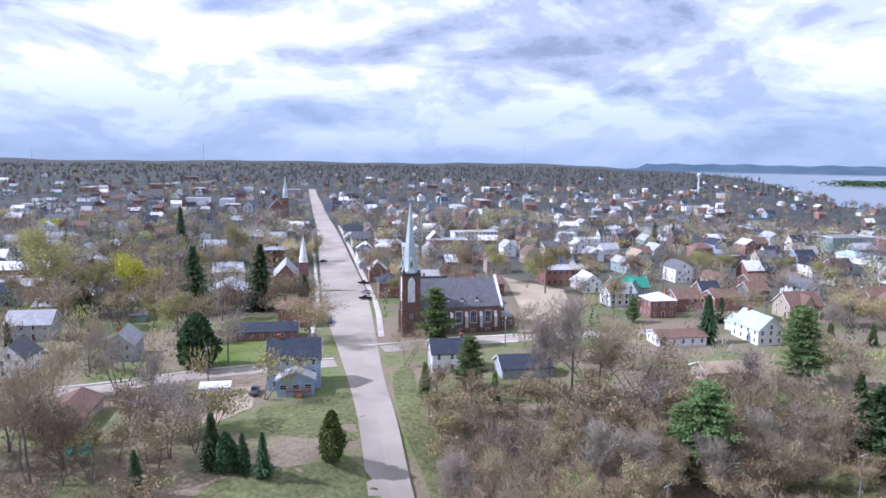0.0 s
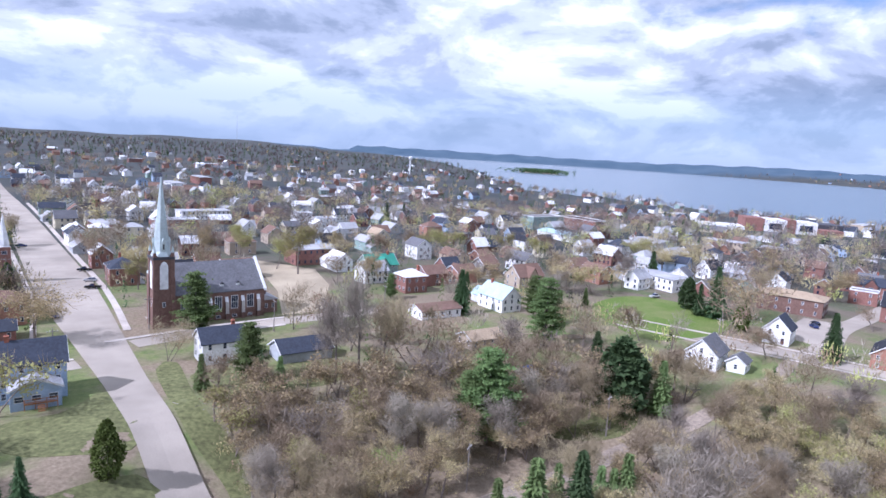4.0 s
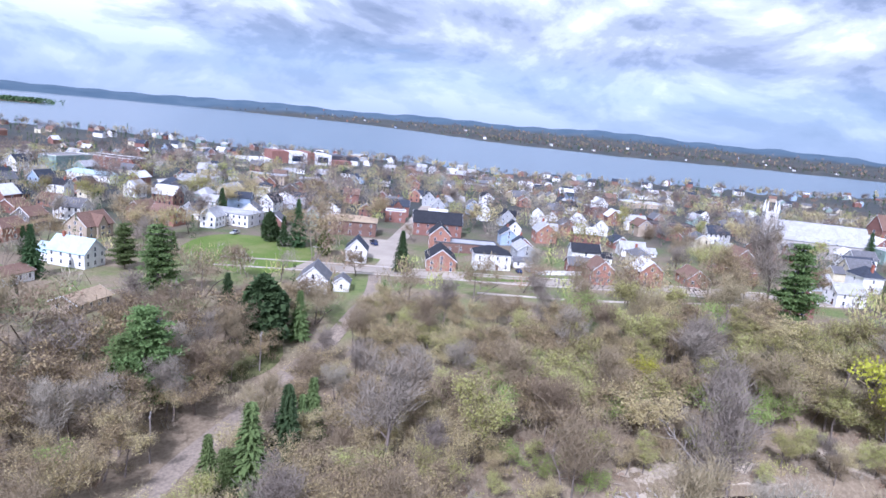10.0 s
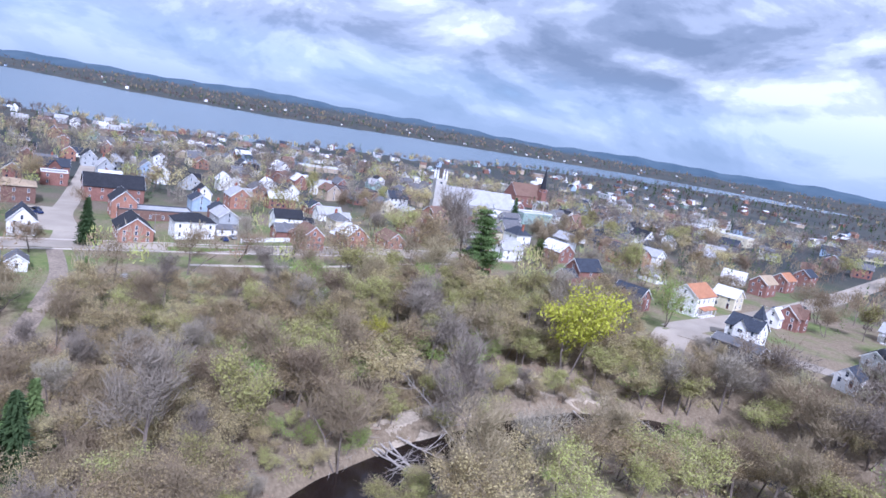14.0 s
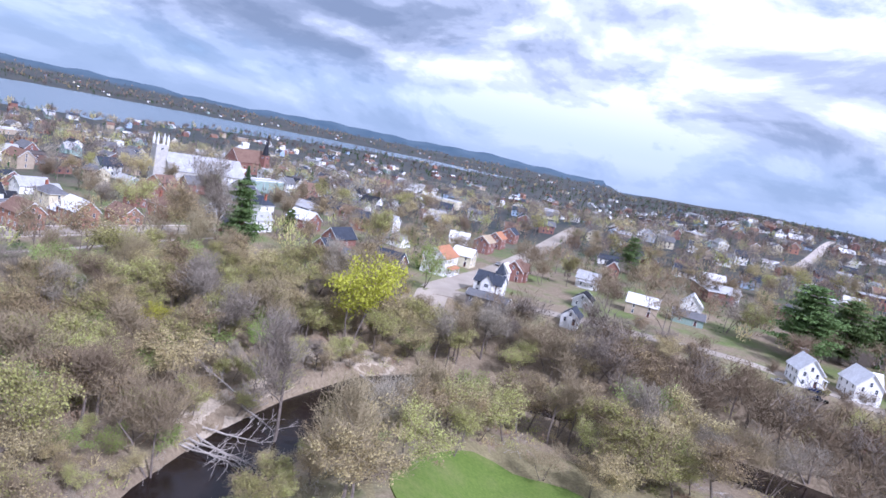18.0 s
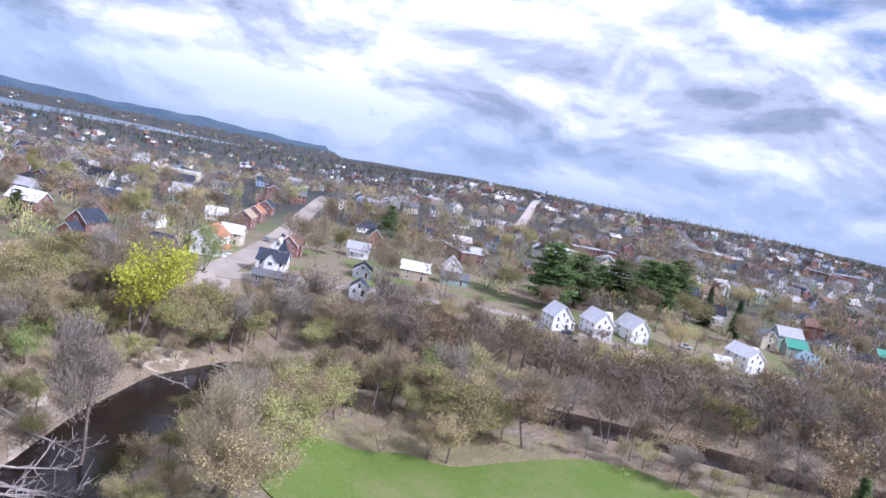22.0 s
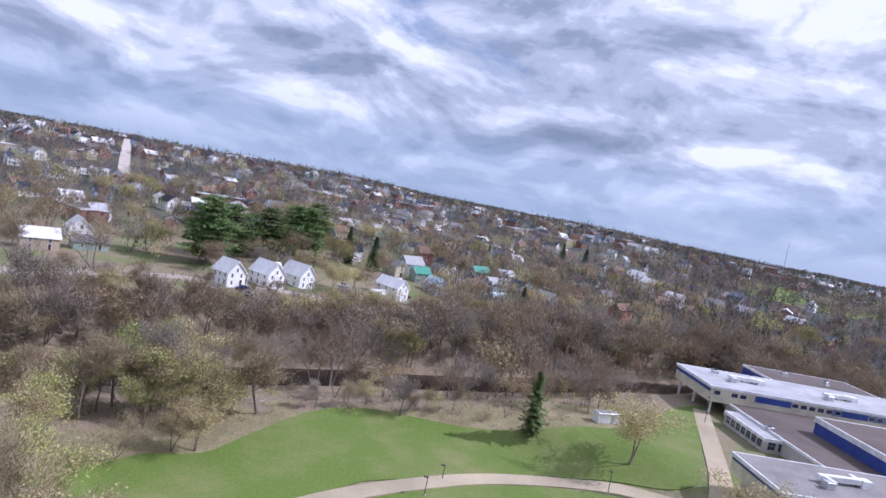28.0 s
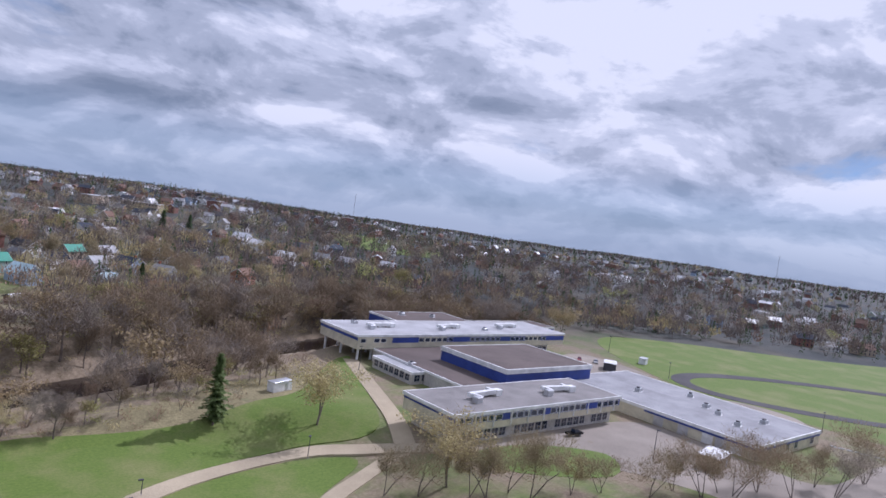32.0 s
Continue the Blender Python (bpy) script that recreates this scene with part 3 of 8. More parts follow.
def patch(name, pts, material, lift=0.06, label="", category="ground", kind="structure", step=4.0, curved=True):
    """A field or yard: a smooth closed outline, filled with a net of triangles and draped."""
    if curved:
        B = smooth_line(pts, 3.0, True)[:, :2]
    else:
        B = np.concatenate([np.linspace(a, b, max(2, int(math.dist(a, b) / 3)), endpoint=False) for a, b in zip(pts, pts[1:] + pts[:1])])
    n = len(B)
    lo, hi = B.min(0), B.max(0)
    step = max(step, (hi - lo).max() / 45)
    GX, GY = np.meshgrid(np.arange(lo[0], hi[0], step), np.arange(lo[1], hi[1], step))
    G = np.stack([GX.ravel(), GY.ravel()], 1)
    inside = np.zeros(len(G), bool)
    for (ax_, ay_), (bx_, by_) in zip(B, np.roll(B, -1, 0)):
        c = (ay_ > G[:, 1]) != (by_ > G[:, 1])
        inside ^= c & (G[:, 0] < (bx_ - ax_) * (G[:, 1] - ay_) / (by_ - ay_ + 1e-12) + ax_)
    far = line_distance(G[:, 0], G[:, 1], [tuple(p) for p in B] + [tuple(B[0])]) > step * 0.5
    P = np.concatenate([B, G[inside & far]])
    out = delaunay_2d_cdt([Vector(p) for p in P.tolist()], [(i, (i + 1) % n) for i in range(n)], [], 1, 1e-4)
    V = [(v.x, v.y, ground_z(v.x, v.y) + lift) for v in out[0]]
    F = []
    for f in out[2]:
        a, b, c = (out[0][i] for i in f[:3])
        F.append(tuple(f) if (b - a).cross(c - a) > 0 else tuple(f)[::-1])
    o = len(V)
    V += [(x, y, ground_z(x, y) - 0.5) for x, y in B] + [(x, y, ground_z(x, y) + lift) for x, y in B]
    F += [(o + j, o + (j + 1) % n, o + n + (j + 1) % n, o + n + j) for j in range(n)]
    return tagged(new(name, mesh_of(name, V, F, [material])), label or name, category, kind=kind)


# ---------------------------------------------------------------- kinds: trees
def tubes_of(segs, n):
    """Triangles of tapered tubes from rows of (a, b, ra, rb)."""
    out = [np.zeros((0, 3, 3))]
    for a, b, ra, rb in segs:
        d = b - a
        d = d / (np.linalg.norm(d) + 1e-9)
        u = np.cross(d, (0.3, 0.9, 0.2))
        u /= np.linalg.norm(u) + 1e-9
        w = np.cross(d, u)
        an = np.arange(n) * 2 * np.pi / n
        ring = np.cos(an)[:, None] * u + np.sin(an)[:, None] * w
        A, B = a + ring * ra, b + ring * rb
        A2, B2 = np.roll(A, -1, 0), np.roll(B, -1, 0)
        out.append(np.stack([A, A2, B2], 1))
        out.append(np.stack([A, B2, B], 1))
    return np.concatenate(out)


def slivers(P, D, length, width, rng):
    """Thin triangles at P along D: twigs."""
    n = len(P)
    side = np.cross(D, rng.normal(size=(n, 3)))
    side /= np.linalg.norm(side, axis=1, keepdims=True) + 1e-9
    w = width[:, None] * side * 0.5
    return np.stack([P - w, P + w, P + D * length[:, None]], 1)


def leaves(P, size, rng, flat=0.0):
    n = len(P)
    a, b = rng.normal(size=(n, 3)), rng.normal(size=(n, 3))
    a[:, 2] *= 1 - flat
    b[:, 2] *= 1 - flat
    a /= np.linalg.norm(a, axis=1, keepdims=True)
    b -= a * (a * b).sum(1, keepdims=True)
    b /= np.linalg.norm(b, axis=1, keepdims=True)
    s = size[:, None]
    return np.stack([P - a * s * 0.5, P + a * s * 0.5, P + b * s * 0.9], 1)


def limbs(rng, h, spread, trunks=1, droop=0.0, first=0.28):
    """A branching skeleton: segments (a, b, ra, rb) and the tips with their directions."""
    segs, tips = [], []

    def grow(a, d, length, r, level):
        k = 3
        for s in range(k):
            d = d + rng.normal(size=3) * (0.10 if level == 0 else 0.2)
            d[2] += (0.05 if level else 0.0) - droop * level * 0.12
            d = d / np.linalg.norm(d)
            b = a + d * length / k
            rb = r * (1 - 0.22 * (1 if level else 0.8))
            segs.append((a, b, r, rb))
            a, r = b, rb
            if level < 3 and (level or s * 1.0 / k >= first - 0.05):
                for _ in range(2 if level < 2 else 1):
                    az = rng.uniform(0, 6.283)
                    out = np.array([math.cos(az), math.sin(az), rng.uniform(0.15, 0.9)])
                    out[:2] *= spread
                    nd = d * 0.55 + out * 0.8
                    grow(a.copy(), nd / np.linalg.norm(nd), length * rng.uniform(0.42, 0.62), r * 0.55, level + 1)
            if level >= 2:
                tips.append((a.copy(), d.copy()))
        tips.append((a.copy(), d.copy()))

    for k in range(trunks):
        lean = rng.normal(size=3) * (0.08 if trunks == 1 else 0.25)
        d = np.array([lean[0], lean[1], 1.0])
        grow(np.array([0.25 * k, 0.1 * k, -0.4]), d / np.linalg.norm(d), h * 0.62, h * 0.017 / math.sqrt(trunks), 0)
    return segs, tips


def deciduous(kind, seed, h=14.0, spread=1.0, leafy_n=900, leaf=0.3, twig_n=1500, trunks=1, droop=0.0):
    """Prototype tree: the trunk with its limbs, and a crown of twigs and young leaves as its part."""
    rng = np.random.default_rng(seed)
    segs, tips = limbs(rng, h, spread, trunks, droop)
    tri = np.concatenate([tubes_of([s for s in segs if s[2] > 0.05], 5), tubes_of([s for s in segs if 0.025 < s[2] <= 0.05], 3)])
    top = tri[..., 2].max()
    k = h / (top + 1.0)
    tri = tri * k
    T = np.array([t[0] for t in tips]) * k
    D = np.array([t[1] for t in tips])
    pick = rng.integers(0, len(T), twig_n)
    P = T[pick] + rng.normal(size=(twig_n, 3)) * 0.6
    dd = D[pick] + rng.normal(size=(twig_n, 3)) * 0.6
    dd[:, 2] += 0.35 - droop * 1.6
    dd /= np.linalg.norm(dd, axis=1, keepdims=True)
    tw = slivers(P, dd, rng.uniform(0.6, 1.9, twig_n), rng.uniform(0.05, 0.105, twig_n), rng)
    parts, idx = [tw], [np.zeros(twig_n, np.int32)]
    if leafy_n:
        pick = rng.integers(0, len(T), leafy_n)
        Q = T[pick] + rng.normal(size=(leafy_n, 3)) * (0.55, 0.55, 0.45)
        if droop:
            Q[:, 2] -= rng.uniform(0, 2.8, leafy_n) * droop
        parts.append(leaves(Q, rng.uniform(0.6, 1.3, leafy_n) * leaf, rng))
        idx.append(np.ones(leafy_n, np.int32))
    twig_mat = LEAF["grey"] if kind == "grey" else LEAF["bare"]
    crown = tri_mesh("crown", np.concatenate(parts), [twig_mat, LEAF[kind]], np.concatenate(idx))
    trunk = tri_mesh("trunk", tri, [M_PALEBARK if kind == "pale" else M_BARK])
    big = [q for q in segs if q[2] * k > 0.075]
    ARRAYS.append((kind, h, tubes_of(big, 4) * k, parts[0], parts[1] if leafy_n else parts[0][:0]))
    return trunk, crown


def spruce(seed, h=14.0, base=2.6, kind="spruce", ragged=0.15, clear=0.06):
    rng = np.random.default_rng(seed)
    trunk = tubes_of([(np.array([0, 0, -0.4]), np.array([0, 0, h * 0.97]), h * 0.014, 0.02)], 7)
    tris = []
    z = h * clear
    while z < h * 0.985:
        u = 1 - z / h
        R = base * (u ** 0.85) * (1 + rng.normal() * ragged * 0.6) + 0.12
        nb = max(5, int(5 + R * 4.2))
        for az in rng.uniform(0, 6.283) + np.arange(nb) * 6.283 / nb + rng.normal(0, 0.12, nb):
            r = R * rng.uniform(1 - ragged * 2, 1.08)
            out = np.array([math.cos(az), math.sin(az), 0.0])
            side = np.array([-math.sin(az), math.cos(az), 0.0])
            n = max(3, int(r / 0.36))
            for q in range(n):
                s = (q + 0.6) / n
                p = out * r * s + np.array([0, 0, z - 0.22 * r * s * s + 0.1 * r * s])
                wdt = (0.30 + 0.42 * r * (1 - s) * 0.45) * rng.uniform(0.7, 1.2)
                tip = p + out * 0.55 + np.array([0, 0, -0.14 - 0.1 * rng.random()])
                tris.append((p - side * wdt, p + side * wdt, tip))
                tris.append((p - side * wdt * 0.6 + (0, 0, -0.22), p + side * wdt * 0.6 + (0, 0, 0.12), tip + rng.normal(size=3) * 0.12))
        z += max(0.26, 0.045 * h * (0.35 + 0.65 * u))
    return tri_mesh("trunk", trunk, [M_BARK]), tri_mesh("crown", np.array(tris), [LEAF[kind]])


def pine(seed, h=18.0, base=4.2):
    """White pine: tall bole with open tiers of plumed, level branches."""
    rng = np.random.default_rng(seed)
    segs = [(np.array([0, 0, -0.4]), np.array([0, 0, h * 0.5]), h * 0.018, h * 0.012), (np.array([0, 0, h * 0.5]), np.array([0.1, 0, h * 0.98]), h * 0.012, 0.03)]
    P = []
    z = h * 0.14
    while z < h * 0.97:
        u = z / h
        R = base * (1.05 - u) ** 0.62 * (0.75 + 0.5 * rng.random()) * (0.7 if u < 0.25 else 1.0)
        for az in rng.uniform(0, 6.283) + np.arange(6) * 1.047 + rng.normal(0, 0.25, 6):
            r = R * rng.uniform(0.55, 1.1)
            tip = np.array([math.cos(az) * r, math.sin(az) * r, z + 0.10 * r + rng.normal() * 0.2])
            segs.append((np.array([0, 0, z - 0.1]), tip, 0.05 + 0.02 * r, 0.02))
            n = int(60 + 60 * r)
            s = rng.uniform(0.3, 1.05, n)[:, None]
            P.append(np.array([0, 0, z]) * (1 - s) + tip * s + rng.normal(size=(n, 3)) * (0.34 + 0.30 * s) * (1, 1, 0.24))
        z += h * 0.066 * rng.uniform(0.8, 1.2)
    P = np.concatenate(P)
    n = len(P)
    return tri_mesh("trunk", tubes_of(segs, 5), [M_BARK]), tri_mesh("crown", leaves(P, rng.uniform(0.26, 0.52, n), rng, 0.7), [LEAF["pine"]])


def cedar(seed, h=9.0, base=2.2, kind="cedar", n=2600):
    """A dense rounded evergreen, wider below, with a ragged skin of sprays."""
    rng = np.random.default_rng(seed)
    u = rng.random(n) ** 0.8
    az = rng.uniform(0, 6.283, n)
    lump = 1 + 0.16 * np.sin(az * 3 + u * 9 + seed) + 0.1 * np.sin(az * 7 + u * 17)
    R = base * np.sin(np.clip(u * 0.93 + 0.07, 0, 1) * math.pi) ** 0.55 * (1.15 - 0.6 * u) * lump * rng.uniform(0.72, 1.04, n)
    P = np.stack([R * np.cos(az), R * np.sin(az), 0.3 + u * h * 0.98], 1)
    trunk = tubes_of([(np.array([0, 0, -0.4]), np.array([0, 0, h * 0.9]), 0.16, 0.03)], 6)
    return tri_mesh("trunk", trunk, [M_BARK]), tri_mesh("crown", leaves(P, rng.uniform(0.35, 0.7, n), rng), [LEAF[kind]])


PROTO, ARRAYS = {}, []
for k, (kind, h, spread, ln, lf, tn, trunks) in {
    "bare_a": ("bare", 15, 0.95, 300, 0.16, 3600, 1), "bare_b": ("bare", 13, 1.15, 350, 0.16, 3400, 2),
    "grey_a": ("grey", 15, 0.9, 250, 0.18, 3600, 1), "grey_b": ("grey", 12, 1.2, 250, 0.18, 3300, 3),
    "bud_a": ("bud", 13, 1.1, 3000, 0.25, 2300, 1), "bud_b": ("bud", 11, 1.25, 3000, 0.25, 2000, 2),
    "olive_a": ("olive", 13, 1.15, 3800, 0.27, 1600, 1), "olive_b": ("olive", 10, 1.3, 3300, 0.26, 1400, 2),
    "fresh_a": ("fresh", 10, 1.25, 3000, 0.26, 1200, 2), "red_a": ("red", 11, 1.15, 1600, 0.22, 2000, 1),
    "red_b": ("red", 8, 1.3, 1300, 0.2, 1700, 3),
}.items():
    PROTO[k] = deciduous(kind, len(k) * 31 + ord(k[-1]) + int(h * 7), h, spread, ln, lf, tn, trunks)
PROTO["willow"] = deciduous("yellow", 77, 15, 1.25, 8500, 0.38, 500, 2, droop=0.7)
PROTO["yellow"] = deciduous("yellow", 78, 12, 1.1, 5000, 0.32, 600, 2)
PROTO["golden"] = deciduous("bud", 79, 11, 1.3, 4200, 0.27, 900, 2, droop=0.45)
PROTO["birch"] = deciduous("grey", 91, 15, 0.75, 0, 0.2, 1500, 2)
PROTO["thin_spruce"] = spruce(9, 15, 3.4, "pine", 0.46, 0.1)
PROTO["spruce_a"], PROTO["spruce_b"] = spruce(5, 14, 3.1), spruce(6, 12, 2.7, "pine", 0.22)
PROTO["dark_spruce"] = spruce(8, 17, 4.4, "spruce", 0.24, 0.03)
PROTO["pine_a"], PROTO["pine_b"] = pine(11, 18, 5.6), pine(12, 15, 4.8)
PROTO["cedar_a"], PROTO["cedar_b"] = cedar(21, 9, 2.6), cedar(22, 6.5, 2.0, "spruce")
TREE_TALL = {"thin_spruce": 15, "willow": 15, "yellow": 12, "golden": 11, "birch": 15, "spruce_a": 14, "spruce_b": 12, "dark_spruce": 17, "pine_a": 18, "pine_b": 15, "cedar_a": 9, "cedar_b": 6.5,
             "bare_a": 15, "bare_b": 13, "grey_a": 15, "grey_b": 12, "bud_a": 13, "bud_b": 11, "olive_a": 13, "olive_b": 10, "fresh_a": 10, "red_a": 11, "red_b": 8}
TREE_SAYS = {
    "bare": ("bare brown deciduous tree with fine twigs", "bare_tree"), "grey": ("leafless grey deciduous tree among the woods", "bare_tree"),
    "bud": ("deciduous tree with tawny spring buds", "budding_tree"), "olive": ("deciduous tree in olive young leaf", "leafing_tree"),
    "fresh": ("small tree in fresh pale green leaf", "leafing_tree"), "red": ("tree with reddish spring buds", "budding_tree"),
    "willow": ("bright yellow-green weeping willow in spring leaf", "willow_tree"), "yellow": ("bright yellow-green tree in new leaf", "yellow_tree"),
    "golden": ("bushy golden tree in spring catkins", "golden_tree"),
    "birch": ("pale leafless birch with forked white trunks", "birch_tree"), "spruce": ("conical green spruce with layered boughs", "spruce_tree"),
    "thin": ("ragged open spruce at the edge of the playing field", "spruce_tree"),
    "dark": ("tall dark spruce with dense boughs", "spruce_tree"), "pine": ("tall white pine with open tiers of green boughs", "pine_tree"),
    "cedar": ("dense rounded cedar with dark foliage", "cedar_tree"),
}
TREES = []


def tree(kind, x, y, h=None, wide=1.0, turn=None):
    trunk, crown = PROTO[kind]
    says, name = TREE_SAYS[kind.split("_")[0]]
    s = (h or TREE_TALL[kind]) / TREE_TALL[kind]
    ob = new(name, trunk)
    ob.matrix_basis = Matrix.Translation((x, y, ground_z(x, y))) @ Matrix.Rotation(turn if turn is not None else random.uniform(0, 6.28), 4, "Z") @ Matrix.Diagonal((s * wide, s * wide, s, 1))
    child("crown", crown, ob)
    TREES.append((x, y))
    return tagged(ob, says, "tree", name.replace("_", " ") + "s")


# ---------------------------------------------------------------- kinds: houses
WALL_SAYS = {"white": "white clapboard", "grey": "grey-sided", "blue": "pale blue-sided", "cream": "cream-sided", "green": "grey-green-sided", "tan": "tan stucco",
             "brick": "red brick", "orange": "orange brick", "brown": "brown brick", "stone": "pale stone", "darkgrey": "weathered board"}
ROOF_SAYS = {"grey": "grey shingle roof", "dark": "slate-blue shingle roof", "black": "charcoal shingle roof", "white": "pale metal roof", "light": "light grey shingle roof",
             "brown": "brown shingle roof", "tan": "tan shingle roof", "green": "green metal roof", "cyan": "pale blue metal roof", "rust": "orange-brown shingle roof",
             "flat": "flat gravel roof", "flatdark": "flat brown gravel roof", "flatlight": "flat pale membrane roof", "flatmid": "flat grey membrane roof"}


def window_mesh(w, h, name="window", frame_mat=None, cols=1, rows=2, t=0.1):
    """A window in one piece: a proud frame with bars and recessed glass. Faces -y, origin at its lower middle."""
    xs, zs = [-w / 2, -w / 2 + t], [0, t]
    for k in range(cols):
        e = -w / 2 + t + (w - 2 * t) * (k + 1) / cols
        xs += [e - 0.03, e + 0.03] if k < cols - 1 else [w / 2 - t, w / 2]
    for k in range(rows):
        e = t + (h - 2 * t) * (k + 1) / rows
        zs += [e - 0.03, e + 0.03] if k < rows - 1 else [h - t, h]
    v, f, m = [], [], []
    nx = len(xs)
    v += [(x, -0.07, z) for z in zs for x in xs]
    for j in range(len(zs) - 1):
        for i in range(nx - 1):
            q = [j * nx + i, j * nx + i + 1, (j + 1) * nx + i + 1, (j + 1) * nx + i]
            if i % 2 and j % 2:
                o = len(v)
                v += [(v[k][0], -0.012, v[k][2]) for k in q]
                f.append((o, o + 1, o + 2, o + 3)), m.append(1)
                for k in range(4):
                    f.append((q[k], q[(k + 1) % 4], o + (k + 1) % 4, o + k)), m.append(0)
            else:
                f.append(tuple(q)), m.append(0)
    o = len(v)
    v += [(-w / 2, 0.04, 0), (w / 2, 0.04, 0), (w / 2, 0.04, h), (-w / 2, 0.04, h)]
    c = [0, nx - 1, nx * len(zs) - 1, nx * (len(zs) - 1)]
    for k in range(4):
        f.append((c[k], o + k, o + (k + 1) % 4, c[(k + 1) % 4])), m.append(0)
    return mesh_of(name, v, f, [frame_mat or M_TRIM, M_GLASS], m)


def door_mesh():
    b = Build()
    b.box(-0.62, -0.06, 0, -0.5, 0.05, 2.2).box(0.5, -0.06, 0, 0.62, 0.05, 2.2).box(-0.62, -0.06, 2.1, 0.62, 0.05, 2.22)
    b.box(-0.5, -0.025, 0.0, 0.5, 0.04, 2.1, 1).box(-0.35, -0.04, 1.2, 0.35, -0.025, 1.9, 2)
    return b.mesh("door", [M_TRIM, M_DOOR, M_GLASS])


def chimney_mesh():
    b = Build()
    b.box(-0.42, -0.42, -2.2, 0.42, 0.42, 1.0).box(-0.5, -0.5, 1.0, 0.5, 0.5, 1.16).tube((0, 0, 1.16), (0, 0, 1.5), 0.14, 0.12, 8)
    return b.mesh("chimney", [M_CHIM])


def garage_door_mesh():
    b = Build()
    b.box(-1.35, -0.05, 0, -1.22, 0.05, 2.3).box(1.22, -0.05, 0, 1.35, 0.05, 2.3).box(-1.35, -0.05, 2.2, 1.35, 0.05, 2.32)
    for k in range(4):
        b.box(-1.22, -0.03, 0.02 + 0.545 * k, 1.22, 0.04, 0.53 + 0.545 * k)
    return b.mesh("garage_door", [M_TRIM])


WIN = window_mesh(0.95, 1.5)
WIN_WIDE = window_mesh(1.7, 1.3)
DOOR, CHIMNEY, GARAGE_DOOR = door_mesh(), chimney_mesh(), garage_door_mesh()
HOUSES = []


def shell(L, W, H, rise, gables=True):
    """Wall body with its gable ends; origin at the base's middle; the ridge runs along x."""
    b = Build()
    l, w = L / 2, W / 2
    v = [(-l, -w, -2.5), (l, -w, -2.5), (l, w, -2.5), (-l, w, -2.5), (-l, -w, H), (l, -w, H), (l, w, H), (-l, w, H)]
    f = [(0, 1, 5, 4), (2, 3, 7, 6), (3, 2, 1, 0)]
    if gables:
        v += [(-l, 0, H + rise), (l, 0, H + rise)]
        f += [(1, 2, 6, 9, 5), (3, 0, 4, 8, 7)]
    else:
        f += [(1, 2, 6, 5), (3, 0, 4, 7), (4, 5, 6, 7)]
    return b.add(v, f)


def roof_gable(L, W, H, rise, eave=0.45, t=0.2):
    b = Build()
    l, w, k = L / 2 + eave, W / 2, rise / (W / 2)
    o = w + eave
    sec = [(-o, H - k * eave), (0, H + rise), (o, H - k * eave)]
    v = [(x, y, z + dz) for x in (-l, l) for dz in (0.03, 0.03 + t) for y, z in sec]
    f = [(3, 4, 10, 9), (4, 5, 11, 10), (0, 6, 7, 1), (1, 7, 8, 2), (0, 3, 9, 6), (2, 8, 11, 5), (0, 1, 4, 3), (1, 2, 5, 4), (6, 9, 10, 7), (7, 10, 11, 8)]
    b.add(v, f, 0)
    # pale bargeboards and fascia
    for s in (-1, 1):
        x0, x1 = (l * s, (l + 0.05) * s) if s > 0 else ((l + 0.05) * s, l * s)
        for ya, yb in ((-o, 0), (0, o)):
            za, zb = (H - k * eave, H + rise) if ya < 0 else (H + rise, H - k * eave)
            q = [(x, y, z + d) for x in (x0, x1) for y, z in ((ya, za), (yb, zb)) for d in (-0.12, t + 0.05)]
            b.add(q, [(0, 1, 3, 2), (4, 6, 7, 5), (1, 5, 7, 3), (0, 2, 6, 4), (0, 4, 5, 1), (2, 3, 7, 6)], 1)
    return b


def roof_hip(L, W, H, rise, eave=0.5, t=0.16):
    b = Build()
    l, w = L / 2 + eave, W / 2 + eave
    r = max(L / 2 - W / 2, 0.4)
    v = [(-l, -w, H), (l, -w, H), (l, w, H), (-l, w, H), (-l, -w, H + t), (l, -w, H + t), (l, w, H + t), (-l, w, H + t), (-r, 0, H + t + rise), (r, 0, H + t + rise)]
    return b.add(v[:8], [(3, 2, 1, 0), (0, 1, 5, 4), (1, 2, 6, 5), (2, 3, 7, 6), (3, 0, 4, 7)], 1).add(v, [(4, 5, 9, 8), (5, 6, 9), (6, 7, 8, 9), (7, 4, 8)], 0)


def roof_flat(L, W, H, t=0.5):
    b = Build()
    l, w, p = L / 2, W / 2, 0.3
    b.box(-l + p, -w + p, H - 0.1, l - p, w - p, H + 0.06, 0)
    b.ring(-l, -w, l, w, p, H, H + t, 1)
    return b


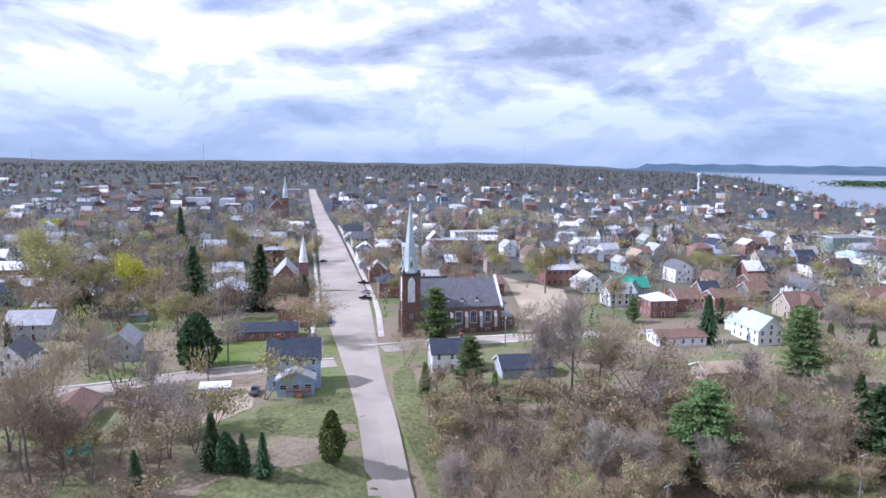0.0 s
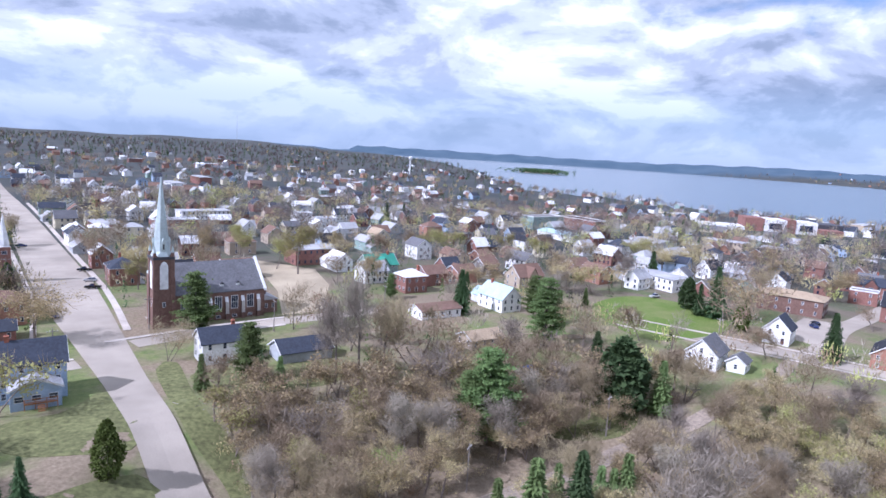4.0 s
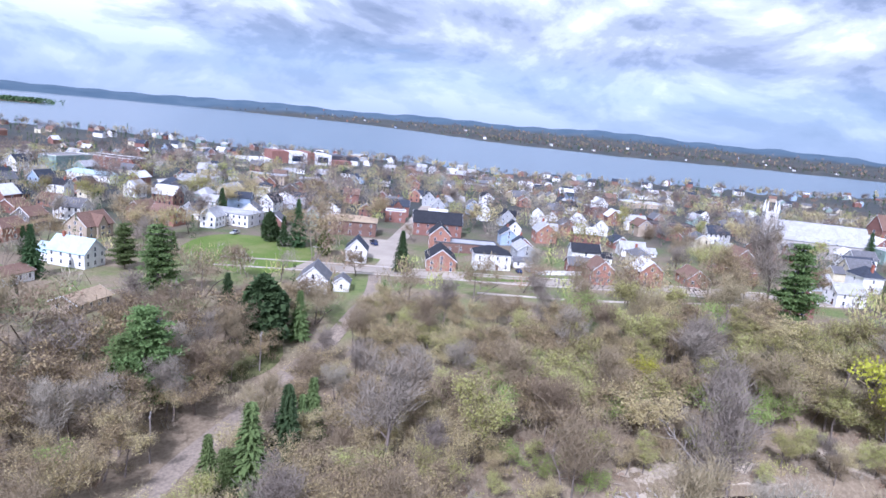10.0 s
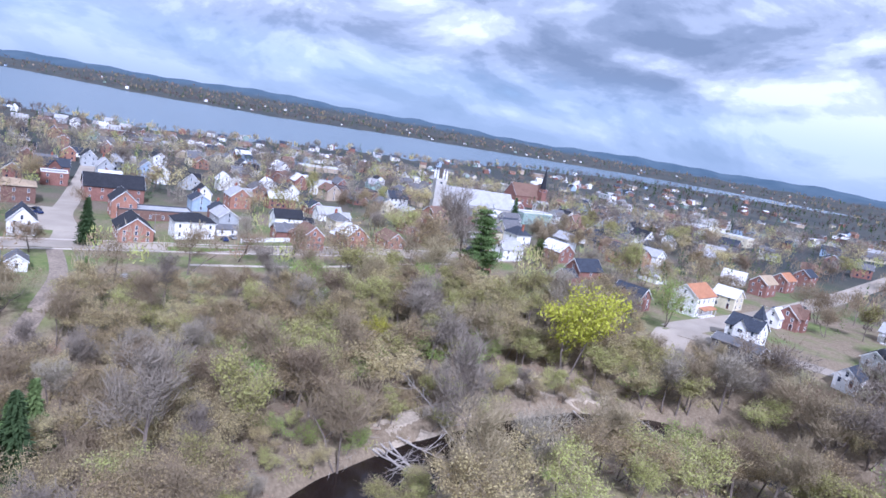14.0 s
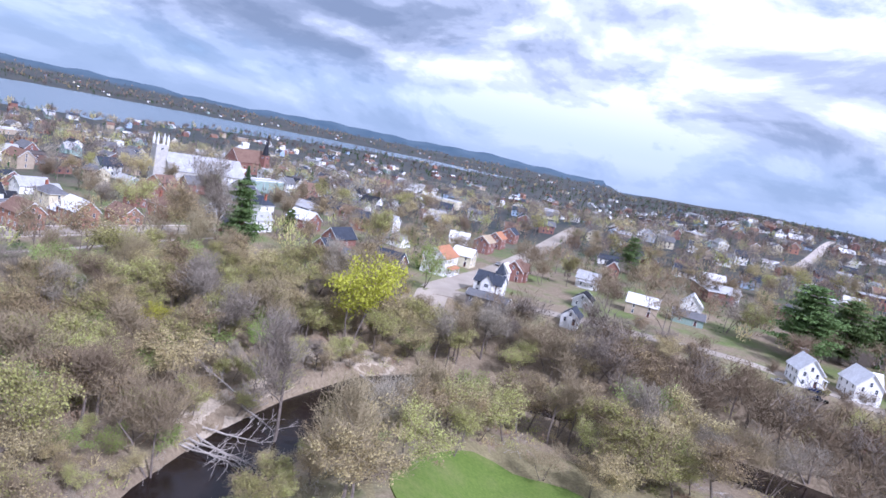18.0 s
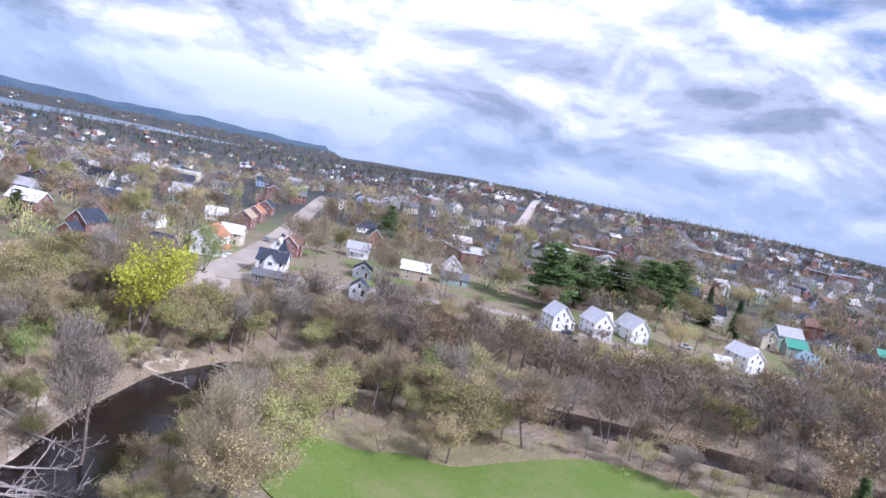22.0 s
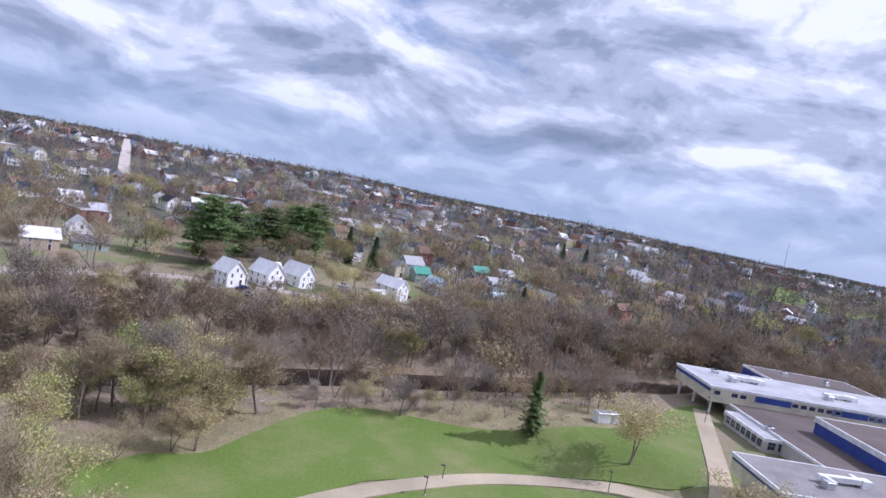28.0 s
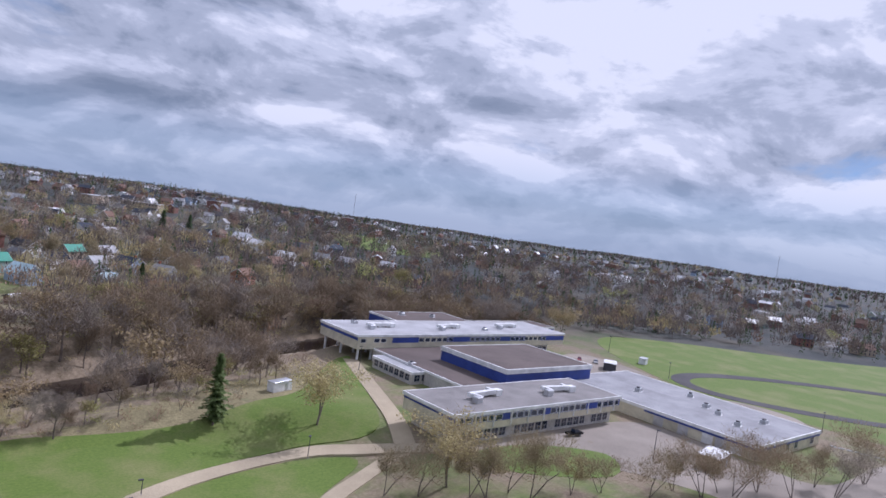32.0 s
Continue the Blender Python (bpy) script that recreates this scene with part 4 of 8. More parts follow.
def openings(parent, L, W, H, gable_rise, storeys, wins=True, door_side=0, rng=random, dense=1.0):
    """Windows on all four sides, and a front door."""
    step = H / storeys
    for side, (run, half, ang) in enumerate(((L, W / 2, 0), (W, L / 2, 90), (L, W / 2, 180), (W, L / 2, 270))):
        n = max(1, round(run / 3.4 * dense))
        turn = Matrix.Rotation(radians(ang), 4, "Z")
        away = dense < 1 and (parent.matrix_basis.to_3x3() @ turn.to_3x3() @ Vector((0, -1, 0))).dot(parent.matrix_basis.translation - Vector((0, 40, 0))) > 0
        if away:
            continue
        for s in range(storeys):
            for k in range(n):
                u = (k + 0.5) / n * run - run / 2
                if s == 0 and side == door_side and k == n // 2:
                    child("door", DOOR, parent, turn @ Matrix.Translation((u, -half - 0.004, 0.35)))
                    continue
                child("window", WIN, parent, turn @ Matrix.Translation((u, -half - 0.004, s * step + min(1.0, step - 1.75))))
        if gable_rise > 2.2 and side in (1, 3):
            child("window", WIN, parent, turn @ Matrix.Translation((0, -half - 0.004, H + 0.15)))


def house(x, y, yaw, L, W, H, rise, wall, roof, style="gable", extras="", z=None, name="house", label="", dense=1.0):
    """A house: walls, roof, windows, door; extras: c chimney, p porch, w side wing, d front gable, s steps, g garage door."""
    rng = random.Random(int(x * 13 + y * 7))
    top = new(name)
    top.matrix_basis = pose(x, y, ground_z(x, y) if z is None else z, 0, 0, yaw)
    storeys = 1 if H < 4.4 else (2 if H < 7.6 else 3)
    child("wall", shell(L, W, H, rise, style == "gable").mesh("wall", [WALL[wall]]), top)
    rb = {"gable": roof_gable, "hip": roof_hip}.get(style)
    rb = rb(L, W, H, rise) if rb else roof_flat(L, W, H)
    child("roof", rb.mesh("roof", [ROOF[roof], M_TRIM if wall not in ("brown",) else M_DARKTRIM]), top)
    if "o" not in extras:
        openings(top, L, W, H, rise if style == "gable" else 0, storeys, dense=dense, door_side=rng.choice((0, 1, 3)))
    if "g" in extras:
        for u in (-1.6, 1.6) if W > 6 else (0,):
            child("garage_door", GARAGE_DOOR, top, Matrix.Rotation(radians(90), 4, "Z") @ Matrix.Translation((u, -L / 2 - 0.004, 0.0)))
    if "c" in extras:
        child("chimney", CHIMNEY, top, Matrix.Translation((rng.choice((-1, 1)) * L * 0.3, rng.uniform(-0.4, 0.4), H + rise + 0.1)))
    if "p" in extras:      # a porch along the side that faces -y
        b = Build()
        pl = L * 0.7
        b.box(-pl / 2, -W / 2 - 2.2, -2.0, pl / 2, -W / 2, 0.3)
        b.add([(-pl / 2 - 0.2, -W / 2 - 2.5, 2.7), (pl / 2 + 0.2, -W / 2 - 2.5, 2.7), (pl / 2 + 0.2, -W / 2, 3.3), (-pl / 2 - 0.2, -W / 2, 3.3),
               (-pl / 2 - 0.2, -W / 2 - 2.5, 2.85), (pl / 2 + 0.2, -W / 2 - 2.5, 2.85), (pl / 2 + 0.2, -W / 2, 3.45), (-pl / 2 - 0.2, -W / 2, 3.45)],
              [(3, 2, 1, 0), (4, 5, 6, 7), (0, 1, 5, 4), (1, 2, 6, 5), (2, 3, 7, 6), (3, 0, 4, 7)], 1)
        for u in np.linspace(-pl / 2 + 0.15, pl / 2 - 0.15, 4):
            b.box(u - 0.07, -W / 2 - 2.15, 0.3, u + 0.07, -W / 2 - 2.0, 2.72)
        child("porch", b.mesh("porch", [M_TRIM, ROOF[roof]]), top)
    if "d" in extras:      # cross gable toward -y
        w2, out, h2 = min(L * 0.42, 5.0), 1.2, rise * 0.86
        b = Build()
        v = [(-w2 / 2, -W / 2 - out, -2.0), (w2 / 2, -W / 2 - out, -2.0), (w2 / 2, -W / 2 + 0.5, -2.0), (-w2 / 2, -W / 2 + 0.5, -2.0)]
        v += [(a, c, H) for a, c, _ in v] + [(0, -W / 2 - out, H + h2)]
        b.add(v, [(0, 1, 5, 8, 4), (1, 2, 6, 5), (3, 0, 4, 7)])
        wing = child("front_bay", b.mesh("front_bay", [WALL[wall]]), top)
        b = Build()
        k = h2 / (w2 / 2)
        o = w2 / 2 + 0.35
        back = 0.0 - W * 0.04
        sec = [(-o, H - 0.35 * k), (0, H + h2), (o, H - 0.35 * k)]
        q = [(a, yy, zz + dz) for yy in (-W / 2 - out - 0.35, back) for dz in (0.03, 0.22) for a, zz in sec]
        b.add(q, [(3, 9, 10, 4), (4, 10, 11, 5), (0, 1, 7, 6), (1, 2, 8, 7), (0, 6, 9, 3), (2, 5, 11, 8), (0, 3, 4, 1), (1, 4, 5, 2)])
        child("bay_roof", b.mesh("bay_roof", [ROOF[roof]]), top)
        for s in range(storeys):
            child("window", WIN_WIDE, wing, Matrix.Translation((0, -W / 2 - out - 0.004, s * H / storeys + min(1.0, H / storeys - 1.6))))
    if "w" in extras:      # lower rear wing at +x
        l2, w2, h2 = L * 0.5, W * 0.72, H * 0.62
        off = Matrix.Translation((L / 2 + l2 / 2, 0.15 * W * rng.choice((-1, 1)) * 0.6, 0))
        wing = child("wing", shell(l2, w2, h2, rise * 0.6).mesh("wing", [WALL[wall]]), top, off)
        child("wing_roof", roof_gable(l2 - 0.5, w2, h2, rise * 0.6).mesh("wing_roof", [ROOF[roof], M_TRIM]), wing)
        for u in (-1, 1):
            child("window", WIN, wing, Matrix.Translation((u * l2 * 0.22, -w2 / 2 - 0.004, 0.9)))
    HOUSES.append((x, y, max(L, W) / 2))
    st = {1: "single-storey", 2: "two-storey", 3: "three-storey"}[storeys]
    cat = "garage" if name == "garage" else ("shed" if name == "shed" else "house")
    says = label or f"{st} {WALL_SAYS[wall]} {'building' if style == 'flat' else ('garage' if cat == 'garage' else 'shed' if cat == 'shed' else 'house')} with a {ROOF_SAYS[roof]}"
    return tagged(top, says, "building" if style == "flat" else cat, "town houses" if cat == "house" and style != "flat" else "")


# ---------------------------------------------------------------- ground, water and roads
build_ground()


def build_water():
    az = np.linspace(14, 137, 160)
    near, far = np.interp(az, LAKE_AZ, LAKE_NEAR) - 120, np.interp(az, LAKE_AZ, LAKE_FAR) + 90
    V = [(r * math.sin(radians(a)), r * math.cos(radians(a)), LAKE_Z) for a, n, f in zip(az, near, far) for r in np.linspace(n, f, 6)]
    F = [(i * 6 + j, i * 6 + j + 1, i * 6 + j + 7, i * 6 + j + 6) for i in range(159) for j in range(5)]
    tagged(new("lake_water", mesh_of("lake_water", V, [f[::-1] for f in F], [M_LAKE])), "wide grey-blue lake with low waves", "water", kind="structure")
    C = smooth_line(RIVER, 3.0)
    T = np.gradient(C, axis=0)
    T /= np.linalg.norm(T, axis=1, keepdims=True)
    N = np.stack([-T[:, 1], T[:, 0]], 1)
    V = [(*(c + n * s), RIVER_Z) for c, n in zip(C, N) for s in (-13, -4, 4, 13)]
    F = [(i * 4 + j, i * 4 + 4 + j, i * 4 + 5 + j, i * 4 + 1 + j)[::-1] for i in range(len(C) - 1) for j in range(3)]
    tagged(new("river_water", mesh_of("river_water", V, F, [M_RIVER])), "dark slow river winding through bare woods", "water", kind="structure")


build_water()
MAIN = [(-4, 88, 9.5), (-8, 112, 9), (-17.5, 156, 9), (-25, 192, 12), (-37, 250, 18), (-47.5, 303, 19), (-101, 558, 15), (-158, 815, 13), (-230, 1150, 12)]
CROSS_W = [(-30, 180), (-51, 173), (-67, 167), (-85, 157), (-106, 150), (-150, 136)]
CROSS_E = [(-18, 194), (7, 204), (37, 211), (75, 219)]
EAST_ST = [(140, 185), (155, 160), (168, 138), (178, 112), (184, 86), (194, 58), (212, 18), (232, -25)]
PARK_ST = [(166, 133), (190, 141), (215, 154), (243, 163), (300, 182), (380, 210)]
SOUTH_ST = [(134, -52), (146, -62), (161, -84), (185, -119), (235, -182), (287, -248), (340, -320)]
ROW_ST = [(145, -62), (124, -92), (100, -118), (78, -138), (60, -146), (20, -165), (-30, -185)]
FAR_ST = [(205, -400), (234, -470), (330, -700), (495, -1099)]
DIRT = [(20, 99), (36, 103), (46, 106), (81, 112), (104, 112), (134, 119), (163, 133)]
SCHOOL_RD = [(30, 0), (8, -23), (-11, -36), (-28, -43.5), (-50, -47), (-63, -41), (-74, -33), (-84, -26)]
SCHOOL_RD2 = [(-72, -37), (-80, -54), (-94, -90), (-101, -108)]
SCHOOL_RD3 = [(-30, -12), (-46, -25), (-60, -32), (-72, -35)]
ribbon("road", MAIN, 12, M_ASPHALT, 0.10, label="wide worn pale asphalt main street", across=8)
ribbon("road", CROSS_W, 6.5, M_ASPHALT, 0.07, label="narrow asphalt side street")
ribbon("road", CROSS_E, 7, M_ASPHALT, 0.07, label="narrow asphalt side street past the church")
ribbon("road", EAST_ST, 9, M_ASPHALT, 0.07, label="asphalt street along the wooded slope")
ribbon("road", PARK_ST, 8, M_ASPHALT, 0.06, label="asphalt street running toward the lake")
ribbon("road", SOUTH_ST, 11, M_ASPHALT, 0.07, label="asphalt street lined with brick houses")
ribbon("road", ROW_ST, 7, M_ASPHALT, 0.06, label="narrow street past white houses")
ribbon("road", FAR_ST, 9, M_CONC, 0.5, label="pale distant street climbing the hill")
ribbon("dirt_track", DIRT, 4.5, M_DIRT, 0.06, label="rutted dirt track through the woods", category="track")
ribbon("gravel_path", SCHOOL_RD, 4.6, M_GRAVEL, 0.30, label="sandy gravel drive across the field", category="path")
ribbon("gravel_path", SCHOOL_RD2, 5, M_GRAVEL, 0.28, label="gravel drive beside the school", category="path")
ribbon("gravel_path", SCHOOL_RD3, 4, M_GRAVEL, 0.26, label="gravel branch path", category="path")


def beside(pts, off, keep=lambda p: True):
    C = smooth_line([p[:2] for p in pts], 4.0)
    T = np.gradient(C, axis=0)
    T /= np.linalg.norm(T, axis=1, keepdims=True)
    Q = C + np.stack([T[:, 1], -T[:, 0]], 1) * off
    return [tuple(q) for q in Q[::4] if keep(q)]


ribbon("pavement", beside([(-31, 206), (-37, 250), (-47.5, 303), (-101, 558)], 11.5), 2.0, M_CONC, 0.2, label="pale concrete pavement with kerb", category="pavement")
ribbon("pavement", beside([(-31, 206), (-37, 250), (-47.5, 303), (-101, 558)], -11.5), 1.6, M_CONC, 0.2, label="narrow concrete pavement with kerb", category="pavement")
ribbon("pavement", beside([(-25, 197), (7, 208), (37, 215)], 0.0), 1.6, M_CONC, 0.2, label="concrete pavement beside the church", category="pavement")
ribbon("pavement", beside([(7, 200), (37, 207)], 0.0), 1.4, M_CONC, 0.2, label="concrete pavement beside the garden", category="pavement")
ribbon("pavement", beside(EAST_ST, 6.6), 1.5, M_CONC, 0.18, label="concrete pavement above the slope", category="pavement")
ribbon("pavement", beside(EAST_ST, -6.4), 1.5, M_CONC, 0.18, label="concrete pavement in front of the houses", category="pavement")
ribbon("pavement", [(158, 92), (165, 66), (175, 46), (188, 28), (205, 0)], 2.0, M_CONC, 0.12, label="pale footpath along the top of the slope", category="path")
ribbon("pavement", beside(CROSS_W, 4.2), 1.2, M_CONC, 0.18, label="pale concrete kerb strip", category="pavement")
patch("rough_grass", [(66, -18), (62, -2), (52, 14), (30, 14), (10, -20), (-20, -60), (-64, -62), (-80, -84), (-60, -92), (-34, -84), (-12, -82), (12, -84), (30, -66), (46, -44), (60, -30)],
      M_DRY, 0.04, "dry tan grass round the playing field", "grass")
patch("playing_field", [(54, -16), (50, -2), (39, 12), (20, 8), (8, -12), (4, -30), (-11, -38), (-28, -46), (-50, -50), (-68, -46), (-78, -58), (-94, -96), (-103, -112), (-90, -104), (-66, -78), (-50, -72), (-33, -68), (-20, -68), (-9, -69), (4, -70), (16, -64), (26, -46), (32, -34), (41, -30), (48, -22)],
      M_TURF, 0.24, "bright green mown playing field", "grass")
patch("lawn", [(6, -20), (-11, -33.5), (-28, -41), (-48, -44), (-60, -38), (-46, -28), (-28, -14), (2, -6)], M_TURF, 0.08, "green lawn inside the drive", "grass")
patch("lawn", [(-80, -24), (-100, -24), (-116, -12), (-105, -2), (-84, -12)], M_TURF, 0.08, "green lawn before the school", "grass")
patch("lawn", [(143, 205), (174, 217), (188, 196), (176, 168), (146, 160), (132, 168)], M_TURF, 0.08, "green vacant lot beside the street", "grass")
patch("lawn", [(-42, 112), (-32, 117), (-21, 124), (-14, 124), (-9, 108), (-10, 100), (-40, 100)], M_LAWN, 0.08, "rough green bank beside the road", "grass")
patch("lawn", [(-42, 146), (-31, 150), (-23, 160), (-17, 142), (-18, 132), (-28, 130), (-38, 134)], M_LAWN, 0.08, "green lawn behind the blue house", "grass")
patch("lawn", [(-70, 190), (-62, 202), (-48, 198), (-45, 181), (-60, 176)], M_TURF, 0.08, "green lawn beside the side street", "grass")
patch("lawn", [(-13, 172), (-8, 176), (-5, 150), (1, 133), (2, 112), (-1, 104), (-2, 122), (-9, 142)], M_LAWN, 0.08, "grassy verge sloping from the road", "grass")
patch("lawn", [(-5, 160), (-4, 168), (14, 169), (30, 168), (28, 155), (11, 152), (-3, 150)], M_LAWN, 0.07, "green lawn round the white house", "grass")
patch("lawn", [(70, 160), (97, 161), (98, 150), (84, 146), (68, 147)], M_LAWN, 0.07, "rough green lot below the gardens", "grass")
patch("lawn", [(68, 124), (80, 117), (90, 118), (95, 126), (84, 132)], M_LAWN, 0.07, "grassy clearing beside the dirt track", "grass")
patch("lawn", [(150, 47), (168, 47), (182, 30), (176, 26), (156, 30)], M_LAWN, 0.07, "grassy top of the wooded slope", "grass")
patch("lawn", [(175, 103), (184, 103), (192, 84), (186, 80), (176, 96)], M_TURF, 0.08, "mown verge before the white house", "grass")
patch("car_park", [(31, 318), (55, 290), (53, 258), (40, 218), (26, 216), (31, 250)], M_GRAVEL, 0.07, "sandy gravel car park behind the church", "parking", curved=False)
patch("car_park", [(188, 139), (206, 148), (226, 160), (221, 172), (200, 163), (186, 152)], M_ASPHALT, 0.1, "asphalt car park of the apartments", "parking", curved=False)
patch("yard", [(-64, 158), (-47, 160), (-44, 146), (-50, 136), (-66, 143)], M_GRAVEL, 0.08, "sandy gravel yard beside the blue house", "yard", curved=False)
patch("yard", [(-83, -27), (-150, -27), (-153, 8), (-158, 24), (-200, 26), (-215, 40), (-130, 40), (-118, 12), (-108, -6)], M_YARD, 0.06, "pale worn asphalt school yard", "yard")
patch("yard", [(-205, -62), (-222, -66), (-226, -98), (-216, -104), (-176, -92), (-176, -64), (-200, -40), (-222, -30), (-224, -8), (-202, 0)], M_YARD, 0.06, "sandy service yard behind the school", "yard")
patch("playing_field", [(-228, -72), (-292, -136), (-405, -70), (-520, 0), (-520, 130), (-300, 120), (-238, 52), (-222, -8)], M_TURF, 0.05, "green sports field ringed by trees", "grass")
c0, ax = np.array((-298.0, -1.0)), np.array((-0.79, 0.61))
oval = [tuple(c0 + ax * 88 * math.cos(a) * (1 + 0.12 * math.sin(a) ** 2) + np.array((-ax[1], ax[0])) * 33 * math.sin(a)) for a in np.linspace(0, 2 * math.pi, 25)]
ribbon("running_track", oval, 7.5, M_TRACK, 0.15, label="dark cinder running track", category="track")
patch("yard", [(120, 2), (116, -14), (112, -28), (119, -33), (125, -16)], M_SAND, 0.07, "bare sandy river bank", "bank")
patch("yard", [(86, 34), (78, 30), (96, 14), (104, 2), (108, 8), (98, 24)], M_SAND, 0.07, "bare sandy river bank", "bank")
patch("lawn", [(-330, -455), (-352, -560), (-470, -600), (-470, -500), (-400, -440)], M_TURF, 0.3, "green hillside lawn below the distant brick block", "grass")


# ---------------------------------------------------------------- houses of the town
house(-37.7, 162.7, 10, 13, 9, 8, 4, "blue", "dark", extras="c")
house(-51.2, 223.0, 10, 11, 9, 6.8, 2.6, "orange", "brown", "hip", extras="c")
house(-56.1, 205.8, 10, 19, 8, 3, 2, "brick", "dark")
house(-86.4, 259.2, 100, 17, 14, 5, 3, "brick", "light", extras="o", dense=0.7)
house(-91.9, 183.7, 100, 10, 8, 5, 3.4, "grey", "light", extras="c")
house(-55.3, 154.5, 10, 6.5, 4, 2.4, 0.7, "white", "white", extras="o", name="garage")
house(-81.4, 136.7, 100, 16, 9, 2.8, 2, "tan", "brown")
house(-196.3, 296.3, 10, 14, 9, 6, 3, "brick", "white", extras="cp", dense=0.7)
house(-187.8, 303.0, 10, 8, 7, 6, 2.5, "cream", "white", dense=0.7)
house(-167.9, 245.6, 10, 10, 8, 6, 3, "green", "dark", dense=0.7)
house(-129.4, 201.7, 10, 13, 9, 5.5, 3.5, "grey", "light")
house(-143.1, 232.6, 10, 8, 6, 4, 2, "cream", "white", extras="o", dense=0.7)
house(-113.2, 168.9, 100, 10, 7, 5, 3.6, "white", "grey")
house(-106.9, 225.2, 10, 5, 3.5, 2.4, 1, "green", "grey", extras="o", name="shed")
house(2.4, 176.6, 10, 11, 8, 5.6, 3, "white", "dark", extras="c")
house(22.6, 173.5, 10, 14, 9, 2.8, 2.5, "grey", "dark", extras="og", name="garage")
house(-22.2, 273.5, 100, 12, 10, 6.5, 3, "brick", "dark", "hip", extras="cp", dense=0.7)
house(-30.9, 307.1, 100, 10, 8, 6, 3.6, "brick", "white", extras="c", dense=0.7)
house(-44.8, 380.0, 100, 12, 8, 5, 3.5, "brick", "white", dense=0.7)
house(-35.3, 384.7, 10, 9, 8, 6, 2, "cream", "white", "hip", dense=0.7)
house(-65.1, 472.2, 10, 14, 9, 6, 3, "green", "dark", dense=0.7)
house(-51.6, 461.7, 100, 9, 8, 6, 3, "tan", "brown", dense=0.7)
house(-131.2, 472.9, 100, 9, 8, 5.5, 3, "white", "grey", dense=0.7)
house(-113.0, 512.2, 10, 14, 8, 5, 2.5, "white", "white", dense=0.7)
house(2.7, 425.6, 10, 26, 12, 5, 0, "brick", "flatlight", "flat", dense=0.7)
house(-199.6, 362.8, 100, 9, 8, 5.5, 3, "grey", "light", dense=0.7)
house(-103.6, 265.2, 100, 9, 8, 5, 3, "white", "grey", dense=0.7)
house(-72.4, 250.5, 10, 9, 7, 4, 2, "white", "light", dense=0.7)
house(65.5, 288.8, 100, 12, 8, 5, 3.2, "white", "white", extras="w", dense=0.7)
house(74.0, 337.4, 10, 12, 9, 6, 3.5, "blue", "black", dense=0.7)
house(80.8, 279.1, 10, 15, 10, 4.5, 4, "green", "green", extras="cd", dense=0.7)
house(82.1, 243.0, 10, 10, 9, 6.5, 2.4, "brick", "white", "hip", extras="c")
house(115.6, 315.6, 100, 12, 9, 7, 3, "white", "grey", dense=0.7)
house(107.9, 357.3, 100, 11, 8, 6.5, 3, "cream", "tan", dense=0.7)
house(160.1, 360.3, 10, 14, 10, 6, 0, "brown", "flat", "flat", dense=0.7)
house(194.5, 413.4, 100, 10, 9, 6, 3, "brick", "white", dense=0.7)
house(104.6, 210.6, 100, 14, 9, 5, 4, "white", "cyan", extras="cw")
house(136.2, 244.4, 10, 14, 10, 5, 4.5, "tan", "brown", extras="d", dense=0.7)
house(132.1, 272.0, 10, 9, 8, 5, 3, "darkgrey", "brown", extras="p", dense=0.7)
house(177.1, 246.5, -80, 12, 9, 6, 2.5, "orange", "brown", dense=0.7)
house(175.3, 259.7, 10, 11, 8, 6, 3, "brick", "brown", dense=0.7)
house(197.7, 251.2, 10, 8, 7, 5, 3, "grey", "dark", dense=0.7)
house(76.0, 205.3, 10, 16, 9, 3, 1.5, "white", "brown")
house(75.8, 171.4, 10, 12, 8, 2.8, 1.8, "tan", "tan")
house(248.1, 245.6, 10, 11, 8, 5.5, 4, "white", "black", dense=0.7)
house(270.6, 434.7, 10, 32, 14, 10, 0, "green", "flat", "flat", dense=0.7)
house(309.4, 434.6, -80, 40, 16, 9, 0, "brick", "flatdark", "flat", dense=0.7)
house(250.5, 378.4, -80, 34, 16, 4, 1.5, "white", "cyan", extras="o", dense=0.7)
house(221.3, 315.7, 10, 9, 8, 6, 3, "white", "light", dense=0.7)
house(95.0, 428.3, 10, 14, 10, 6, 0, "white", "flatlight", "flat", dense=0.7)
house(86.2, 455.7, 10, 12, 10, 6, 0, "white", "flatlight", "flat", dense=0.7)
house(-5.4, 434.6, 100, 10, 8, 5, 4, "brick", "white", dense=0.7)
house(-19.5, 387.0, 10, 9, 8, 6, 2, "cream", "light", "hip", dense=0.7)
house(178.5, 150.2, 27, 10, 8, 5.2, 4, "white", "dark", extras="w")
house(227.4, 182.6, -63, 24, 14, 6.5, 2, "brown", "tan", "hip", dense=0.7)
house(132.2, 138.0, 27, 11, 9, 4.5, 4, "white", "grey")
house(137.3, 131.0, 27, 6, 5, 3, 1.8, "white", "grey")
house(189.3, 119.3, 27, 15, 11, 4.5, 4, "orange", "black")
house(227.2, 136.5, 27, 12, 9, 7, 4, "orange", "black", dense=0.7)
house(259.8, 152.2, -63, 24, 12, 6.5, 5, "brick", "black", dense=0.7)
house(229.6, 124.8, -63, 28, 12, 4, 0, "brown", "flatlight", "flat", dense=0.7)
house(200.8, 102.5, -63, 14, 10, 6.2, 2.8, "white", "black", "hip")
house(210.8, 92.7, -63, 8, 6, 2.6, 1.2, "white", "grey", extras="g", name="garage", dense=0.7)
house(199.9, 60.3, 27, 11, 8, 5.5, 3.4, "orange", "brown", extras="w")
house(208.2, 44.7, 27, 11, 8.5, 5.8, 3.6, "orange", "white", extras="w")
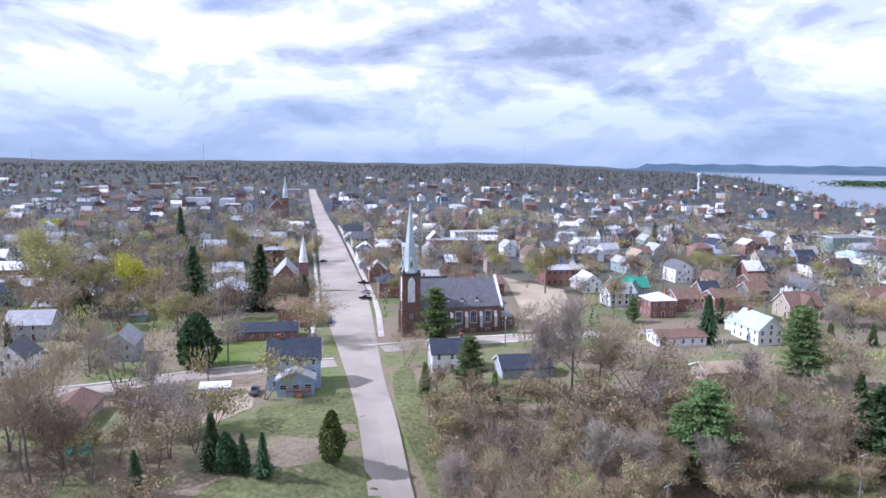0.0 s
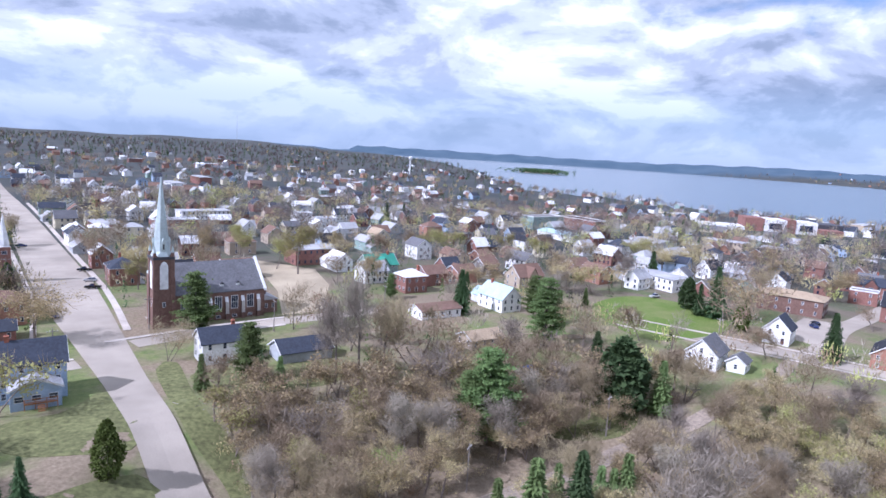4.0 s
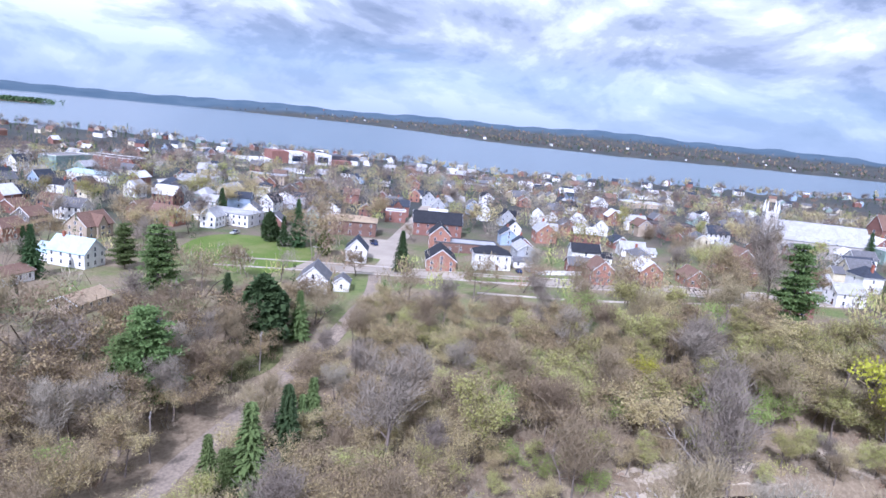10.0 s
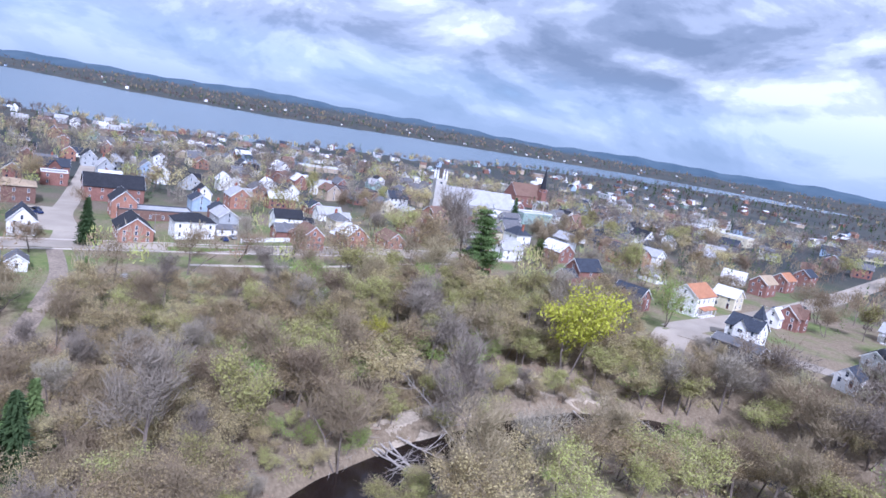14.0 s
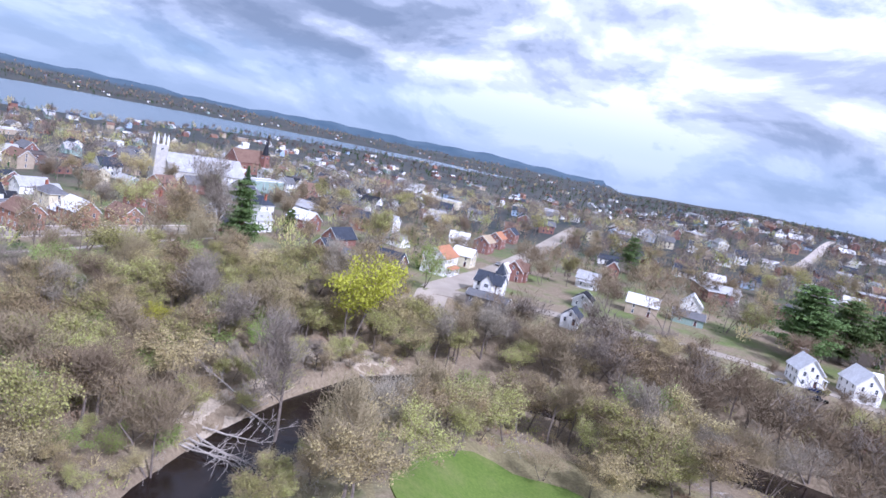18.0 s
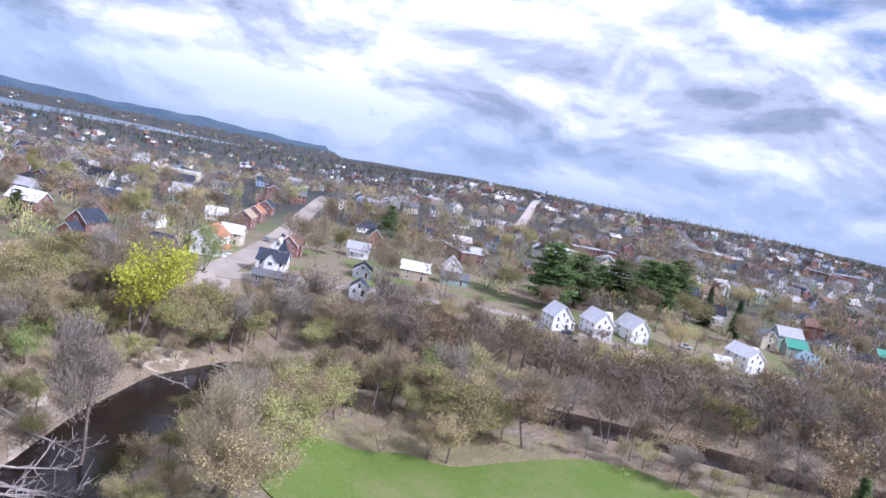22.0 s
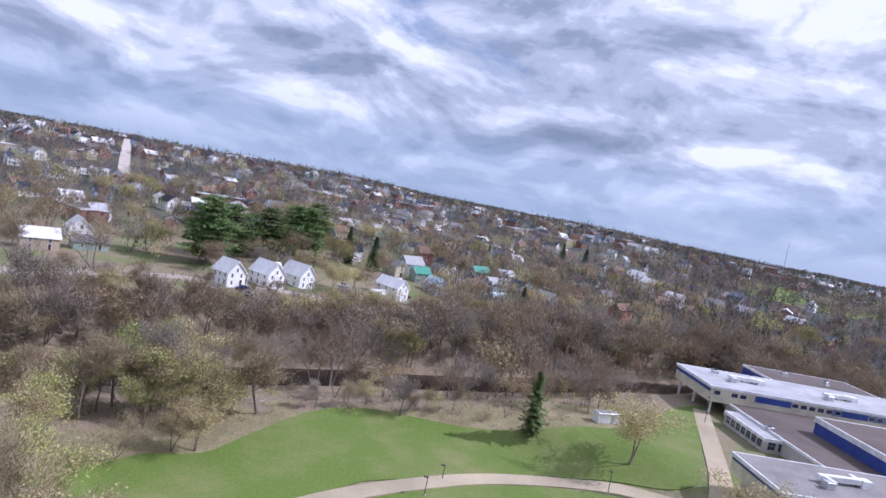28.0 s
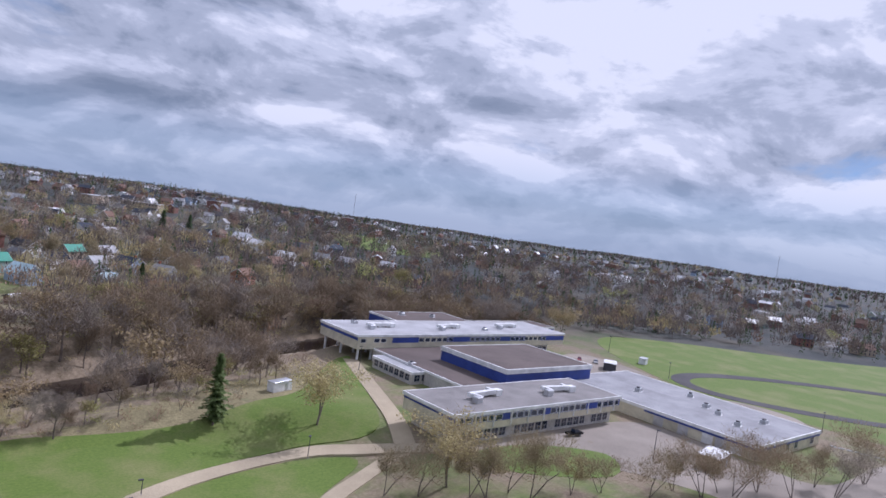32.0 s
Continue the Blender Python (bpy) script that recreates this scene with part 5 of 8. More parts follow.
house(220.9, 29.0, 27, 11, 8, 3.5, 3, "orange", "brown", dense=0.7)
house(280.2, 102.1, 27, 12, 10, 6, 4, "orange", "light", extras="dc", dense=0.7)
house(313.4, 98.5, 27, 10, 8, 6, 3, "orange", "grey", dense=0.7)
house(641.1, 106.5, -63, 75, 18, 4, 0, "white", "flatlight", "flat", dense=0.7)
house(515.0, 78.5, -63, 40, 14, 4, 0, "tan", "flatlight", "flat", dense=0.7)
house(367.6, 48.2, -63, 26, 14, 5, 0, "brown", "flatdark", "flat", dense=0.7)
house(508.7, 6.0, -63, 16, 12, 7, 0, "white", "flatlight", "flat", dense=0.7)
house(360.2, -64.9, -63, 24, 12, 7, 0, "green", "flatlight", "flat", dense=0.7)
house(228.5, -22.3, -63, 11, 8, 5, 3, "white", "light", dense=0.7)
house(241.6, -48.1, 27, 13, 9, 5, 3.5, "brick", "white", dense=0.7)
house(332.7, -38.3, 27, 9, 8, 5, 3, "white", "white", dense=0.7)
house(353.5, -92.1, -63, 10, 9, 6, 4, "brick", "brown", dense=0.7)
house(285.4, -85.1, -153, 14, 10, 5, 3.5, "tan", "dark", dense=0.7)
house(360.8, 203.5, 27, 10, 8, 5.5, 4, "grey", "black", dense=0.7)
house(350.4, 167.6, 27, 10, 8, 6, 3.4, "blue", "grey", dense=0.7)
house(277.6, 185.0, -63, 11, 8, 6, 0, "brick", "flat", "flat", dense=0.7)
house(340.7, 121.7, 27, 9, 8, 5.5, 4, "white", "white", dense=0.7)
house(326.3, 137.3, 27, 11, 9, 5, 4, "grey", "black", extras="d", dense=0.7)
house(286.9, 120.5, 27, 9, 7, 5, 3.4, "white", "black", dense=0.7)
house(425.0, 103.2, -63, 14, 9, 6, 0, "brick", "flat", "flat", dense=0.7)
house(266.5, -104.5, -144, 12, 9, 5, 3, "white", "light", dense=0.7)
house(175.9, -45.9, -144, 13, 7, 3, 2, "cream", "grey")
house(168.1, -54.2, -144, 11, 8, 4.5, 3.5, "brick", "dark", extras="d")
house(172.7, -79.4, -54, 14, 10, 7, 3.5, "white", "rust", extras="p")
house(188.6, -102.4, -144, 9, 8, 5, 3, "cream", "white", dense=0.7)
house(141.3, -81.8, -144, 10, 8, 5, 3.2, "white", "dark", extras="d")
house(131.3, -74.2, -144, 14, 7, 3, 1.5, "darkgrey", "grey")
house(168.6, -115.9, -54, 10, 8, 5, 3.6, "brick", "brown", extras="d", dense=0.7)
house(167.9, -109.2, -54, 6, 5, 4, 3, "white", "white")
house(226.4, -141.1, -54, 12, 8, 6, 3, "brick", "tan", dense=0.7)
house(244.9, -163.4, -54, 11, 8, 6, 3, "brick", "rust", dense=0.7)
house(268.4, -192.0, -54, 11, 8, 6, 3, "brick", "dark", dense=0.7)
house(113.4, -96.8, -54, 8, 6, 2.8, 2.5, "white", "dark")
house(165.4, -156.7, -144, 10, 8, 4, 3, "white", "light", extras="p", dense=0.7)
house(132.6, -121.2, -54, 9, 7, 3, 2.5, "grey", "black")
house(125.6, -147.0, -144, 12, 9, 4.5, 3, "tan", "white", dense=0.7)
house(130.3, -185.0, -54, 10, 9, 4, 4.5, "white", "white", dense=0.7)
house(115.8, -163.5, -144, 12, 8, 3, 2, "green", "grey", dense=0.7)
house(251.7, -86.6, -144, 18, 11, 6, 3.5, "orange", "dark", dense=0.7)
house(276.9, -88.8, -144, 12, 9, 5, 3, "brick", "brown", dense=0.7)
house(455.4, -220.8, -144, 20, 10, 6, 0, "brick", "flat", "flat", dense=0.7)
house(406.3, -230.5, -144, 26, 12, 7, 0, "cream", "flatlight", "flat", dense=0.7)
house(59.0, -145.6, -40, 9, 7.5, 5, 4, "white", "white", extras="p")
house(48.3, -159.0, -40, 11, 8, 5.2, 4.2, "white", "white", extras="d")
house(39.2, -175.4, -40, 12, 8, 4.6, 4.4, "white", "white", dense=0.7)
house(-0.5, -255.2, -60, 9, 7, 5, 3.5, "cream", "light", dense=0.7)
house(1.0, -201.3, -40, 13, 8, 5.5, 3.5, "white", "white", extras="d", dense=0.7)
house(7.0, -187.3, -150, 6, 5, 3, 1.5, "white", "white", dense=0.7)
house(-12.6, -254.7, -150, 9, 7, 5, 3, "green", "green", dense=0.7)
house(-20.7, -235.7, -60, 12, 8, 4.5, 3.5, "blue", "cyan", dense=0.7)
house(-23.2, -274.0, -60, 9, 7, 5, 2.5, "tan", "grey", dense=0.7)
house(-14.3, -195.5, -150, 8, 5, 2.5, 1, "brown", "white", extras="o", name="shed", dense=0.7)
house(-37.5, -272.1, -150, 10, 7, 5, 2.5, "white", "black", dense=0.7)
house(-43.3, -256.9, -150, 10, 8, 4.5, 2.5, "tan", "brown", dense=0.7)
house(-48.8, -294.4, -150, 10, 7, 5, 3, "tan", "green", dense=0.7)
house(-55.5, -267.7, -150, 12, 8, 5, 3, "grey", "light", dense=0.7)
house(-52.5, -237.3, -150, 9, 7, 4, 2, "grey", "cyan", dense=0.7)
house(-65.0, -298.4, -150, 10, 8, 5, 3, "white", "light", dense=0.7)
house(-111.4, -303.5, -150, 9, 8, 5, 3.5, "brick", "black", dense=0.7)
house(-125.8, -291.5, -150, 9, 8, 5, 3, "cream", "grey", dense=0.7)


# ---------------------------------------------------------------- trees that stand out
tree("dark_spruce", -92.7, 239.6, 25.7, 1.15)
tree("dark_spruce", -69.1, 244.8, 25.8, 1.15)
tree("dark_spruce", -163.7, 406.3, 26.6, 0.8)
tree("willow", -116.4, 245.0, 21.2)
tree("willow", -282.4, 470.8, 11.1)
tree("olive_a", -122.3, 227.1, 19.3)
tree("dark_spruce", -129.3, 230.8, 16.6, 1.2)
tree("cedar_b", -66.9, 174.1, 14.7, 1.2)
tree("olive_a", -81.8, 196.8, 14.7)
tree("cedar_a", -21.6, 123.7, 10.4, 0.9)
tree("spruce_a", -43.2, 116.9, 11.4)
tree("spruce_a", -37.1, 116.0, 8.1)
tree("dark_spruce", -33.1, 115.2, 8.9)
tree("cedar_b", -40.3, 116.2, 7.3)
tree("birch", -52.5, 120.0, 13.3)
tree("birch", -48.4, 122.2, 10.5)
tree("dark_spruce", -53.1, 107.0, 9.0)
tree("bare_b", -73.0, 108.8, 20.6)
tree("grey_b", -78.8, 153.2, 12.8)
tree("grey_a", -67.3, 145.9, 10.9)
tree("spruce_a", -129.1, 188.7, 8.6, 0.8)
tree("bare_a", -147.3, 230.2, 12.4)
tree("cedar_b", -57.2, 265.7, 9.1, 0.8)
tree("pine_b", -1.9, 199.0, 18.5, 1.1)
tree("pine_b", 7.2, 160.0, 14.0, 1.05)
tree("spruce_b", -3.9, 155.8, 8.7)
tree("red_b", -9.6, 177.3, 7.4)
tree("spruce_b", 13.2, 153.4, 8.2)
tree("grey_a", 31.7, 152.1, 22.5)
tree("grey_a", 26.4, 153.2, 17.8)
tree("bare_a", 38.9, 153.4, 17.8)
tree("olive_b", 38.2, 292.8, 11.8)
tree("olive_a", 45.4, 280.9, 18.8, 1.2)
tree("olive_a", 25.0, 305.9, 16.3)
tree("bud_a", 10.2, 304.8, 16.3)
tree("olive_a", -110.1, 346.2, 19.8)
tree("spruce_a", 101.7, 232.0, 9.8)
tree("dark_spruce", 161.6, 454.7, 14.7)
tree("pine_b", 110.1, 195.7, 15.1)
tree("dark_spruce", 93.1, 139.0, 13.2, 1.2)
tree("spruce_b", 114.9, 187.4, 11.9)
tree("pine_b", 49.6, 126.3, 16.2, 1.1)
tree("olive_a", -142.3, 230.3, 28.7)
tree("red_b", -0.3, 187.5, 2.2)
tree("spruce_a", 86.3, 206.1, 16.2)
tree("pine_a", 93.9, 164.3, 22.4)
tree("pine_a", 53.0, 124.5, 23.0, 1.1)
tree("spruce_b", 139.3, 204.7, 8.0)
tree("cedar_b", 90.2, 124.8, 17.1, 1.3)
tree("spruce_b", 97.4, 119.0, 13.6)
tree("dark_spruce", 181.2, 180.3, 20.2)
tree("dark_spruce", 177.7, 184.6, 12.7)
tree("cedar_b", 181.4, 194.2, 12.0)
tree("spruce_a", 173.0, 128.1, 15.9)
tree("cedar_a", 175.8, 163.3, 10.4)
tree("spruce_a", 208.8, 244.5, 15.0)
tree("pine_b", 69.3, 231.1, 9.6)
tree("dark_spruce", 364.7, 382.1, 16.1)
tree("spruce_b", 52.7, 97.1, 10.8)
tree("spruce_b", 61.3, 92.1, 10.9)
tree("dark_spruce", 151.0, 461.7, 14.4)
tree("spruce_b", 42.6, 89.5, 17.2, 1.1)
tree("spruce_b", 38.6, 94.7, 11.5)
tree("spruce_b", 59.2, 93.0, 11.3)
tree("pine_b", 40.1, 92.2, 8.6)
tree("fresh_a", 24.3, 113.7, 8.1)
tree("bare_b", 99.1, 103.6, 12.0)
tree("pine_b", 180.3, -1.0, 25.8)
tree("cedar_a", 163.4, 21.0, 7.8)
tree("yellow", 120.8, -18.6, 27.0, 0.85)
tree("yellow", 119.6, 33.4, 10.0, 0.8)
tree("fresh_a", 77.1, -28.9, 10.5)
tree("olive_a", 71.4, 59.7, 17.0)
tree("grey_a", 58.7, 71.8, 20.4, 1.2)
tree("spruce_a", 50.5, 87.8, 18.0)
tree("spruce_b", 63.7, 91.3, 13.8)
tree("bare_b", 71.2, 40.1, 17.1)
tree("grey_a", 180.4, 6.1, 27.7)
tree("bud_a", 174.9, 16.6, 19.4)
tree("fresh_a", 147.5, -57.9, 13.9)
tree("olive_a", 197.1, -63.9, 17.2)
tree("pine_b", 220.7, -33.9, 11.7)
tree("dark_spruce", 330.3, -46.1, 17.9)
tree("olive_a", 331.3, 71.2, 14.5)
tree("grey_a", 80.7, 14.6, 24.9)
tree("pine_a", 75.5, -174.1, 29.2, 1.5)
tree("pine_a", 72.6, -197.3, 25.0, 1.5)
tree("pine_a", 61.3, -217.1, 24.7, 1.6)
tree("pine_a", 67.8, -211.1, 20.7, 1.4)
tree("pine_b", 47.2, -242.4, 24.6, 1.5)
tree("pine_a", 53.3, -238.0, 25.9, 1.5)
tree("pine_a", 46.0, -267.1, 26.2, 1.5)
tree("dark_spruce", 26.7, -253.1, 19.7)
tree("spruce_a", 12.5, -251.1, 18.6)
tree("pine_a", 197.3, -219.1, 22.1)
tree("olive_a", 163.5, -141.8, 12.3)
tree("cedar_a", 175.1, -72.1, 7.0)
tree("thin_spruce", -37.2, -65.4, 17.5, 1.15)
tree("golden", -59.1, -55.8, 14.0, 1.25)
tree("fresh_a", 53.5, -71.5, 15.5, 1.1)
tree("olive_b", 51.6, -9.2, 8.5)
tree("golden", 33.5, -34.5, 9.0, 1.15)
tree("bud_b", 37.5, -33.0, 7.0, 1.2)
tree("red_b", 45.0, -27.0, 6.0, 1.2)
tree("bare_b", 58.0, -20.0, 8.0)
tree("golden", -82.1, -43.6, 5.6)
tree("dark_spruce", -62.1, -219.9, 14.8)
tree("dark_spruce", -123.2, -398.5, 21.1)
tree("dark_spruce", -138.2, -388.1, 20.7)
tree("golden", -66.7, -15.6, 13.0, 1.3)
tree("red_b", -114.5, 13.8, 8.7)
tree("red_b", -123.4, 17.1, 8.3)
tree("red_b", -138.2, 23.3, 8.5)
tree("red_b", -102.4, 8.9, 7.3)
tree("bare_b", -76.7, -1.6, 12.4)
tree("bare_b", -68.2, -5.7, 10.0)
tree("grey_b", -150.8, 28.6, 10.7)
tree("bare_b", -55.7, -21.5, 8.9)
tree("red_b", -60.2, -16.3, 7.9)
tree("red_b", -74.2, -5.5, 8.1)
tree("bud_b", -86.0, 0.9, 7.2)
tree("red_b", -93.5, 2.4, 6.1)
tree("bare_b", -111.4, 8.9, 7.9)
tree("red_a", -121.6, 14.1, 7.3)
tree("red_b", -132.8, 17.9, 9.2)
tree("bare_b", -152.3, 23.0, 9.3)
tree("red_b", -171.1, 28.4, 10.4)
tree("bud_b", -66.2, -8.3, 8.8)


# scrubby trees along the foot of the gardens above the river
hedge = random.Random(23)
for k in range(34):
    u = k / 33
    x, y = 92 - 150 * u + hedge.gauss(0, 2.5), -112 - 92 * u + 12 * math.sin(3.1 * u) + hedge.gauss(0, 3.5)
    tree(hedge.choice(("golden", "bud_b", "bare_b", "olive_b", "bare_a", "bud_a", "red_a")), x, y, hedge.uniform(6.0, 9.5), hedge.uniform(1.1, 1.5))
tree("golden", 21.5, -178.0, 11.5, 1.1)
tree("golden", 26.0, -186.0, 9.5, 1.1)
tree("golden", -70.0, -232.0, 11.0, 1.2)
tree("bud_a", -84.0, -226.0, 12.0, 1.2)


# ---------------------------------------------------------------- the big brick church
def lancet(w, h, cols=3):
    """A tall church window with pale stone surround and mullions, its head pointed."""
    me = window_mesh(w, h, "window", M_TRIM, cols, 2, 0.16)
    return me


def brick_church():
    top = new("church")
    top.matrix_basis = pose(-10.5, 211.0, -5.5, 0, 0, 13)
    B, R = WALL["brown"], ROOF["grey"]
    # nave with gable ends; the ridge runs along x
    nave = shell(29, 18, 9.0, 8.0).mesh("nave_wall", [B])
    nv = child("nave_wall", nave, top, Matrix.Translation((17, 8.2, 0)))
    child("nave_roof", roof_gable(27.6, 18, 9.0, 8.0, 0.35).mesh("nave_roof", [R, M_TRIM]), top, Matrix.Translation((17, 8.2, 0)), "grey slate nave roof")
    win = lancet(2.3, 4.3)
    foot = window_mesh(1.5, 0.9, "basement_window")
    butt = Build().box(-0.5, -0.9, -2.5, 0.5, 0.1, 5.6).add(
        [(-0.5, -0.9, 5.6), (0.5, -0.9, 5.6), (0.5, 0.1, 7.4), (-0.5, 0.1, 7.4), (-0.5, 0.1, 5.6), (0.5, 0.1, 5.6)], [(0, 1, 2, 3), (0, 3, 4), (1, 5, 2)], 1).mesh("buttress", [B, M_TRIM])
    dressing = Build().box(-0.54, -0.95, 2.2, 0.54, -0.9, 5.5).box(-0.62, -1.0, 1.9, 0.62, -0.88, 2.2).mesh("stone_dressing", [WALL["stone"]])
    dorm = Build().box(-0.55, -0.9, -0.4, 0.55, 0.8, 0.7).add([(-0.7, -1.0, 0.7), (0.7, -1.0, 0.7), (0.7, 1.2, 0.7), (-0.7, 1.2, 0.7), (0, -1.0, 1.5), (0, 1.2, 1.5)],
                                                         [(0, 1, 4), (1, 2, 5, 4), (2, 3, 5), (3, 0, 4, 5)], 1).mesh("roof_dormer", [M_TRIM, M_DARKTRIM])
    for k in range(5):
        x = 6.4 + 5.1 * k
        for s, y in ((0, -0.8), (180, 17.2)):
            child("window", win, top, Matrix.Translation((x, y, 3.2)) @ Matrix.Rotation(radians(s), 4, "Z"), "tall triple window in pale stone surround")
            child("basement_window", foot, top, Matrix.Translation((x, y, 0.5)) @ Matrix.Rotation(radians(s), 4, "Z"))
            support = child("buttress", butt, top, Matrix.Translation((x + 2.55, y, 0)) @ Matrix.Rotation(radians(s), 4, "Z"))
            child("stone_dressing", dressing, support, None, "pale stone dressing")
        if k in (1, 2, 3):
            child("roof_dormer", dorm, top, Matrix.Translation((x + 1.5, 1.4, 10.4)))
    # stepped pale coping on the east gable
    b = Build()
    for s in (-1, 1):
        q = [(x, 8.2 + s * y, z + d) for x in (31.3, 32.0) for y, z in ((9.6, 8.6), (0, 17.6)) for d in (-0.3, 0.45)]
        b.add(q, [(0, 1, 3, 2), (4, 6, 7, 5), (1, 5, 7, 3), (0, 2, 6, 4), (0, 4, 5, 1), (2, 3, 7, 6)])
    child("gable_coping", b.mesh("gable_coping", [M_TRIM]), top, None, "pale stone gable coping")
    child("vestry", Build().box(31.8, 1.5, -2.5, 37.0, 14.5, 4.4, 0, 0.05).mesh("vestry", [B]), top)
    child("vestry_roof", Build().add([(31.8, 1.0, 4.4), (37.6, 1.0, 4.4), (37.6, 15.0, 4.4), (31.8, 15.0, 4.4), (31.8, 1.0, 6.3), (31.8, 15.0, 6.3)],
                                     [(3, 2, 1, 0), (0, 1, 4), (1, 2, 5, 4), (2, 3, 5), (3, 0, 4, 5)]).mesh("vestry_roof", [ROOF["light"]]), top, None, "pale metal lean-to roof")
    child("vestry_tower", Build().box(31.8, 5.0, 4.0, 34.5, 8.0, 8.4).mesh("vestry_tower", [B]), top)
    for u in (3.4, 6.2, 11.5):
        child("window", WIN, top, Matrix.Translation((37.0, u, 1.6)) @ Matrix.Rotation(radians(90), 4, "Z"))
    for u in (33.2, 35.6):
        child("window", WIN, top, Matrix.Translation((u, 1.496, 1.6)))
    # south-west tower with clasping buttresses, belfry panels and the tall pale spire
    tw = 2.75
    tower = child("tower", Build().box(-tw, -tw, -2.5, tw, tw, 21.2, 0, 0.08).mesh("tower", [B]), top)
    for sx in (-1, 1):
        for sy in (-1, 1):
            b = Build()
            for z0, z1, g in ((-2.5, 8.0, 0.5), (8.0, 15.0, 0.34), (15.0, 21.6, 0.2)):
                b.box(sx * tw - g if sx < 0 else sx * tw - 0.9, sy * tw - g if sy < 0 else sy * tw - 0.9, z0, sx * tw + 0.9 if sx < 0 else sx * tw + g, sy * tw + 0.9 if sy < 0 else sy * tw + g, z1)
            child("corner_buttress", b.mesh("corner_buttress", [B]), tower)
            b = Build().box(sx * 2.5 - 0.4, sy * 2.5 - 0.4, 21.2, sx * 2.5 + 0.4, sy * 2.5 + 0.4, 22.4).cone((sx * 2.5, sy * 2.5, 22.4), 0.55, 2.2, 4, 1, 0.785)
            child("pinnacle", b.mesh("pinnacle", [B, M_SPIRE]), tower)
    for a in range(4):
        rot = Matrix.Rotation(radians(90 * a), 4, "Z")
        b = Build().box(-1.15, -tw - 0.12, 11.6, 1.15, -tw + 0.05, 18.4)
        b.add([(-1.15, -tw - 0.12, 18.4), (1.15, -tw - 0.12, 18.4), (0.7, -tw - 0.12, 19.4), (0, -tw - 0.12, 19.9), (-0.7, -tw - 0.12, 19.4)], [(0, 1, 2, 3, 4)])
        child("belfry_panel", b.mesh("belfry_panel", [M_TRIM]), tower, rot, "pale louvred belfry panel with arched head")
        child("window", WIN, tower, rot @ Matrix.Translation((0, -tw - 0.01, 6.2)))
        child("cornice", Build().box(-tw - 0.3, -tw - 0.34, 20.4, tw + 0.3, -tw - 0.02, 21.2).mesh("cornice", [M_DARKTRIM]), tower, rot)
    n = 8
    prof = [(3.0, 21.2), (2.45, 22.6), (1.95, 27.0), (1.2, 34.0), (0.42, 41.5), (0.10, 44.2)]
    v = [(r * math.cos(math.pi / 8 + i * math.pi / 4), r * math.sin(math.pi / 8 + i * math.pi / 4), z) for r, z in prof for i in range(n)]
    f = [(k * n + i, k * n + (i + 1) % n, (k + 1) * n + (i + 1) % n, (k + 1) * n + i) for k in range(len(prof) - 1) for i in range(n)]
    spire = child("spire", mesh_of("spire", v, f + [tuple(range(40, 48))], [M_SPIRE]), top, None, "tall pale green metal spire")
    for a in range(4):
        b = Build().box(-0.4, -2.45, 23.0, 0.4, -1.2, 25.2).add([(-0.55, -2.5, 25.2), (0.55, -2.5, 25.2), (0, -2.5, 26.6), (0, -1.0, 26.6)], [(0, 1, 2), (1, 3, 2), (0, 2, 3)])
        b.box(-0.26, -2.48, 23.3, 0.26, -2.44, 24.9, 1)
        child("lucarne", b.mesh("lucarne", [M_SPIRE, M_DARKTRIM]), spire, Matrix.Rotation(radians(90 * a), 4, "Z"))
    b = Build().box(-0.05, -0.05, 44.0, 0.05, 0.05, 46.2).box(-0.05, -0.5, 45.2, 0.05, 0.5, 45.32)
    child("cross", b.mesh("cross", [M_DARKTRIM]), spire)
    # west front and its lesser turret
    child("turret", Build().box(0.4, 15.2, -2.5, 3.8, 18.6, 12.5, 0, 0.06).cone((2.1, 16.9, 12.5), 2.5, 4.2, 4, 1, 0.785).mesh("turret", [B, M_SPIRE]), top)
    for y in (5.4, 11.2):
        child("buttress", butt, top, Matrix.Translation((2.5, y, 2.0)) @ Matrix.Rotation(radians(270), 4, "Z"))
    child("rose_window", lancet(3.0, 5.0), top, Matrix.Translation((2.49, 8.2, 6.5)) @ Matrix.Rotation(radians(270), 4, "Z"))
    child("door", DOOR, top, Matrix.Translation((2.49, 8.2, 0.4)) @ Matrix.Rotation(radians(270), 4, "Z") @ Matrix.Diagonal((1.8, 1, 1.5, 1)))
    child("steps", Build().box(-1.5, 5.5, -2.0, 2.5, 11, 0.3).box(-2.0, 5.2, -2.0, -1.5, 11.3, 0.12).mesh("steps", [M_CONC]), top)
    tagged(top, "large brown brick church with a tall pale green spire", "church")
    HOUSES.extend([(-10.5, 211, 6), (0, 221, 12), (12, 224, 12), (22, 227, 10)])


brick_church()


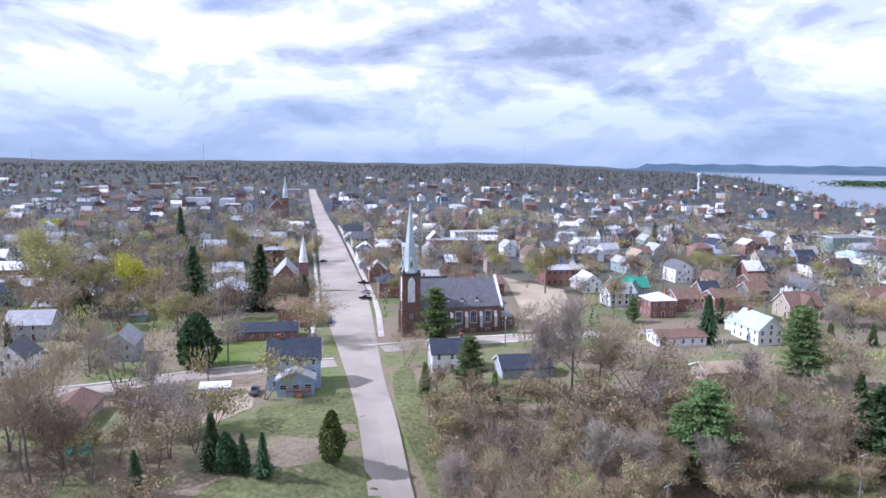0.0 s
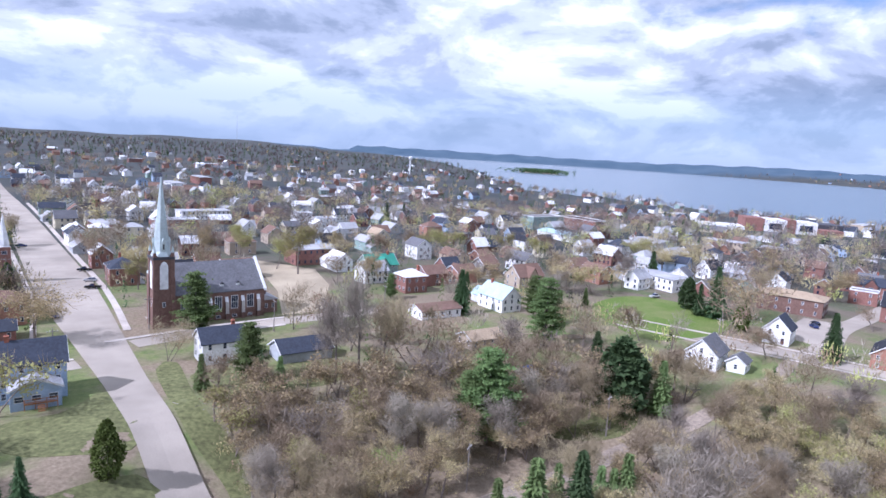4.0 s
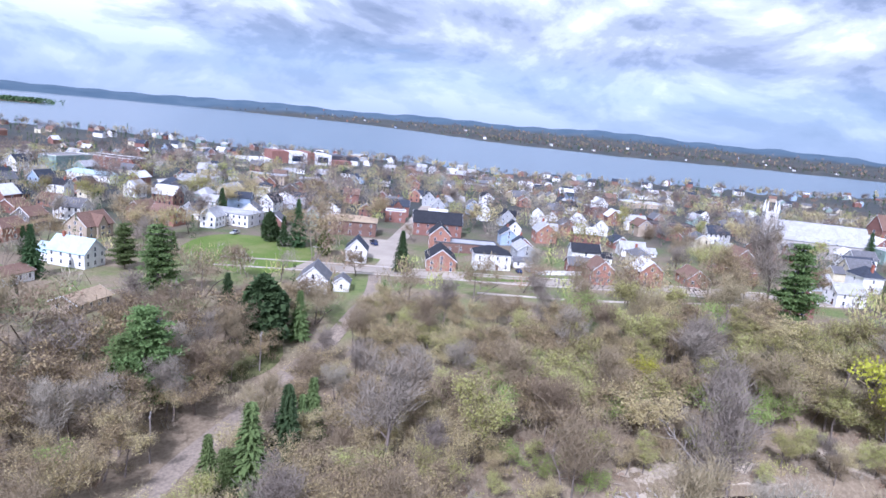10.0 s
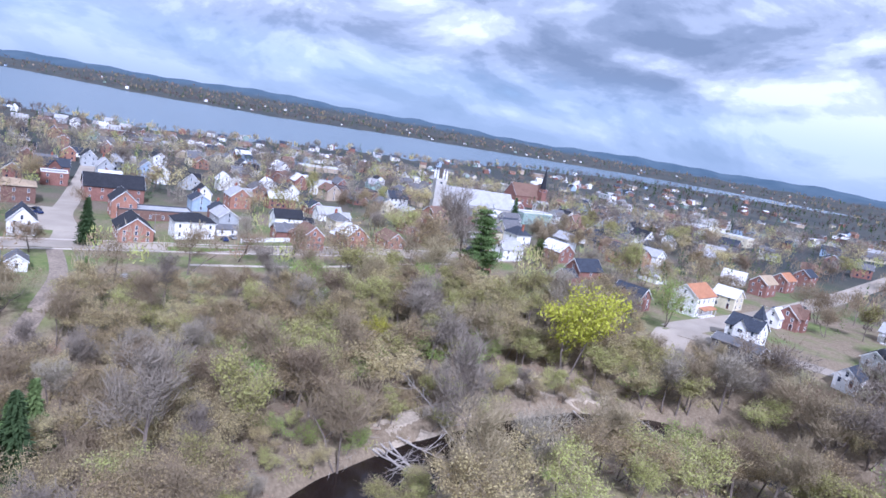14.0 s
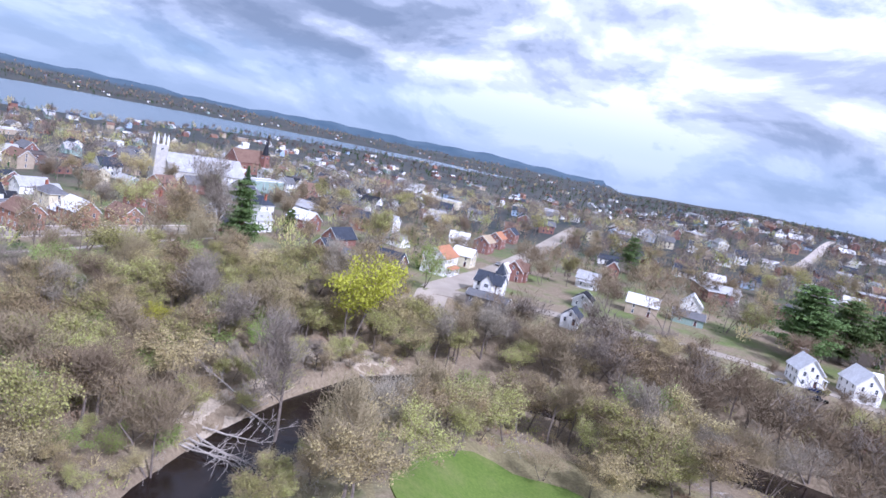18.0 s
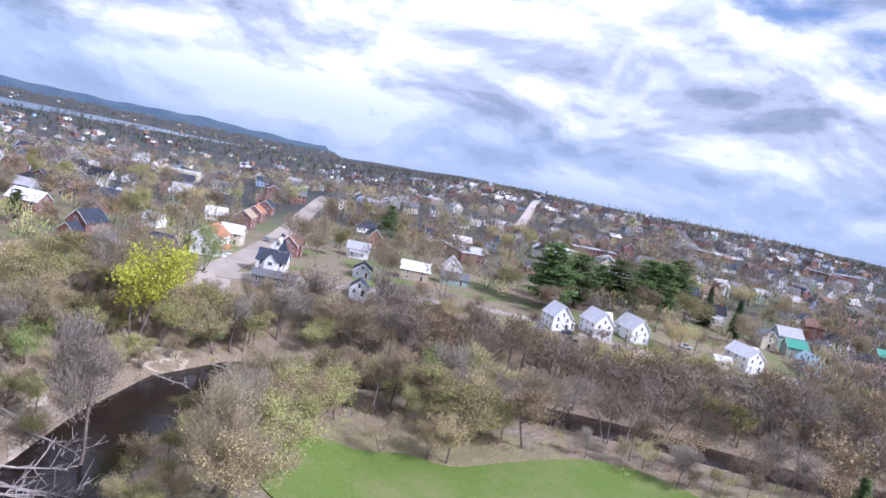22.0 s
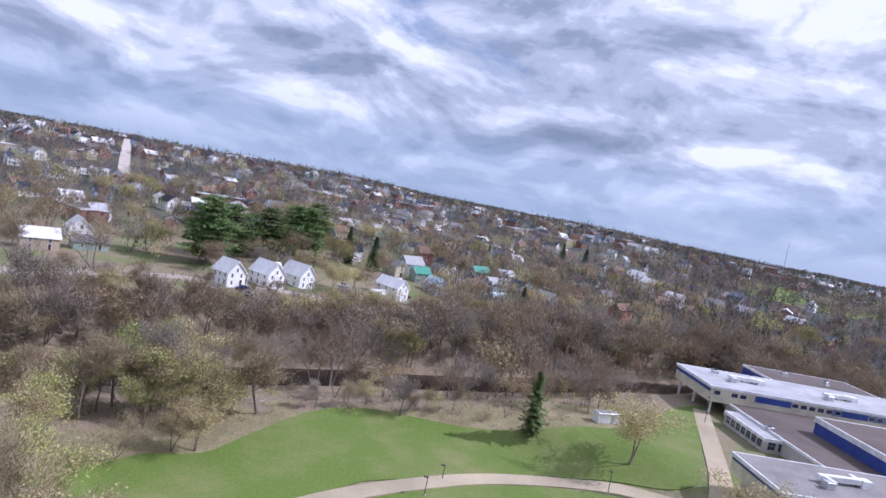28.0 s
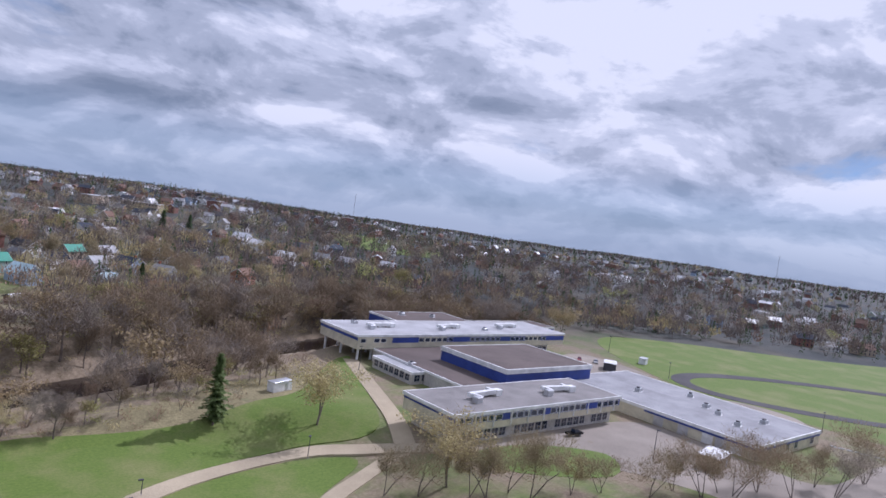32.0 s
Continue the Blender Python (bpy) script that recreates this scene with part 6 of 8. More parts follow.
def steeple_church(x, y, yaw, wall, roof, L, W, H, rise, tower_w, tower_h, spire_h, spire_mat, tx, ty, label, z=None, pins=False):
    """A church of nave and tower; tx, ty place the tower beside the nave."""
    top = new("church")
    top.matrix_basis = pose(x, y, ground_z(x, y) if z is None else z, 0, 0, yaw)
    child("nave_wall", shell(L, W, H, rise).mesh("nave_wall", [WALL[wall]]), top)
    child("nave_roof", roof_gable(L, W, H, rise).mesh("nave_roof", [ROOF[roof], M_TRIM]), top)
    n = max(3, int(L / 5))
    w = window_mesh(1.3, min(3.4, H * 0.55), "window", M_TRIM, 1, 2)
    for k in range(n):
        for s in (-1, 1):
            child("window", w, top, Matrix.Translation(((k + 0.5) / n * L - L / 2, s * (W / 2 + 0.004), H * 0.28)) @ Matrix.Rotation(0 if s < 0 else math.pi, 4, "Z"))
    for s in (-1, 1):
        child("window", window_mesh(2.0, 3.6, "window", M_TRIM, 2, 2), top, Matrix.Translation((s * (L / 2 + 0.004), 0, H * 0.5)) @ Matrix.Rotation(radians(90 * s), 4, "Z"))
    h = tower_w / 2
    tower = child("tower", Build().box(tx - h, ty - h, -2.5, tx + h, ty + h, tower_h, 0, 0.08).mesh("tower", [WALL[wall]]), top)
    for a in range(4):
        child("window", WIN_WIDE, tower, Matrix.Translation((tx, ty, 0)) @ Matrix.Rotation(radians(90 * a), 4, "Z") @ Matrix.Translation((0, -h - 0.004, tower_h - 2.6)), "white belfry opening")
    if pins:
        for sx in (-1, 1):
            for sy in (-1, 1):
                pn = Build().box(tx + sx * (h - 0.5) - 0.5, ty + sy * (h - 0.5) - 0.5, tower_h, tx + sx * (h - 0.5) + 0.5, ty + sy * (h - 0.5) + 0.5, tower_h + 2.5)
                pn.cone((tx + sx * (h - 0.5), ty + sy * (h - 0.5), tower_h + 2.5), 0.8, 4.0, 4, 0, 0.785)
                child("pinnacle", pn.mesh("pinnacle", [M_TRIM]), tower)
    else:
        child("spire", Build().cone((tx, ty, tower_h), h * 1.35, spire_h * 0.16, 4, 0, 0.785).cone((tx, ty, tower_h + spire_h * 0.06), h * 0.95, spire_h * 0.94, 8, 0).mesh("spire", [spire_mat]), tower, None, "slender pale spire")
    HOUSES.append((x, y, max(L, W) / 2 + 2))
    return tagged(top, label, "church")


steeple_church(-69.5, 287, 103, "brick", "light", 20, 10.5, 6.6, 5.6, 4.0, 13.0, 12.0, M_TRIM, -8.5, -7.4, "small brick church with a white-topped steeple")
steeple_church(-166, 655, 103, "brick", "grey", 34, 16, 9, 9, 6.0, 20.0, 22.0, M_SPIRE, -20, -8, "distant brick church with a pale spire")
steeple_church(352, -26, -78, "stone", "light", 44, 20, 8.5, 8.5, 6.5, 20.5, 0, M_TRIM, -25, 0, "pale stone church with a pinnacled white tower", pins=True)
steeple_church(470, -85, -63, "brick", "brown", 30, 15, 9, 9, 5.0, 16.0, 17.0, ROOF["black"], 10, -9, "red brick church with a dark spire")


# ---------------------------------------------------------------- the school
def school():
    top = new("school_building")
    gz = -5.5
    top.matrix_basis = pose(0, 0, gz)
    mats = [M_CREAMPANEL, M_BLUE, ROOF["flatdark"], M_TRIM, WALL["stone"], ROOF["flatlight"], ROOF["flat"], ROOF["flatmid"]]
    strip = window_mesh(2.3, 1.5, "window", M_TRIM, 1, 1)
    tall = window_mesh(2.3, 2.3, "window", M_METAL, 2, 2)

    def block(x0, y0, x1, y1, z0, z1, roof_i, wall_i=0, name="wing", edge=0.35, fascia=None, label=""):
        b = Build().box(x0 + 0.3, y0 + 0.3, z0, x1 - 0.3, y1 - 0.3, z1 - 0.25, wall_i)
        w = child(name, b.mesh(name, mats), top, None, label)
        child("roof_deck", Build().box(x0 + edge, y0 + edge, z1 - 0.24, x1 - edge, y1 - edge, z1 - 0.06, roof_i).mesh("roof_deck", mats), w)
        child("parapet", Build().ring(x0, y0, x1, y1, edge, z1 - (0.8 if fascia is None else fascia), z1, 3).mesh("parapet", mats), w)
        return w

    def band(w, x0, x1, y, z, n, ang, skip=(), me=strip):
        """A run of windows along a wall that faces the angle."""
        for k in range(n):
            if k in skip:
                continue
            u = x0 + (x1 - x0) * (k + 0.5) / n
            m = Matrix.Translation((u, y, z) if ang in (0, 180) else (y, u, z)) @ Matrix.Rotation(radians(ang), 4, "Z")
            child("window", me, w, m)

    # front wing, two storeys, the lower one set back under the upper
    lo = block(-142.6, -46.6, -80.5, -29.6, -1.5, 4.0, 6, 4, "lower_storey", fascia=0.3)
    up = block(-144, -48, -78, -28, 3.7, 8.1, 6, 0, "upper_storey")
    child("blue_band", Build().box(-143.6, -28.36, 5.4, -78.4, -28.2, 7.1, 0).box(-78.32, -47.6, 6.6, -78.2, -28.4, 7.0, 0).mesh("blue_band", [M_BLUE]), up, None, "blue painted window band")
    band(up, -143, -79, -28.19, 5.55, 25, 180, (4, 5, 12, 18))
    band(lo, -141, -82, -29.88, 0.7, 22, 180, (3, 9, 15), tall)
    for k in range(11):
        child("mullion_fin", Build().box(-141 + 6.2 * k, -28.35, 4.0, -140.75 + 6.2 * k, -27.95, 8.0).mesh("mullion_fin", [M_TRIM]), up)
    # rear wing on columns
    lo2 = block(-205, -128, -116, -108, -1.5, 4.4, 6, 4, "lower_storey", fascia=0.3)
    up2 = block(-212, -131, -101, -105, 4.2, 9.3, 5, 0, "upper_storey")
    child("blue_band", Build().box(-211.5, -105.36, 6.3, -196, -105.2, 8.2).box(-186, -105.36, 6.3, -142, -105.2, 8.2).box(-128, -105.36, 6.3, -116, -105.2, 8.2).box(-101.32, -130.6, 7.3, -101.2, -105.4, 8.2).mesh("blue_band", [M_BLUE]), up2, None, "blue painted window band")
    band(up2, -211, -102, -105.19, 6.5, 38, 180, (0, 1, 2, 3, 12, 13, 20, 21, 22, 29, 30, 31, 32, 33, 36))
    band(lo2, -204, -117, -108.2 + 0.3, 0.7, 28, 180, (4, 11, 19), tall)
    for x in (-103, -108.5, -114):
        for y in (-107, -118, -129):
            child("column", Build().box(x - 0.3, y - 0.3, -1.5, x + 0.3, y + 0.3, 4.2).mesh("column", [M_TRIM]), up2)
    # gymnasium with the deep blue fascia, and the low link roofs round it
    gym = block(-167, -88, -124, -56, -1.5, 9.3, 2, 1, "gymnasium", 0.5, 1.5, "blue-walled gymnasium block")
    link = block(-150, -106, -108, -48, -1.5, 4.6, 2, 4, "link_block", 0.4, 0.7)
    low = block(-116.5, -98, -103, -76, -1.5, 4.0, 5, 4, "classroom_block", 0.4, 0.9)
    band(low, -97, -77, -103.28, 0.9, 7, 90, (), tall)
    band(low, -116, -104, -76.28, 0.9, 4, 180, (), tall)
    # long workshop wing
    shop = block(-198, -62, -155.5, 8, -1.5, 4.4, 7, 0, "workshop_wing", 0.4, 0.9)
    child("blue_band", Build().box(-155.78, -27.0, 2.9, -155.6, 7.6, 3.7).box(-197.6, 7.72, 2.9, -155.6, 7.9, 3.7).mesh("blue_band", [M_BLUE]), shop, None, "blue painted fascia band")
    for k, y in enumerate((-22, -14, -6.5, -2.5, 1.8)):
        child("workshop_door", Build().box(-155.85, y - 1.6, -0.1, -155.62, y + 1.6, 2.8).mesh("workshop_door", [M_TRIM if k in (2, 4) else M_METAL]), shop)
    band(shop, -195, -160, 7.71, 0.9, 6, 180, (1, 4), tall)
    # far low hall behind
    block(-180, -154, -138, -133, -1.5, 8.8, 2, 1, "rear_hall", 0.4, 0.8)
    block(-240, -150, -184, -134, -1.5, 6.0, 2, 1, "rear_hall", 0.4, 0.8)
    tagged(top, "sprawling flat-roofed school with cream walls and blue bands", "school")


school()


def roof_unit(x, y, z, yaw, kind):
    """Air handling plant on the flat roofs: ducts on feet, or a boxed fan."""
    top = new("roof_duct" if kind == "duct" else "roof_fan")
    top.matrix_basis = pose(x, y, z, 0, 0, yaw)
    if kind == "duct":
        child("duct", Build().box(-5, -0.6, 0.6, 5, 0.6, 1.75, 0, 0.1).box(-5, -2.4, 0.6, -3.9, -0.6, 1.75, 0, 0.1).box(3.2, 0.6, 0.6, 4.3, 3.4, 1.65, 0, 0.1).mesh("duct", [M_TRIM]), top, None, "white boxed duct")
        child("plant_box", Build().box(-7.2, -1.0, 0.0, -5, 1.0, 1.7, 0, 0.1).mesh("plant_box", [M_TRIM]), top)
        child("plant_box", Build().box(4.1, 2.2, 0.0, 6.0, 4.0, 1.6, 0, 0.1).mesh("plant_box", [M_METAL]), top)
        for u in (-3.5, 0, 3.5):
            child("foot", Build().box(u - 0.1, -0.4, 0, u + 0.1, 0.4, 0.6).mesh("foot", [M_POLE]), top)
        return tagged(top, "silver ventilation ducts on the flat roof", "duct", "roof plant")
    child("housing", Build().box(-1.1, -0.9, 0.0, 1.1, 0.9, 1.2, 0, 0.12).mesh("housing", [M_METAL]), top)
    child("hood", Build().tube((0.2, 0, 1.2), (0.2, 0, 1.55), 0.55, 0.65, 10).mesh("hood", [M_DARKTRIM]), top)
    child("curb", Build().box(-1.4, -1.2, -0.1, 1.4, 1.2, 0.08).mesh("curb", [M_TRIM]), top)
    return tagged(top, "boxed grey roof fan", "fan", "roof plant")


for x, y, z, a, k in ((-96, -38, 2.5, 5, "duct"), (-124, -37, 2.5, -8, "duct"), (-118, -118, 3.7, 0, "duct"), (-150, -116, 3.7, 4, "duct"), (-185, -118, 3.7, 0, "duct"), (-112, -125, 3.7, 90, "fan"), (-168, -112, 3.7, 0, "fan"),
                      (-172, -40, -1.2, 10, "fan"), (-180, -20, -1.2, 0, "fan"), (-176, -14, -1.2, 20, "fan"), (-183, -3, -1.2, 0, "fan"), (-170, -5, -1.2, 15, "fan"), (-188, -30, -1.2, 30, "fan"), (-109, -84, -1.6, 0, "fan"),
                      (-150, -146, 3.2, 0, "fan"), (-164, -142, 3.2, 30, "fan"), (-190, -142, 0.4, 0, "fan")):
    roof_unit(x, y, z, a, k)


def civic_centre():
    top = new("civic_centre")
    top.matrix_basis = pose(497, 492, -13.0, 0, 0, -35)
    W_, R_, G_ = M_TRIM, WALL["brick"], M_GLASS
    for name, x0, x1, y0, y1, h, m in (("low_wing", 0, 42, -8, 20, 6.5, W_), ("brick_block", 42, 60, -6, 22, 15.5, R_), ("white_frame", 60, 80, -8, 20, 15, W_), ("brick_tower", 80, 88, -9, 20, 16, R_),
                                  ("white_frame", 88, 108, -8, 20, 14.5, W_), ("rear_block", 100, 135, 2, 30, 13, M_DARKTRIM), ("front_block", 108, 128, -18, 0, 9, R_)):
        b = Build().box(x0, y0, -3, x1, y1, h, 0, 0.15)
        w = child(name, b.mesh(name, [m]), top)
        if name == "white_frame":
            child("window", Build().box(x0 + 4, y0 - 0.12, 5.5, x1 - 4, y0 - 0.02, 11.5).mesh("window", [G_]), w, None, "large dark glazed panel")
        if name == "front_block":
            for k in range(4):
                child("window", WIN_WIDE, w, Matrix.Translation((x0 + 3 + 4.6 * k, y0 - 0.01, 3)))
    tagged(top, "modern red and white waterfront building with large windows", "building")
    HOUSES.append((555, 455, 75))


civic_centre()


# ---------------------------------------------------------------- cars, poles, lamps and small things
PAINT = {k: two_scale(k + "_car_paint", c, 0.5, 0.3, 0.06, 0.25, 0.3, relief=0) for k, c in
         {"black": (0.015, 0.015, 0.018), "blue": (0.03, 0.05, 0.16), "silver": (0.48, 0.49, 0.51), "white": (0.75, 0.75, 0.75), "red": (0.32, 0.025, 0.025), "grey": (0.12, 0.125, 0.135)}.items()}
M_LAMP_GLASS = two_scale("lamp_glass", (0.7, 0.7, 0.66), 5, 1, 0.05, 0.2, relief=0)


def loft(profile, half, taper):
    """A body swept across its width from a side profile of (x, z); the upper points lean in."""
    n = len(profile)
    zmax = max(z for _, z in profile)
    v = [(x, s * half * (1 - taper * max(0, z - 0.8) / zmax), z) for s in (-1, 1) for x, z in profile]
    f = [tuple(range(n - 1, -1, -1)), tuple(range(n, 2 * n))] + [(i, (i + 1) % n, n + (i + 1) % n, n + i) for i in range(n)]
    return v, f


WHEEL = Build().tube((0, -0.11, 0), (0, 0.11, 0), 0.33, 0.33, 14).mesh("tyre", [M_TYRE])
RIM = Build().tube((0, -0.125, 0), (0, 0.125, 0), 0.2, 0.2, 10).mesh("rim", [M_METAL])
HEADLIGHT = Build().box(-0.06, -0.18, -0.08, 0.06, 0.18, 0.08, 0, 0.03).mesh("headlight", [M_LAMP_GLASS])
BODIES = {}
for kind, prof, cabin in (("car", [(-2.2, 0.35), (2.2, 0.35), (2.25, 0.7), (1.15, 0.92), (-1.75, 0.98), (-2.2, 0.85)], [(1.1, 0.9), (0.35, 1.42), (-1.1, 1.45), (-1.8, 0.96)]),
                          ("truck", [(-2.7, 0.5), (2.6, 0.5), (2.65, 1.0), (1.3, 1.15), (-0.6, 1.15), (-0.6, 1.1), (-2.7, 1.1)], [(1.25, 1.12), (0.7, 1.8), (-0.5, 1.82), (-0.65, 1.12)])):
    v, f = loft(prof, 0.88, 0.1)
    v2, f2 = loft(cabin, 0.8, 0.28)
    BODIES[kind] = (Build().add(v, f), Build().add(v2, f2), Build().box(cabin[2][0] + 0.05, -0.6, cabin[1][1] - 0.01, cabin[1][0] - 0.02, 0.6, cabin[1][1] + 0.05, 0, 0.02))
CAR_MESH = {}


def car(x, y, yaw, paint, kind="car", lift=0.1):
    if (kind, paint) not in CAR_MESH:
        b = BODIES[kind]
        CAR_MESH[kind, paint] = (b[0].mesh("body", [PAINT[paint]]), b[1].mesh("glasshouse", [M_GLASS]), b[2].mesh("roof_panel", [PAINT[paint]]))
    body, glass, roof = CAR_MESH[kind, paint]
    top = new("pickup_truck" if kind == "truck" else "car")
    top.matrix_basis = pose(x, y, ground_z(x, y) + lift, 0, 0, yaw)
    child("body", body, top), child("glasshouse", glass, top), child("roof_panel", roof, top)
    for sx in (-1.35, 1.4):
        for sy in (-0.8, 0.8):
            w = child("tyre", WHEEL, top, Matrix.Translation((sx, sy, 0.33)))
            child("rim", RIM, w)
    for sy in (-0.6, 0.6):
        child("headlight", HEADLIGHT, top, Matrix.Translation((2.22 if kind == "car" else 2.62, sy, 0.66 if kind == "car" else 0.9)))
    return tagged(top, f"parked {paint} {'pickup truck' if kind == 'truck' else 'car'} on worn asphalt", "truck" if kind == "truck" else "car", "parked cars")


for x, y, a, p, k in ((-39.5, 226, 285, "blue", "car"), (-31.5, 264, 170, "black", "truck"), (-33, 277, 168, "silver", "car"), (-36.2, 297, 172, "black", "truck"), (-66, 359, 20, "blue", "car"), (-46, 155, 95, "grey", "truck"),
                      (-119, -24.5, 175, "black", "truck"), (198, 90, 30, "blue", "car"), (203, 88, 28, "silver", "car"), (203, 46, 30, "black", "car"), (208, 47, 25, "grey", "car"), (210, 160, 60, "blue", "car"), (215, 163, 62, "black", "car"),
                      (61, -136, 40, "silver", "car"), (53, -143, 30, "blue", "car"), (50, -139, 30, "black", "truck"), (168, -103, -54, "black", "car"), (181, -123, 126, "red", "car"), (206, -148, -52, "grey", "car"), (196, -128, 128, "silver", "car"),
                      (164, -97, 126, "black", "car"), (182, 213, 10, "white", "truck"), (-45, -217, 20, "silver", "car"), (-218, -82, 40, "black", "car"), (-214, -88, 40, "silver", "car"), (-209, -93, 35, "red", "car"),
                      (160, -42, 30, "silver", "car"), (-54, 420, 283, "white", "car"), (-86, 440, 103, "black", "car"), (-6, -207, 30, "red", "car"), (22, -196, 30, "white", "truck"), (-118, 186, 10, "silver", "car"), (-100, 200, 100, "black", "truck")):
    car(x, y, a, p, k)


def utility_pole(x, y, yaw, h=10.0):
    top = new("utility_pole")
    top.matrix_basis = pose(x, y, ground_z(x, y), 0, 0, yaw)
    child("pole", Build().tube((0, 0, -0.5), (0, 0, h), 0.17, 0.11, 8).mesh("pole", [M_POLE]), top)
    child("crossarm", Build().box(-1.2, -0.06, h - 0.9, 1.2, 0.06, h - 0.75).mesh("crossarm", [M_POLE]), top)
    for u in (-1.05, -0.5, 0.5, 1.05):
        child("insulator", Build().tube((u, 0, h - 0.75), (u, 0, h - 0.55), 0.06, 0.05, 6).mesh("insulator", [M_TRIM]), top)
    return tagged(top, "weathered wooden utility pole with crossarm", "pole", "utility poles")


for x, y, a in ((-35, 178, 13), (-46, 225, 13), (-59, 275, 13), (-69, 325, 13), (-79, 372, 13), (-14, 207, 13), (20, 198, 100), (-27, 262, 13), (-37, 318, 13), (60, 212, 100), (81, 118, 30), (41, 110, 40), (189, 112, -63),
                (150, 150, -63), (176, 130, 27), (203, 62, -63), (220, 22, -63), (155, -95, 36), (180, -128, 36), (205, -160, 36), (230, -192, 36), (100, -128, -40), (64, -152, 30), (20, -172, 30), (-60, 162, 70), (-95, 148, 70)):
    utility_pole(x, y, a)


def lamp_post(x, y, h, yaw=0.0):
    top = new("lamp_post")
    top.matrix_basis = pose(x, y, ground_z(x, y), 0, 0, yaw)
    child("post", Build().tube((0, 0, -0.3), (0, 0, h), 0.11, 0.07, 8).mesh("post", [M_DARKTRIM]), top)
    child("lamp_head", Build().box(-0.15, -0.25, h, 0.75, 0.25, h + 0.2, 0, 0.05).mesh("lamp_head", [M_DARKTRIM]), top)
    child("base", Build().tube((0, 0, -0.2), (0, 0, 0.35), 0.28, 0.22, 10).mesh("base", [M_CONC]), top)
    return tagged(top, "dark metal lamp post beside the gravel drive", "lamp", "lamp posts")


for x, y, h, a in ((-10.6, -31, 3.6, 0), (-51, -44.5, 5.0, 40), (-126, -5, 7.4, 120), (-146, 11, 7.0, 100), (-14.5, -39, 3.0, 0), (-95.5, -94, 8.0, 0), (-246, -104, 8, 0), (-226, -60, 7, 0), (-214, 3, 7, 0)):
    lamp_post(x, y, h, a)


def cabin(name, x, y, yaw, L, W, H, wall, roof, label, category, z=None):
    """A box store with a real door, a roof lip and skids."""
    top = new(name)
    top.matrix_basis = pose(x, y, ground_z(x, y) if z is None else z, 0, 0, yaw)
    child("wall", Build().box(-L / 2, -W / 2, 0.1, L / 2, W / 2, H, 0, 0.04).mesh("wall", [wall]), top)
    child("roof", Build().box(-L / 2 - 0.15, -W / 2 - 0.15, H - 0.02, L / 2 + 0.15, W / 2 + 0.15, H + 0.18, 0, 0.06).mesh("roof", [roof]), top)
    child("door", Build().box(L * 0.12, -W / 2 - 0.05, 0.15, L * 0.12 + 1.0, -W / 2 + 0.02, min(2.2, H - 0.2)).mesh("door", [M_METAL]), top)
    for s in (-1, 1):
        child("skid", Build().box(-L / 2, s * W * 0.35 - 0.12, -0.3, L / 2, s * W * 0.35 + 0.12, 0.12).mesh("skid", [M_POLE]), top)
    return tagged(top, label, category)


cabin("storage_container", -60.5, -79.5, 196, 6.6, 2.6, 2.7, M_TRIM, M_METAL, "white storage container at the field's edge", "container")
cabin("portable_classroom", -139, 4, 190, 9.5, 5.5, 3.3, WALL["tan"], M_TRIM, "small tan portable hut with a white roof", "hut")
cabin("waste_bin", -127, 1, 200, 2.2, 1.6, 1.5, M_DARKTRIM, M_DARKTRIM, "dark steel waste bin in the school yard", "bin")
cabin("shed", -243, -83, 20, 5, 3, 2.6, M_TRIM, M_METAL, "small white shed beside the sports field", "shed")
cabin("shelter", -210, -78, 35, 8, 5, 3.2, M_DARKTRIM, M_TRIM, "open shelter with a pale roof behind the school", "shelter")


def turret():
    """The corner turret of the white house by the river street."""
    host = min((o for o in bpy.data.objects if o.name.startswith("house") and o.parent is None), key=lambda o: (o.location - Vector((141.3, -81.8, o.location.z))).length)
    t = child("turret", Build().box(-1.5, -1.5, 4.0, 1.5, 1.5, 8.4, 0, 0.05).mesh("turret", [WALL["white"]]), host, Matrix.Translation((2.6, 1.0, 0)))
    child("turret_roof", Build().cone((0, 0, 8.4), 2.4, 4.4, 4, 0, 0.785).mesh("turret_roof", [ROOF["dark"]]), t)
    child("window", WIN, t, Matrix.Translation((0, -1.504, 6.2)))


turret()


def deck(x, y, yaw):
    top = new("deck")
    top.matrix_basis = pose(x, y, ground_z(x, y), 0, 0, yaw)
    wood = two_scale("orange_stained_boards", (0.42, 0.20, 0.09), 3, 0.4, 0.25, 0.8)
    for k in range(14):
        child("plank", Build().box(-3, -2.1 + 0.3 * k, 1.25, 3, -1.83 + 0.3 * k, 1.33).mesh("plank", [wood]), top)
    for u in (-2.9, -1, 1, 2.9):
        child("post", Build().box(u - 0.08, -2.1, -0.4, u + 0.08, -1.94, 2.3).mesh("post", [wood]), top)
    for z in (1.7, 2.25):
        child("rail", Build().box(-3, -2.08, z, 3, -1.98, z + 0.09).mesh("rail", [wood]), top)
    for k in range(5):
        child("step", Build().box(-0.7, -3.4 + 0.26 * k, 0.1 + 0.22 * k, 0.7, -3.12 + 0.26 * k, 0.18 + 0.22 * k).mesh("step", [wood]), top)
    tagged(top, "orange-stained timber deck with steps behind the house", "deck")


deck(-35, 155.2, 10)


